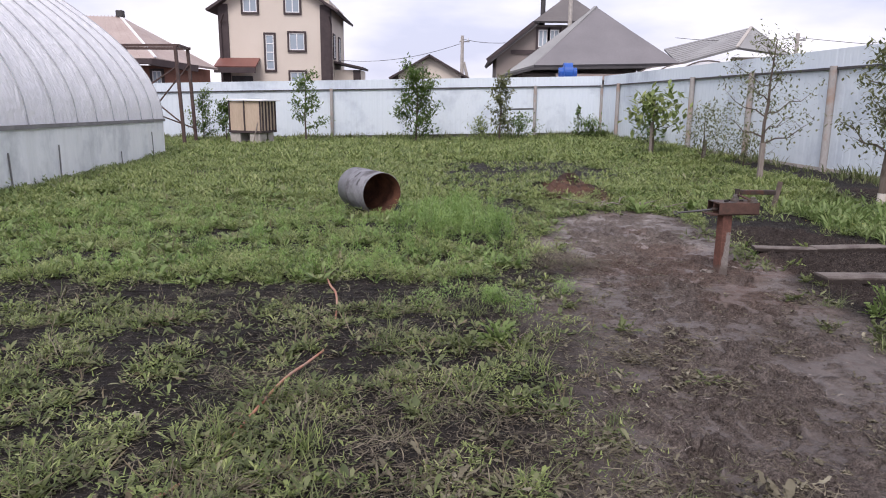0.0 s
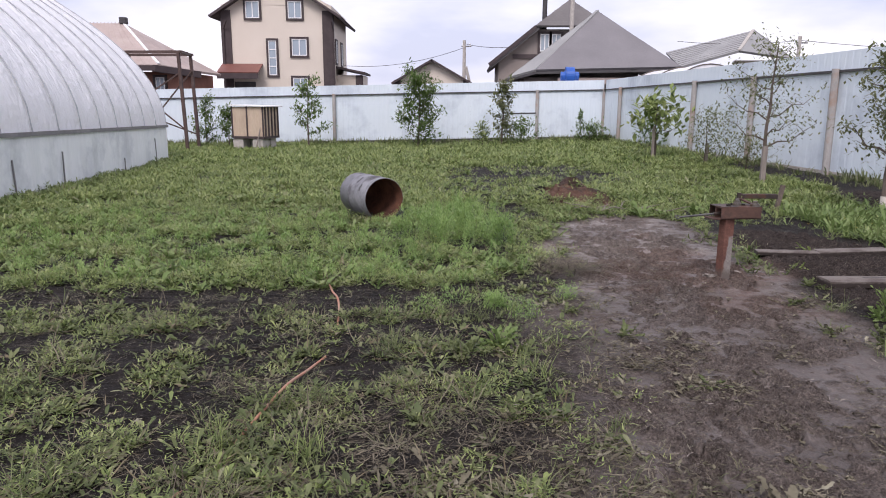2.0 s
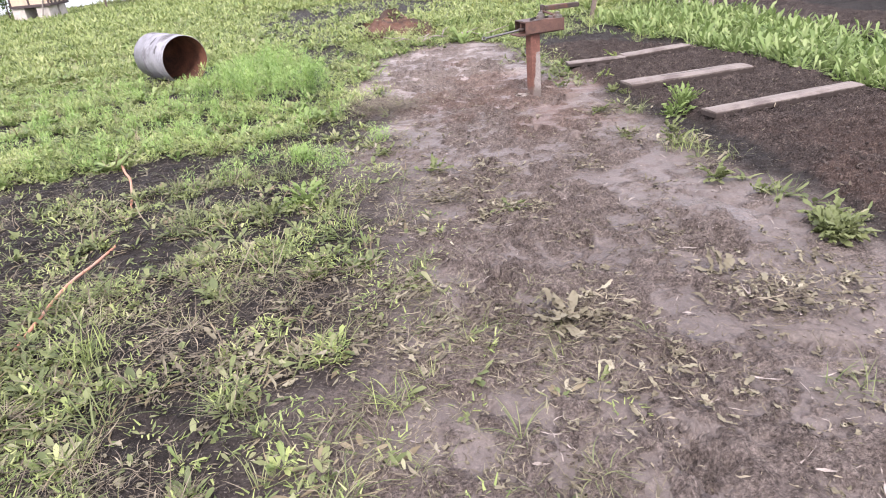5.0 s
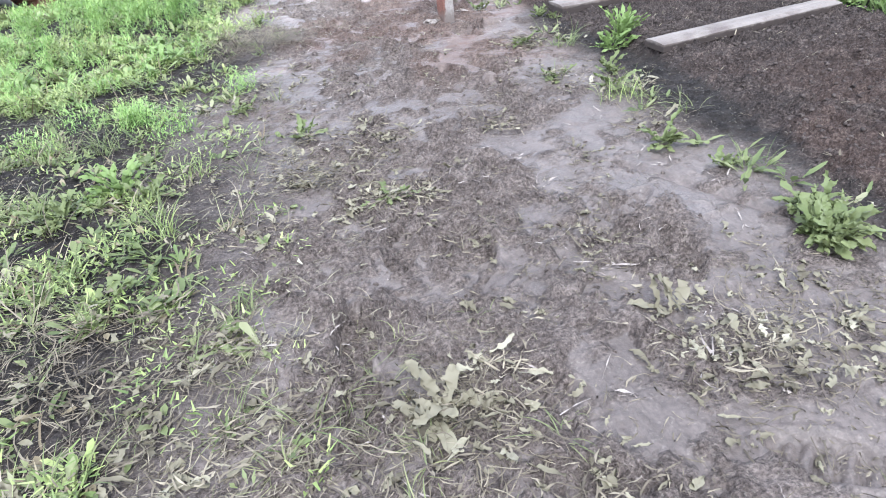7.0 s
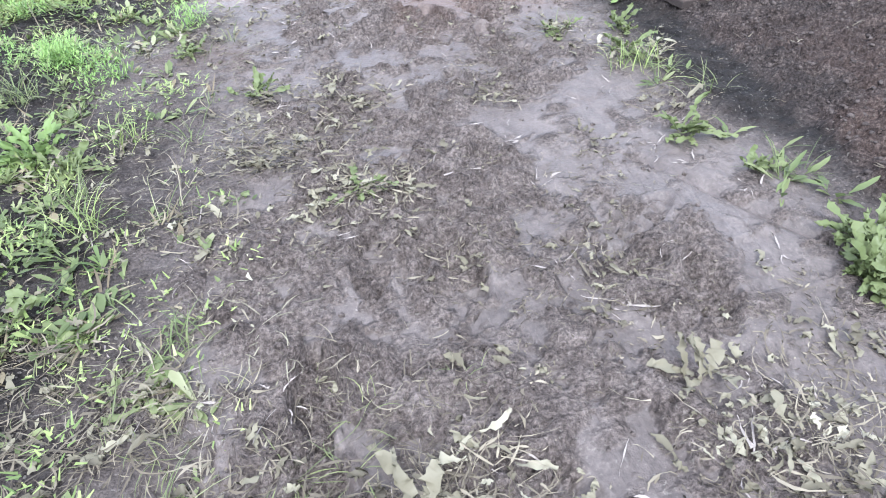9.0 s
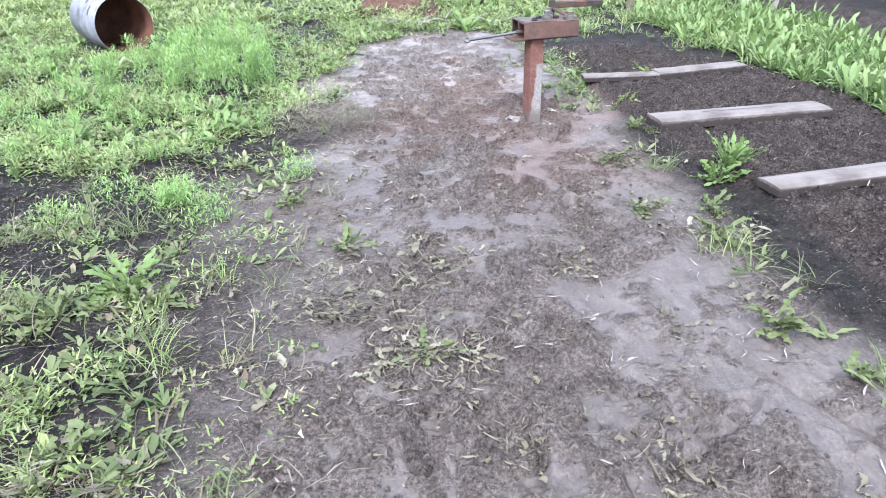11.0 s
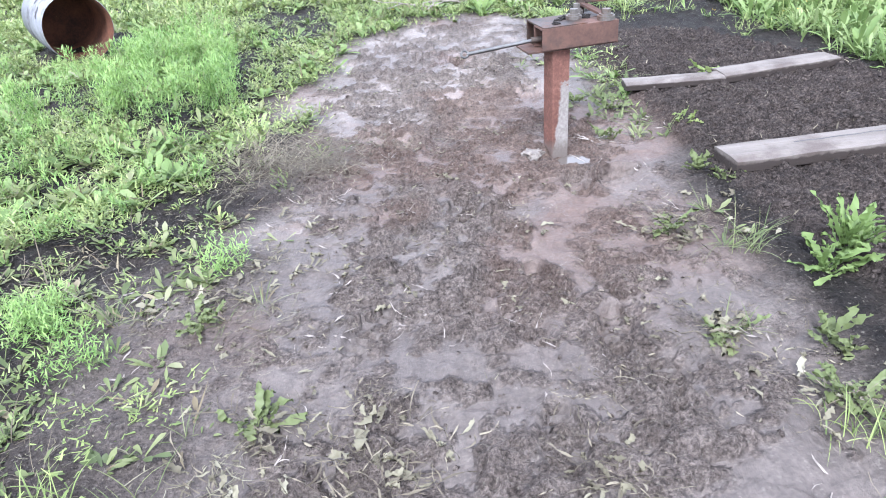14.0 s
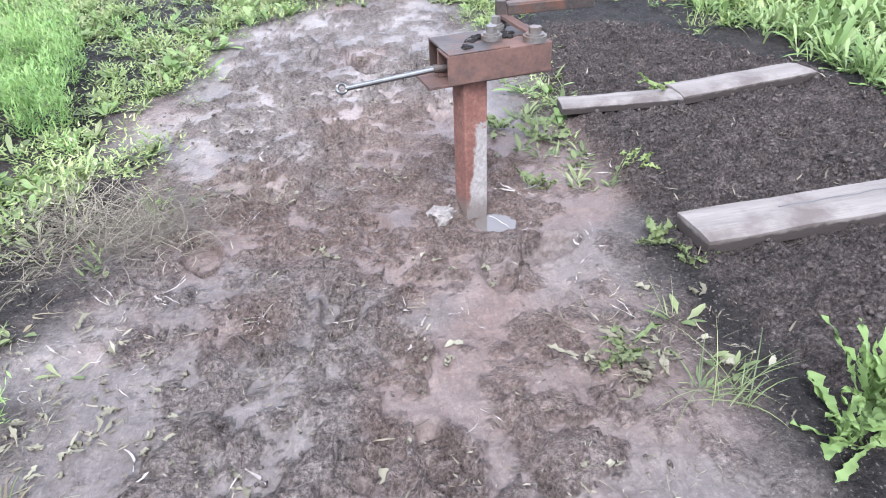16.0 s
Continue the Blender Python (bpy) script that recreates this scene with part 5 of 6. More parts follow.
def leaves_at(r, roots, per, spread, length, width, lean, curl, segs, profile, fold, bend=0.3, crumple=0.0):
    """per leaves round each root; crumple shakes the blade by that share of its width."""
    k = r.poisson(per, len(roots)) + 1
    p = np.repeat(roots, k, 0)
    n = len(p)
    a = r.uniform(0, 2 * np.pi, n)
    p = p + np.stack([np.cos(a), np.sin(a), np.zeros(n)], 1) * (spread * r.random(n))[:, None]
    size = np.repeat(r.uniform(0.6, 1.25, len(roots)), k)
    w = r.uniform(*width, n) * size
    v, q = blades(p, a + r.normal(0, 0.4, n), r.uniform(*length, n) * size, w, r.uniform(*lean, n), r.uniform(*curl, n), segs, profile, fold, r.normal(0, bend, n))
    if crumple:
        v = v + r.normal(0, 1, v.shape) * (np.repeat(w, len(v) // n) * crumple)[:, None]
    return v, q


def clumps(r, roots, per, radius, height, length, width, segs=1):
    """Low cushions of small leaflets round each root; height varies from place to place."""
    k = r.poisson(per, len(roots)) + 2
    p = np.repeat(roots, k, 0)
    n = len(p)
    h = np.repeat(r.uniform(0.3, 1.0, len(roots)) * (0.25 + 1.2 * step(0.36, 0.66, fbm(roots[:, 0] * 2.4, roots[:, 1] * 2.4, 251, 3))), k) * height
    a, d = r.uniform(0, 2 * np.pi, n), np.sqrt(r.random(n))
    up = r.random(n) ** 0.7
    p = p + np.stack([np.cos(a) * d * radius, np.sin(a) * d * radius, up * h * (1 - 0.5 * d)], 1)
    return blades(p, a + r.normal(0, 0.9, n), r.uniform(*length, n), r.uniform(*width, n) * 1.25, r.uniform(0.6, 1.75, n), r.uniform(0, 0.5, n), segs, ([0, 0.5, 1], [0.5, 1.0, 0.2]), 0.0)


def carpet(name, label, mat, parts, category="plants"):
    v, q = pack(parts)
    return tagged(mesh_np(name, v, q, mat, None, True), label, category, kind="stuff")


g = np.random.default_rng(21)


def thick(x, y):
    dull = step(1.2, 0.4, np.hypot((x - 1.5) / 2.8, (y - 13.8) / 4.6)) * 0.72
    gaps = 0.14 + 0.86 * step(0.34, 0.50, 0.6 * fbm(x * 3.1, y * 3.1, 201) + 0.4 * fbm(x * 0.9, y * 0.9, 202))
    return lush_mask(x, y) * gaps * (1 - dull) * off_plan(x, y)


def thin(x, y):
    """Scattered weeds on the dark soil in front."""
    m = (1 - lush_mask(x, y)) * (1 - 0.85 * mud_mask(x, y)) * (1 - bed_mask(x, y)) * np.clip(step(0.46, 0.60, fbm(x * 3.3, y * 3.3, 211, 4)) + 0.11, 0, 1) * step(1.6, 0.1, x + 0.5 * (fbm(x * 2, y * 2, 213) - 0.5)) * off_plan(x, y)
    bare = 1 - 0.85 * step(0.85, 0.35, lush_edge(x) - y + 0.5 * (fbm(x * 2.2, y * 2.2, 215, 3) - 0.5)) * step(0.9, 0.2, x)
    return m * step(-0.5, 0.5, y) * (1 - 0.5 * patch_mask(x, y)) * bare


near_l = scatter(g, 27000, -4.5, 3.2, 4.5, 10.5, thick)
mid_l = scatter(g, 31000, -8.5, 6.5, 10.0, 18.0, thick)
far_l = scatter(g, 24000, -12.0, 7.0, 17.5, 29.8, thick)
left_l = scatter(g, 9000, -8.0, -4.2, 3.0, 10.5, thick)
carpet("weed_carpet", "lush low feathery weeds covering the garden ground", LEAF_LUSH, [
    clumps(g, near_l, 11, 0.055, 0.13, (0.014, 0.038), (0.008, 0.019)),
    clumps(g, left_l, 9, 0.07, 0.13, (0.03, 0.06), (0.016, 0.032)),
    clumps(g, mid_l, 6, 0.10, 0.15, (0.04, 0.09), (0.022, 0.046)),
    clumps(g, far_l, 5, 0.15, 0.17, (0.07, 0.15), (0.04, 0.08))])
carpet("lobed_rosettes", "bright lobed weed rosettes among the low carpet", LEAF_BRIGHT, [
    leaves_at(g, near_l[::9], 7, 0.015, (0.05, 0.13), (0.020, 0.042), (0.55, 1.4), (0.1, 0.7), 6, DANDY, 0.3),
    leaves_at(g, left_l[::5], 6, 0.03, (0.07, 0.17), (0.03, 0.055), (0.5, 1.4), (0.2, 0.8), 4, RAG, 0.2),
    leaves_at(g, mid_l[::5], 6, 0.05, (0.05, 0.13), (0.024, 0.05), (0.5, 1.45), (0.2, 0.8), 3, LEAF, 0.0),
    leaves_at(g, far_l[::5], 5, 0.08, (0.08, 0.20), (0.04, 0.08), (0.4, 1.45), (0.2, 0.8), 2, LEAF, 0.0)])
carpet("broad_weeds", "broad dull green weed leaves among the carpet", LEAF_DULL, [
    leaves_at(g, near_l[::8], 5, 0.03, (0.04, 0.10), (0.018, 0.040), (0.6, 1.45), (0.1, 0.7), 3, LEAF, 0.25),
    leaves_at(g, left_l[::5], 4, 0.04, (0.06, 0.14), (0.025, 0.05), (0.6, 1.4), (0.2, 0.9), 2, LEAF, 0.0),
    leaves_at(g, mid_l[::7], 4, 0.05, (0.07, 0.16), (0.035, 0.07), (0.6, 1.45), (0.2, 0.9), 2, LEAF, 0.0),
    leaves_at(g, far_l[::7], 4, 0.08, (0.10, 0.22), (0.05, 0.09), (0.6, 1.45), (0.2, 0.8), 2, LEAF, 0.0)])
carpet("meadow_grass", "thin green grass between the weeds", LEAF_DULL, [
    leaves_at(g, near_l[::26], 5, 0.04, (0.05, 0.13), (0.0025, 0.005), (0.2, 1.0), (0.2, 1.3), 3, GRASS, 0.0),
    leaves_at(g, mid_l[::30], 5, 0.06, (0.06, 0.17), (0.004, 0.009), (0.1, 0.8), (0.2, 1.1), 2, GRASS, 0.0),
    leaves_at(g, far_l[::30], 5, 0.08, (0.08, 0.22), (0.008, 0.016), (0.1, 0.8), (0.2, 1.0), 2, GRASS, 0.0)], "grass")
dry_l = np.concatenate([near_l[::12], mid_l[::12], far_l[::14]])
dry_l[:, 2] += 0.03
carpet("dry_stems", "pale dry stems among the green weeds", STRAW, [
    leaves_at(g, dry_l, 2, 0.05, (0.04, 0.12), (0.003, 0.008), (0.3, 1.4), (0.0, 0.8), 2, GRASS, 0.0)], "grass")

thin_p = scatter(g, 26000, -4.5, 2.2, -0.2, 6.2, thin)
thin_g = scatter(g, 7500, -4.5, 2.2, -0.2, 6.2, thin)
carpet("sparse_weeds", "scattered dull green weeds on dark soil", LEAF_DULL, [
    leaves_at(g, thin_p[::3], 6, 0.035, (0.02, 0.065), (0.010, 0.028), (0.6, 1.5), (0.0, 0.6), 3, LEAF, 0.25),
    leaves_at(g, thin_p[1::3], 6, 0.035, (0.015, 0.05), (0.008, 0.020), (0.8, 1.55), (0.0, 0.4), 2, LEAF, 0.2),
    leaves_at(g, thin_p[2::9], 6, 0.02, (0.03, 0.08), (0.014, 0.028), (0.7, 1.5), (0.0, 0.6), 7, DANDY, 0.35),
    leaves_at(g, thin_g[::3], 9, 0.03, (0.06, 0.18), (0.002, 0.0042), (0.3, 1.2), (0.6, 1.7), 5, GRASS, 0.0)])
fresh = scatter(g, 8500, -4.5, 1.9, -0.2, 6.2, thin)
carpet("fresh_weeds", "fresh green feathery weeds on the dark soil", LEAF_LUSH, [
    clumps(g, fresh, 14, 0.06, 0.10, (0.012, 0.034), (0.006, 0.015)),
    leaves_at(g, fresh[::5], 6, 0.02, (0.02, 0.07), (0.008, 0.020), (0.4, 1.3), (0.1, 0.9), 5, DANDY, 0.3)])
carpet("dead_weed_bits", "dry pale leaves and stems between the weeds", STRAW, [
    leaves_at(g, thin_g[::2], 3, 0.05, (0.04, 0.13), (0.003, 0.009), (1.0, 1.5), (0.0, 0.4), 3, GRASS, 0.0, 0.7),
    leaves_at(g, thin_p[::9], 1.5, 0.04, (0.03, 0.07), (0.012, 0.026), (1.1, 1.5), (-0.3, 0.5), 3, LEAF, 0.4)], "leaves")

carpet("long_dry_grass", "yellowing and dead grass bent over the dark soil", DEAD_GRASS, [
    leaves_at(g, thin_g[1::2], 7, 0.04, (0.06, 0.20), (0.002, 0.0045), (0.5, 1.5), (0.1, 1.2), 4, GRASS, 0.0, 0.6)], "grass")

mat_p = scatter(g, 1500, -0.9, 1.7, 1.4, 3.5, lambda x, y: step(0.46, 0.60, fbm(x * 2.7, y * 2.7, 275, 3)) * (1 - 0.4 * step(1.2, 1.7, x)))
mat_p[:, 2] += 0.012
carpet("trampled_grass", "pale trampled grass lying in mats on the mud", DEAD_GRASS, [
    leaves_at(g, mat_p, 7, 0.06, (0.03, 0.10), (0.0016, 0.0034), (1.2, 1.6), (-0.1, 0.5), 5, GRASS, 0.0, 0.9, 0.2)], "grass")
carpet("bent_green_grass", "dull green grass bent over the trodden soil", LEAF_OLIVE, [
    leaves_at(g, mat_p[::4], 6, 0.05, (0.04, 0.10), (0.0018, 0.0036), (0.8, 1.5), (0.2, 0.9), 5, GRASS, 0.0, 0.7)], "grass")

bits = scatter(g, 9500, -4.2, 1.4, 0.4, 6.0, lambda x, y: (1 - 0.7 * lush_mask(x, y)) * step(0.36, 0.6, fbm(x * 4, y * 4, 271, 3)))
bits[:, 2] += 0.006
carpet("soil_litter", "dry leaf scraps and stem bits strewn over dark soil", WILTED, [
    leaves_at(g, bits[::2], 1, 0.05, (0.012, 0.05), (0.006, 0.02), (1.0, 1.65), (-0.5, 0.5), 2, RAG, 0.4, 1.0),
    leaves_at(g, bits[1::2], 2, 0.05, (0.02, 0.09), (0.0016, 0.0035), (1.2, 1.6), (-0.2, 0.3), 3, GRASS, 0.0, 1.2)], "leaves")


# weeds creeping along the edge between the path and the dug bed
def border(x, y):
    edge = np.interp(y, [2, 2.9, 3.6, 4.5, 5.5, 6.7, 7.7], [2.85, 2.85, 2.95, 2.98, 2.92, 2.95, 3.0])
    return np.exp(-((x - edge) / 0.14) ** 2) * step(0.40, 0.56, fbm(x * 2.6, y * 2.6, 261, 3))


edge_p = scatter(g, 850, 2.3, 3.4, 1.4, 7.6, border)
carpet("border_weeds", "low pale green weeds and grass along the bed", LEAF_DULL, [
    leaves_at(g, edge_p, 4, 0.03, (0.03, 0.10), (0.008, 0.026), (0.6, 1.5), (0.0, 0.7), 5, RAG, 0.4, 0.5),
    leaves_at(g, edge_p[::3], 6, 0.03, (0.06, 0.16), (0.002, 0.0045), (0.2, 1.3), (0.3, 1.3), 4, GRASS, 0.0)])
carpet("border_straw", "dead grass and dry stems along the bed", DEAD_GRASS, [
    leaves_at(g, edge_p[1::3], 4, 0.05, (0.05, 0.14), (0.002, 0.004), (0.9, 1.55), (0.0, 0.5), 4, GRASS, 0.0, 0.8)], "straw")

# grass tufts and feathery weeds standing out of the carpet
tall = np.array([(-0.13, 8.4), (0.05, 8.1), (0.3, 7.75), (0.25, 8.2), (0.45, 7.4), (0.2, 8.5), (-0.05, 7.6), (0.55, 7.9), (0.35, 7.0), (0.1, 7.2), (0.62, 7.1), (-0.2, 6.9)])
extra = scatter(g, 420, -4.5, 0.9, 5.2, 9.0, thick)[:, :2]
small = np.array([(0.55, 4.73), (0.77, 4.62), (0.55, 4.84), (1.05, 5.07), (0.52, 4.76), (0.3, 4.9), (0.02, 4.6)])
feather = []
for x, y in np.repeat(small, 4, 0) + g.normal(0, 0.05, (28, 2)):
    n, h = 110, g.uniform(0.07, 0.14)
    f = g.random(n)
    p = np.stack([x + g.normal(0, 0.03, n), y + g.normal(0, 0.03, n), gz(x, y) + f * h], 1)
    feather.append(blades(p, g.uniform(0, 6.28, n), g.uniform(0.015, 0.035, n), g.uniform(0.003, 0.007, n), g.uniform(0.4, 1.5, n), g.uniform(0, 0.6, n), 2, LEAF, 0.0))
for i, (x, y) in enumerate(np.concatenate([np.repeat(tall, 7, 0) + g.normal(0, 0.13, (84, 2)), extra])):
    big = i < 84
    h = g.uniform(0.24, 0.42) if big else g.uniform(0.09, 0.2)
    z = gz(x, y)
    n = 190 if big else 70
    f = g.random(n) ** 0.8
    lean_x, lean_y = g.normal(0, 0.12), g.normal(0, 0.12)
    p = np.stack([x + lean_x * f * h + g.normal(0, 0.025, n), y + lean_y * f * h + g.normal(0, 0.025, n), z + f * h * 0.85], 1)
    feather.append(blades(p, g.uniform(0, 6.28, n), g.uniform(0.02, 0.055, n), g.uniform(0.004, 0.009, n), g.uniform(0.3, 1.5, n), g.uniform(0, 0.6, n), 2, LEAF, 0.0))
carpet("feathery_weeds", "bright green feathery weeds standing above the carpet", LEAF_FEATHER, feather)

# lush strip of dandelion and burdock-like leaves beside the boarded bed
def strip(x, y):
    return step(4.42, 4.6, x + 0.0 * y) * step(6.5, 5.9, x) * (1 - bed_mask(x, y)) * off_plan(x, y)


def strip_back(x, y):
    return step(7.8, 8.3, y + 0.9 * (x - 3.7)) * step(13.5, 11.0, y) * step(2.9, 3.6, x + 0.3 * (y - 8)) * (1 - bed_mask(x, y)) * (1 - mud_mask(x, y)) * (0.15 + 0.85 * step(0.40, 0.55, fbm(x * 1.6, y * 1.6, 281, 3)))


side_p = scatter(g, 2700, 4.3, 6.6, 3.0, 9.5, strip)
back_p = scatter(g, 2300, 2.6, 6.4, 7.6, 13.5, strip_back)
carpet("dandelion_strip", "dense bright dandelion leaves beside the bed", LEAF_BRIGHT, [
    leaves_at(g, side_p, 5, 0.05, (0.07, 0.21), (0.016, 0.042), (0.1, 1.25), (0.2, 1.1), 5, DANDY, 0.35, 0.5),
    leaves_at(g, side_p[::3], 5, 0.06, (0.08, 0.20), (0.003, 0.006), (0.05, 0.9), (0.2, 1.1), 3, GRASS, 0.0),
    leaves_at(g, back_p[::3], 4, 0.05, (0.06, 0.15), (0.016, 0.036), (0.3, 1.3), (0.2, 1.0), 3, DANDY, 0.3)])
carpet("mixed_weeds", "mixed low weeds and grass behind the dug bed", LEAF_LUSH, [
    clumps(g, back_p, 14, 0.07, 0.14, (0.02, 0.05), (0.008, 0.018)),
    leaves_at(g, back_p[::4], 6, 0.05, (0.08, 0.22), (0.003, 0.006), (0.1, 0.9), (0.2, 1.1), 3, GRASS, 0.0)])


# weeds at the foot of the fences
def foot(x, y):
    right = 6.10 + (30.46 - y) * 0.1129
    return np.maximum(step(1.1, 0.1, right - x), step(1.2, 0.1, 30.2 - y)) * off_plan(x, y) * (0.3 + 0.7 * step(0.45, 0.6, fbm(x * 1.1, y * 1.1, 221)))


foot_p = scatter(g, 7000, 5.0, 9.2, 3.0, 30.0, foot)
foot_b = scatter(g, 4000, -13.0, 6.2, 28.5, 30.0, foot)
carpet("fence_weeds", "taller green weeds along the foot of the fence", LEAF_DULL, [
    leaves_at(g, foot_p, 6, 0.08, (0.08, 0.30), (0.010, 0.028), (0.05, 1.1), (0.2, 1.2), 3, LEAF, 0.0),
    leaves_at(g, foot_b, 6, 0.1, (0.14, 0.38), (0.02, 0.05), (0.05, 0.7), (0.2, 0.9), 2, LEAF, 0.0)])


# trodden straw, roots and wilted leaves on the path
def litter(x, y):
    m = np.maximum(mud_mask(x, y), 0.5 * (1 - lush_mask(x, y))) * (1 - bed_mask(x, y))
    near = step(3.0, 1.8, y) * 0.9
    return m * np.clip(step(0.50, 0.66, fbm(x * 2.1, y * 2.1, 231)) * (0.9 - 0.07 * y) + near * step(0.38, 0.6, fbm(x * 3.1, y * 3.1, 232)), 0, 1)


lit_p = scatter(g, 12500, -1.5, 3.2, 0.4, 8.6, litter)
wil_p = scatter(g, 2400, -1.5, 3.1, 0.4, 8.6, litter)
bed_l = scatter(g, 420, 3.0, 4.6, 2.5, 8.0, lambda x, y: bed_mask(x, y) * 0.8)
twig_p = scatter(g, 600, -0.5, 3.1, 0.6, 8.8, lambda x, y: 0.7 * mud_mask(x, y))
for arr in (lit_p, wil_p, bed_l, twig_p):
    arr[:, 2] += 0.006
carpet("straw_litter", "dry straw and dead grass trodden into the mud", DEAD_GRASS, [
    leaves_at(g, lit_p[::2], 4, 0.05, (0.012, 0.06), (0.0012, 0.003), (1.4, 1.66), (-0.3, 0.3), 4, GRASS, 0.0, 1.0, 0.6),
    leaves_at(g, lit_p[1::2], 3, 0.06, (0.010, 0.035), (0.0015, 0.005), (1.3, 1.62), (-0.2, 0.4), 3, RAG, 0.0, 0.9, 0.3),
    leaves_at(g, bed_l, 1, 0.02, (0.02, 0.05), (0.004, 0.009), (0.9, 1.5), (0.0, 0.5), 2, GRASS, 0.0)], "straw")
carpet("trodden_roots", "dark thin roots and stems trodden into wet mud", OLD_WOOD, [
    leaves_at(g, twig_p, 2, 0.05, (0.03, 0.11), (0.002, 0.004), (1.3, 1.6), (-0.2, 0.3), 5, GRASS, 0.0, 0.9, 0.5)], "roots")
carpet("wilted_leaves", "pale wilted weed leaves lying on the mud", WILTED, [
    leaves_at(g, wil_p, 1.6, 0.05, (0.015, 0.06), (0.007, 0.024), (1.25, 1.7), (-0.5, 0.5), 7, RAG, 0.5, 1.2, 0.16)], "leaves")


# crumbs of soil thrown up by feet and spade
def crumbs(name, label, pts, size, mat):
    t = (1 + 5 ** 0.5) / 2
    ico = np.array([(-1, t, 0), (1, t, 0), (-1, -t, 0), (1, -t, 0), (0, -1, t), (0, 1, t), (0, -1, -t), (0, 1, -t), (t, 0, -1), (t, 0, 1), (-t, 0, -1), (-t, 0, 1)]) / 1.9
    tri = np.array([(0, 11, 5), (0, 5, 1), (0, 1, 7), (0, 7, 10), (0, 10, 11), (1, 5, 9), (5, 11, 4), (11, 10, 2), (10, 7, 6), (7, 1, 8), (3, 9, 4), (3, 4, 2), (3, 2, 6), (3, 6, 8), (3, 8, 9), (4, 9, 5), (2, 4, 11), (6, 2, 10), (8, 6, 7), (9, 8, 1)])
    n = len(pts)
    s = size[0] + (size[1] - size[0]) * g.random(n) ** 2.5
    v = ico[None] * (1 + g.normal(0, 0.22, (n, 12, 1))) * (s[:, None] * g.uniform(0.6, 1.3, (n, 3)))[:, None, :] * np.array([1, 1, 0.7])
    v = v + pts[:, None, :] + np.array([0, 0, 0.3]) * s[:, None, None]
    q = tri[None] + (np.arange(n) * 12)[:, None, None]
    ob = mesh_np(name, v.reshape(-1, 3), q.reshape(-1, 3), mat, {"mud": np.ones(n * 12)} if mat is SOIL else None, True)
    return tagged(ob, label, "soil", kind="stuff")


crumbs("mud_crumbs", "small crumbs of trodden mud on the wet path", scatter(g, 13000, 0.3, 3.1, 1.4, 7.5, lambda x, y: mud_mask(x, y) * (0.10 + 0.90 * churn_mask(x, y))), (0.002, 0.010), SOIL)
crumbs("bed_crumbs", "loose dark soil crumbs on the dug bed", scatter(g, 9000, 3.0, 4.7, 2.6, 8.0, bed_mask), (0.003, 0.013), BED_SOIL)
# heaps of pulled weeds trodden flat along the edge of the path
heaps = ((1.31, 4.2, 0.07, 16), (1.58, 4.08, 0.10, 30), (1.43, 3.71, 0.10, 34), (2.17, 3.92, 0.06, 16), (1.25, 3.95, 0.06, 14), (1.53, 3.41, 0.10, 34), (1.64, 3.49, 0.07, 20), (1.79, 2.99, 0.05, 10), (1.17, 3.81, 0.07, 18),
         (1.5, 2.38, 0.10, 40), (1.58, 2.17, 0.12, 30), (2.38, 2.26, 0.13, 44), (2.16, 2.27, 0.09, 24), (0.92, 2.75, 0.10, 26), (0.35, 2.36, 0.14, 24), (0.1, 2.42, 0.12, 18), (0.85, 2.28, 0.12, 30), (0.62, 2.67, 0.12, 24),
         (1.16, 2.5, 0.10, 24), (1.71, 1.85, 0.12, 30), (0.84, 3.99, 0.10, 14), (1.11, 4.77, 0.09, 14), (2.63, 4.38, 0.07, 12), (2.87, 4.02, 0.09, 18), (2.75, 3.62, 0.08, 14), (2.7, 4.99, 0.06, 12), (2.84, 4.98, 0.06, 10), (0.67, 3.09, 0.12, 18),
         (1.06, 3.37, 0.12, 18), (1.54, 3.92, 0.08, 14), (2.1, 2.84, 0.06, 10))
pulled = np.concatenate([np.array([(x, y, 0.0)]) + g.normal(0, 1, (int(n * 0.6), 3)) * np.array([a, a * 0.8, 0]) for x, y, a, n in heaps])
pulled[:, 2] = ground_z(pulled[:, 0], pulled[:, 1]) + g.uniform(0.004, 0.03, len(pulled))
carpet("pulled_weeds", "pale wilted weeds trodden flat beside the path", WILTED, [
    leaves_at(g, pulled, 0.8, 0.04, (0.025, 0.08), (0.009, 0.027), (1.2, 1.7), (-0.6, 0.5), 9, RAG, 0.5, 1.2, 0.14)], "leaves")
carpet("pulled_grass", "dead and yellowing grass lying round the pulled weeds", DEAD_GRASS, [
    leaves_at(g, np.repeat(pulled, 2, 0), 3, 0.10, (0.03, 0.11), (0.0014, 0.0034), (1.15, 1.65), (-0.2, 0.5), 5, GRASS, 0.0, 1.2, 0.5)], "grass")
hay = np.array([(1.25, 5.98, 0)]) + g.normal(0, 1, (260, 3)) * np.array([0.19, 0.14, 0])
hay[:, 2] = ground_z(hay[:, 0], hay[:, 1]) + g.uniform(0, 0.05, 260)
carpet("dead_grass_heap", "flattened heap of dead brown grass", DEAD_GRASS, [
    leaves_at(g, hay, 5, 0.05, (0.06, 0.20), (0.0018, 0.0035), (0.95, 1.6), (0.0, 0.7), 4, GRASS, 0.0, 0.6)], "grass")
flow = scatter(g, 420, -8, 6, 6.5, 22, lambda x, y: thick(x, y) * step(0.5, 0.62, fbm(x * 0.7, y * 0.7, 241)))
flow[:, 2] += 0.12
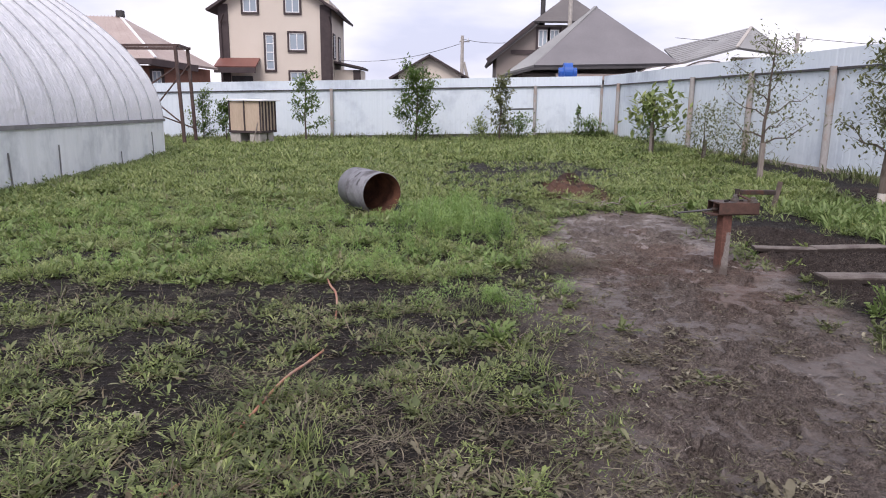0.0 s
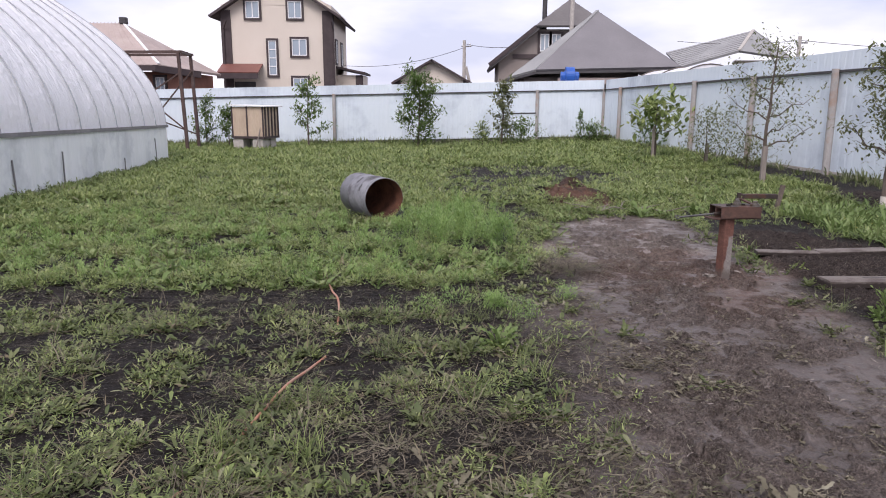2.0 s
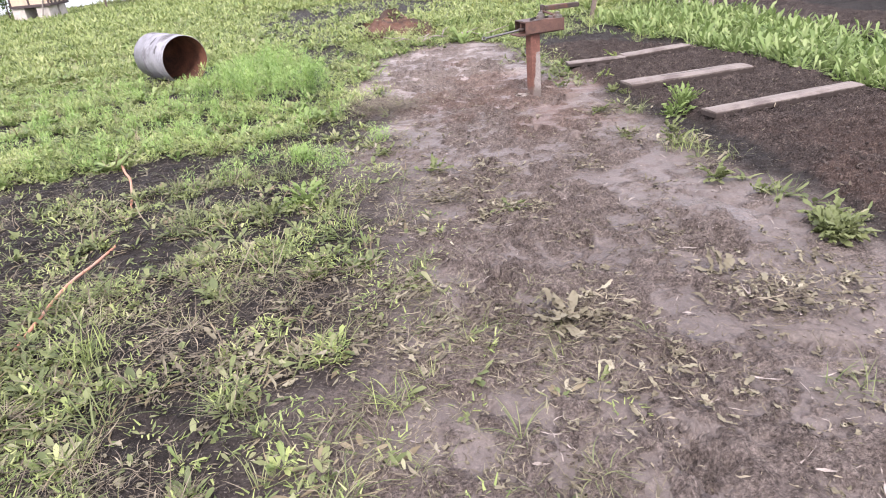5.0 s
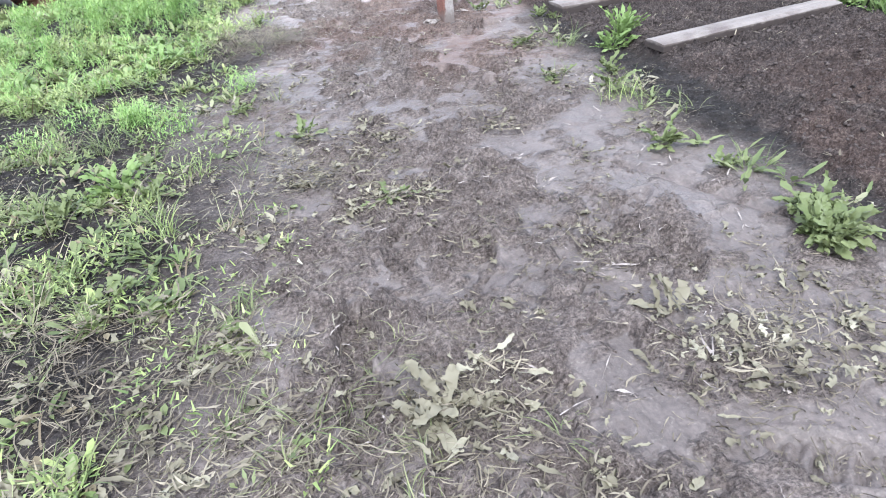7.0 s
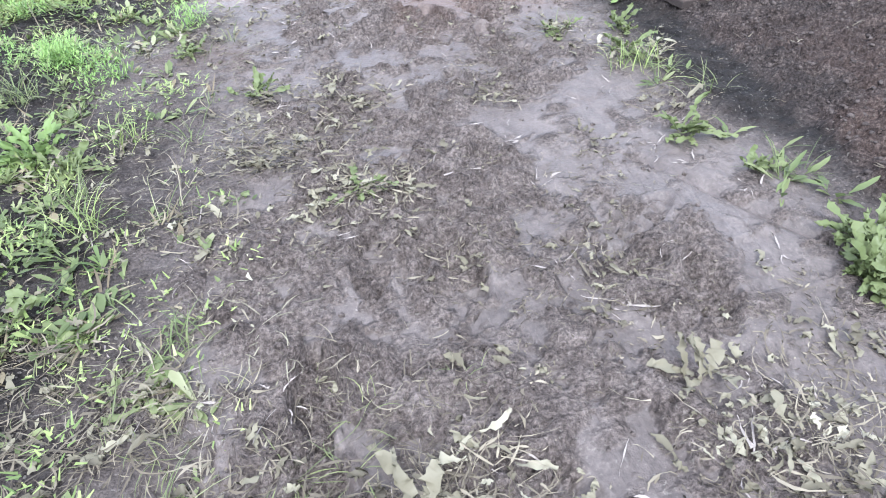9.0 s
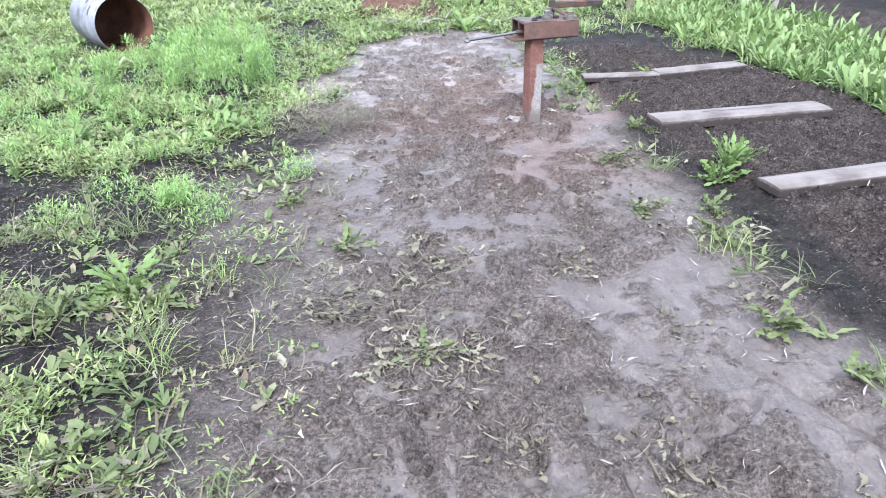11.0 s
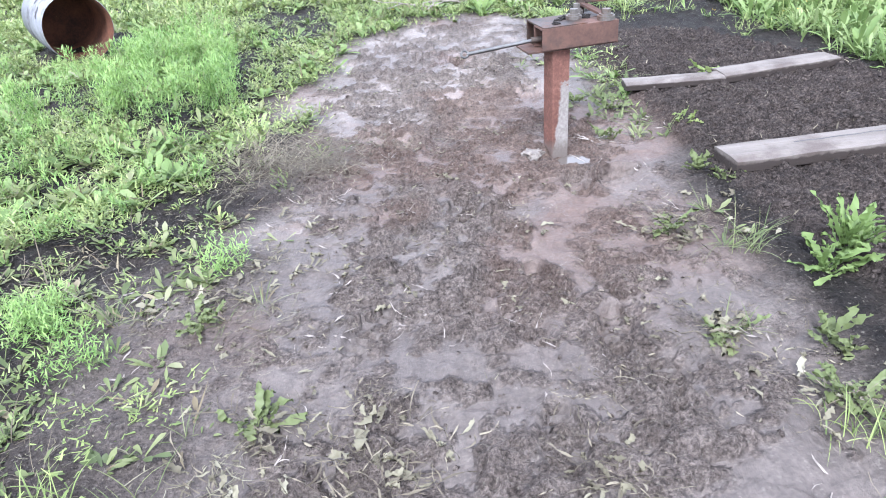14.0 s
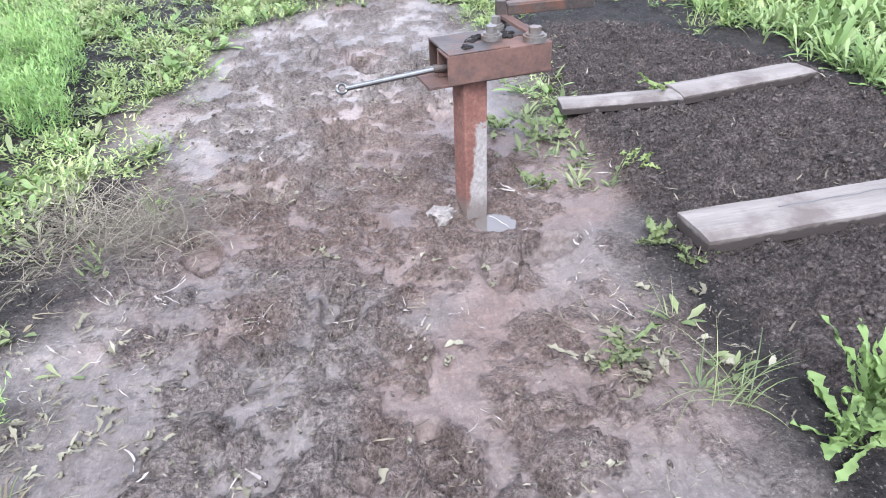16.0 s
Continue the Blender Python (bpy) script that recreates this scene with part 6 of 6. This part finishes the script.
carpet("dandelion_flowers", "small yellow flowers scattered over the weeds", PETAL, [
    leaves_at(g, flow, 7, 0.004, (0.012, 0.02), (0.006, 0.01), (0.9, 1.4), (-0.3, 0.0), 1, LEAF, 0.0)], "flowers")


specks = np.concatenate([scatter(g, 2200, -7, 5, 5.5, 20, thick), scatter(g, 1100, -3, 2.8, 1.0, 6.0, lambda x, y: 0.6 * (1 - bed_mask(x, y)))])
specks[:, 2] += g.uniform(0.01, 0.12, len(specks)) * step(5, 6, specks[:, 1])
carpet("pale_seed_bits", "pale seed heads and dry flecks on weeds and mud", WILTED, [
    leaves_at(g, specks, 1, 0.02, (0.012, 0.03), (0.008, 0.018), (0.4, 1.5), (0.0, 0.5), 1, LEAF, 0.0)], "seeds")


def dead_branch(x, y, pieces, seed, label):
    r = random.Random(seed)
    t = thing("dead_branch", label, "branch", pose(x, y, gz(x, y)), "dead branches by the mound")
    for k in range(pieces):
        bm = bmesh.new()
        p = Vector((r.gauss(0, 0.14), r.gauss(0, 0.12), 0))
        p.z = gz(x + p.x, y + p.y) - gz(x, y) + r.uniform(0.01, 0.05)
        an = r.uniform(0, 6.28)
        for m in range(4):
            q = p + Vector((math.cos(an) * 0.1, math.sin(an) * 0.1, r.uniform(-0.02, 0.035)))
            rod(bm, p, q, 0.010 - 0.0018 * m, 0.0085 - 0.0018 * m, 6, False)
            p, an = q, an + r.gauss(0, 0.5)
        part("twig", bm, OLD_WOOD, t)


dead_branch(2.35, 9.75, 6, 1, "grey dead twigs by the heap of red soil")
dead_branch(2.75, 9.5, 5, 2, "grey dead twigs beside the dug soil")
dead_branch(2.05, 9.5, 4, 3, "small dead twigs on trodden soil")


# single plants beside the path, leaf by leaf
def weed_plant(x, y, n, length, width, lean, mat, label, seed, profile=DANDY, name="weed_plant", category="plant"):
    r = np.random.default_rng(seed)
    t = thing(name, label, category, pose(x, y, gz(x, y) - 0.004), "single weeds by the path")
    n = int(n * 1.9)
    for i in range(n):
        a = r.uniform(0, 2 * math.pi)
        k = r.uniform(0.45, 1.0)
        root = np.array([[r.normal(0, 0.018), r.normal(0, 0.018), 0.0]])
        v, q = blades(root, np.array([a]), np.array([length[1] * k]), np.array([r.uniform(*width) * (0.5 + 0.4 * k)]), np.array([r.uniform(lean[0] * 0.7, lean[1])]), np.array([r.uniform(0.0, 1.1)]), 14, profile, r.uniform(0.1, 0.6), r.normal(0, 0.5))
        v += r.normal(0, 0.0042, v.shape) * np.clip(np.linspace(0, 3, len(v)), 0, 1)[:, None]
        v[:, 2] = np.maximum(v[:, 2], 0.002 + 0.02 * r.random())
        ob = mesh_np("leaf", v, q, mat, None, True)
        ob.parent = t


GREEN_L, DULL_L = "bright green dandelion rosette beside the muddy path", "dull wilting dandelion rosette in the mud"
for i, (x, y, n, l, w, le, mat, lab) in enumerate((
        (2.76, 2.61, 40, (0.06, 0.17), (0.022, 0.046), (0.4, 1.4), LEAF_DULL, GREEN_L),
        (2.83, 2.75, 16, (0.06, 0.14), (0.02, 0.04), (0.5, 1.4), LEAF_DULL, GREEN_L),
        (2.71, 3.43, 10, (0.08, 0.16), (0.03, 0.05), (0.7, 1.45), LEAF_DULL, DULL_L),
        (2.77, 3.14, 5, (0.06, 0.12), (0.02, 0.035), (0.7, 1.3), LEAF_DULL, DULL_L),
        (2.16, 2.48, 4, (0.09, 0.15), (0.03, 0.05), (0.3, 1.2), WILTED, "few pale upright leaves in trodden mud"),
        (3.19, 4.71, 19, (0.12, 0.22), (0.018, 0.036), (0.1, 0.8), LEAF_BRIGHT, GREEN_L),
        (3.09, 4.63, 13, (0.08, 0.18), (0.02, 0.036), (0.3, 1.2), LEAF_BRIGHT, GREEN_L),
        (2.9, 4.28, 8, (0.07, 0.14), (0.02, 0.036), (0.6, 1.4), LEAF_DULL, GREEN_L),
        (2.82, 4.1, 9, (0.08, 0.15), (0.02, 0.036), (0.5, 1.4), LEAF_DULL, GREEN_L),
        (2.65, 4.38, 6, (0.07, 0.14), (0.02, 0.035), (0.9, 1.5), LEAF_DULL, DULL_L),
        (0.55, 3.98, 14, (0.08, 0.19), (0.024, 0.05), (0.5, 1.45), LEAF_BRIGHT, GREEN_L),
        (0.36, 3.82, 12, (0.07, 0.18), (0.022, 0.048), (0.6, 1.5), LEAF_DULL, GREEN_L),
        (0.67, 3.87, 11, (0.07, 0.16), (0.02, 0.042), (0.5, 1.45), LEAF_DULL, GREEN_L),
        (0.59, 3.14, 6, (0.09, 0.17), (0.02, 0.04), (0.4, 1.3), LEAF_DULL, GREEN_L),
        (0.15, 3.0, 8, (0.06, 0.13), (0.02, 0.038), (0.7, 1.5), LEAF_DULL, GREEN_L),
        (1.31, 4.23, 7, (0.06, 0.14), (0.022, 0.038), (0.4, 1.5), LEAF_DULL, DULL_L),
        (1.58, 3.44, 7, (0.05, 0.11), (0.02, 0.035), (0.9, 1.5), LEAF_DULL, DULL_L),
        (0.94, 2.82, 8, (0.06, 0.13), (0.02, 0.035), (1.0, 1.5), LEAF_DULL, DULL_L),
        (1.46, 2.34, 9, (0.08, 0.16), (0.03, 0.05), (0.9, 1.5), WILTED, DULL_L),
        (2.9, 6.34, 8, (0.07, 0.14), (0.025, 0.04), (0.6, 1.4), LEAF_DULL, DULL_L),
        (2.74, 5.96, 6, (0.06, 0.12), (0.02, 0.036), (0.5, 1.4), LEAF_DULL, DULL_L),
        (2.75, 6.51, 7, (0.06, 0.12), (0.025, 0.04), (0.8, 1.4), LEAF_DULL, DULL_L),
        (3.02, 5.48, 7, (0.06, 0.12), (0.02, 0.036), (0.6, 1.4), LEAF_DULL, GREEN_L),
        (3.07, 5.34, 6, (0.05, 0.10), (0.018, 0.034), (0.7, 1.4), LEAF_DULL, DULL_L),
        (2.72, 5.01, 8, (0.06, 0.12), (0.018, 0.034), (0.7, 1.4), LEAF_DULL, DULL_L),
        (3.55, 6.62, 6, (0.08, 0.16), (0.03, 0.045), (1.0, 1.4), LEAF_LUSH, "small weed growing over a board"),
        (2.6, 9.1, 12, (0.14, 0.28), (0.04, 0.07), (0.3, 1.2), LEAF_BRIGHT, GREEN_L),
        (3.3, 9.2, 12, (0.12, 0.24), (0.04, 0.06), (0.3, 1.2), LEAF_BRIGHT, GREEN_L),
        (2.95, 7.6, 8, (0.08, 0.16), (0.025, 0.045), (0.6, 1.3), LEAF_DULL, DULL_L),
        (3.15, 5.98, 4, (0.05, 0.10), (0.015, 0.028), (0.3, 1.0), LEAF_LUSH, "small seedling in the dug bed"),
        (1.06, 4.72, 8, (0.06, 0.12), (0.02, 0.035), (0.8, 1.4), LEAF_DULL, DULL_L))):
    weed_plant(x, y, n, l, w, le, mat, lab, 300 + i)
for i, (x, y, n, h) in enumerate(((2.83, 3.91, 45, 0.17), (2.9, 4.8, 30, 0.22), (2.69, 4.37, 15, 0.12), (0.75, 3.51, 37, 0.20), (1.02, 2.96, 37, 0.12), (0.45, 4.48, 34, 0.19), (-0.28, 2.65, 60, 0.24), (-0.07, 3.93, 45, 0.20), (0.11, 4.96, 37, 0.17), (0.85, 4.01, 30, 0.17), (0.41, 4.51, 30, 0.17), (0.72, 3.67, 37, 0.19), (-0.64, 2.69, 45, 0.20), (0.57, 3.07, 30, 0.17), (0.23, 3.95, 37, 0.17), (2.75, 3.97, 22, 0.14),
                                   (1.06, 3.97, 19, 0.14), (0.25, 2.2, 37, 0.17), (0.8, 2.05, 30, 0.14), (2.93, 3.65, 18, 0.15), (1.7, 9.2, 45, 0.24), (1.35, 8.7, 45, 0.22), (2.11, 1.72, 30, 0.13), (2.73, 1.85, 30, 0.15))):
    r = np.random.default_rng(400 + i)
    p = np.stack([r.normal(0, 0.035, n), r.normal(0, 0.035, n), np.zeros(n)], 1)
    v, q = blades(p, r.uniform(0, 6.28, n), r.uniform(0.5, 1.1, n) * h, r.uniform(0.002, 0.0045, n), r.uniform(0.1, 1.1, n), r.uniform(0.4, 1.7, n), 5, GRASS, 0.0)
    ob = mesh_np("grass_tuft", v, q, LEAF_DULL if i % 3 else LEAF_LUSH, None, True)
    ob.matrix_basis = pose(x, y, gz(x, y) - 0.004)
    tagged(ob, "tuft of arching green grass in the mud", "grass tuft", "grass tufts by the path")


# ---------- young fruit trees and shrubs ----------
def tree(x, y, height, spread, trunk_r, leaf_n, leaf_size, mat, label, seed, name="fruit_tree", bare=0.35, limbs=9, lime=0.0, sweep=0.5):
    r = random.Random(seed)
    t = thing(name, label, "tree", pose(x, y, gz(x, y) - 0.05))
    trunk, tips = bmesh.new(), []
    pts = [Vector((0, 0, 0))]
    n = 7
    for i in range(1, n + 1):
        pts.append(Vector((pts[-1].x + r.gauss(0, 0.025) * height * 0.3, pts[-1].y + r.gauss(0, 0.025) * height * 0.3, height * 0.93 * i / n)))
    for i in range(n):
        rod(trunk, pts[i], pts[i + 1], trunk_r * (1 - 0.82 * i / n), trunk_r * (1 - 0.82 * (i + 1) / n), 8, i in (0, n - 1))
        if (i + 1) / n > bare:
            tips.append((pts[i].lerp(pts[i + 1], 0.5), 1.0))
            tips.append((pts[i + 1], 1.0))
    part("trunk", trunk, BARK, t)
    if lime:
        lw = bmesh.new()
        rod(lw, (0, 0, -0.02), pts[1].lerp(pts[0], 0) * 1.0 if lime > 1 else Vector((pts[1].x, pts[1].y, pts[1].z)) * lime, trunk_r * 1.08, trunk_r * 0.98, 12)
        part("limewash", lw, LIME_WASH, t, "whitewashed lower trunk")
    for k in range(limbs):
        f = bare + (0.95 - bare) * (k + r.random()) / limbs
        i = min(n - 1, int(f * n))
        a = pts[i].lerp(pts[i + 1], f * n - i)
        an = k * 2.4 + r.uniform(-0.5, 0.5)
        reach = spread * (1.05 - 0.62 * (f - bare) / (1 - bare)) * r.uniform(0.6, 1.1)
        bm = bmesh.new()
        last, rad = a, trunk_r * 0.42 * (1 - 0.6 * f)
        for s in range(1, 5):
            q = a + Vector((math.cos(an) * reach * s / 4, math.sin(an) * reach * s / 4, reach * sweep * (s / 4) ** 1.3 + r.gauss(0, 0.02) * height))
            rod(bm, last, q, rad * (1.05 - 0.22 * (s - 1)), rad * (1.05 - 0.22 * s), 6, False)
            if s >= 2:
                tips += [(last.lerp(q, 0.5), 0.8), (q, 1.0)]
                tw = q + Vector((r.gauss(0, 0.16), r.gauss(0, 0.16), r.uniform(0.02, 0.22))) * spread * 0.8
                rod(bm, q, tw, rad * 0.35, rad * 0.12, 5, False)
                tips += [(q.lerp(tw, 0.6), 1.0), (tw, 0.9)]
            last = q
        part("limb", bm, BARK, t)
    rr = np.random.default_rng(seed)
    centers = np.array([list(p) for p, _ in tips])
    pick = rr.integers(0, len(centers), leaf_n)
    p = centers[pick] + rr.normal(0, 1, (leaf_n, 3)) * spread * 0.12
    v, q = blades(p, rr.uniform(0, 6.28, leaf_n), rr.uniform(0.7, 1.3, leaf_n) * leaf_size, rr.uniform(0.35, 0.55, leaf_n) * leaf_size, rr.uniform(0.5, 2.4, leaf_n), rr.uniform(0.1, 0.8, leaf_n), 2, LEAF, 0.0)
    c = mesh_np("crown", v, q, mat, None, True)
    c.parent = t
    return t


tree(5.45, 19.5, 1.75, 1.1, 0.045, 430, 0.25, LEAF_LUSH, "young leafy fruit tree with large drooping leaves", 1, bare=0.42, limbs=9, sweep=0.25)
tree(5.9, 16.8, 1.35, 0.8, 0.022, 1100, 0.08, LEAF_OLIVE, "thin sparse shrub beside the fence", 2, "shrub", 0.1, 12, sweep=0.6)
tree(5.75, 13.0, 2.75, 0.85, 0.045, 1500, 0.075, LEAF_OLIVE, "tall thin fruit tree with sparse leaves", 3, bare=0.25, limbs=15, sweep=0.55)
tree(5.9, 9.5, 2.15, 0.68, 0.055, 2400, 0.075, LEAF_OLIVE, "leafy young fruit tree with whitewashed trunk", 4, bare=0.34, limbs=13, lime=1.0, sweep=0.5)
tree(-9.95, 27.4, 2.1, 0.6, 0.03, 1100, 0.13, LEAF_TREE, "dark bushy young tree behind the crate", 5, bare=0.1, limbs=12, sweep=0.7)
tree(-9.15, 27.6, 1.8, 0.55, 0.03, 1100, 0.13, LEAF_TREE, "dark young tree close beside the crate", 6, bare=0.15, limbs=11, sweep=0.7)
tree(-5.95, 27.5, 2.85, 0.9, 0.04, 1100, 0.15, LEAF_TREE, "slender fruit tree with open side branches", 7, bare=0.2, limbs=9, sweep=0.35)
tree(-1.63, 27.5, 3.0, 0.95, 0.05, 3400, 0.15, LEAF_TREE, "dense dark green upright fruit tree", 8, bare=0.08, limbs=18, sweep=0.75)
tree(1.65, 27.5, 2.7, 0.6, 0.04, 1500, 0.14, LEAF_OLIVE, "slim fruit tree with pale olive leaves", 9, bare=0.12, limbs=14, sweep=0.8)
tree(0.9, 27.3, 0.95, 0.6, 0.025, 520, 0.13, LEAF_LUSH, "low round green bush by the fence", 10, "bush", 0.05, 9, sweep=0.6)
tree(2.4, 27.6, 1.05, 0.75, 0.025, 800, 0.12, LEAF_TREE, "low spreading bush by the fence", 11, "bush", 0.05, 12, sweep=0.6)
tree(5.2, 28.4, 0.75, 0.8, 0.02, 700, 0.13, LEAF_TREE, "low tangled bush in the fence corner", 12, "bush", 0.05, 12, sweep=0.5)
tree(4.85, 28.6, 1.4, 0.2, 0.015, 110, 0.14, LEAF_TREE, "single thin shoot before the fence", 13, "shrub", 0.55, 4, sweep=0.8)
tree(6.35, 23.5, 0.9, 0.6, 0.02, 420, 0.12, LEAF_TREE, "low bush under the side fence", 14, "bush", 0.05, 9, sweep=0.6)
tree(6.6, 16.0, 0.7, 0.6, 0.02, 500, 0.08, LEAF_OLIVE, "low shrub with thin twigs by the fence", 15, "shrub", 0.05, 10, sweep=0.7)


def stake(x, y, h, w, label, lean=(0.0, 0.0), mat=None):
    ob = part("stake", bar((0, 0, -0.1), (lean[0], lean[1], h), w, w), mat or OLD_WOOD)
    ob.matrix_basis = pose(x, y, gz(x, y))
    tagged(ob, label, "stake", "garden stakes")


stake(5.62, 12.75, 0.72, 0.075, "grey wooden stake beside a young tree")
stake(5.3, 19.1, 0.9, 0.06, "grey wooden stake beside a young tree")
stake(4.52, 9.62, 0.36, 0.05, "short dark leaning stake in the weeds", (0.08, 0.0), BARK)
stake(6.1, 9.3, 0.6, 0.05, "thin stake tied beside the whitewashed trunk", (0.14, 0.05))
stake(6.1, 17.2, 0.55, 0.07, "short grey wooden stake in the weeds")
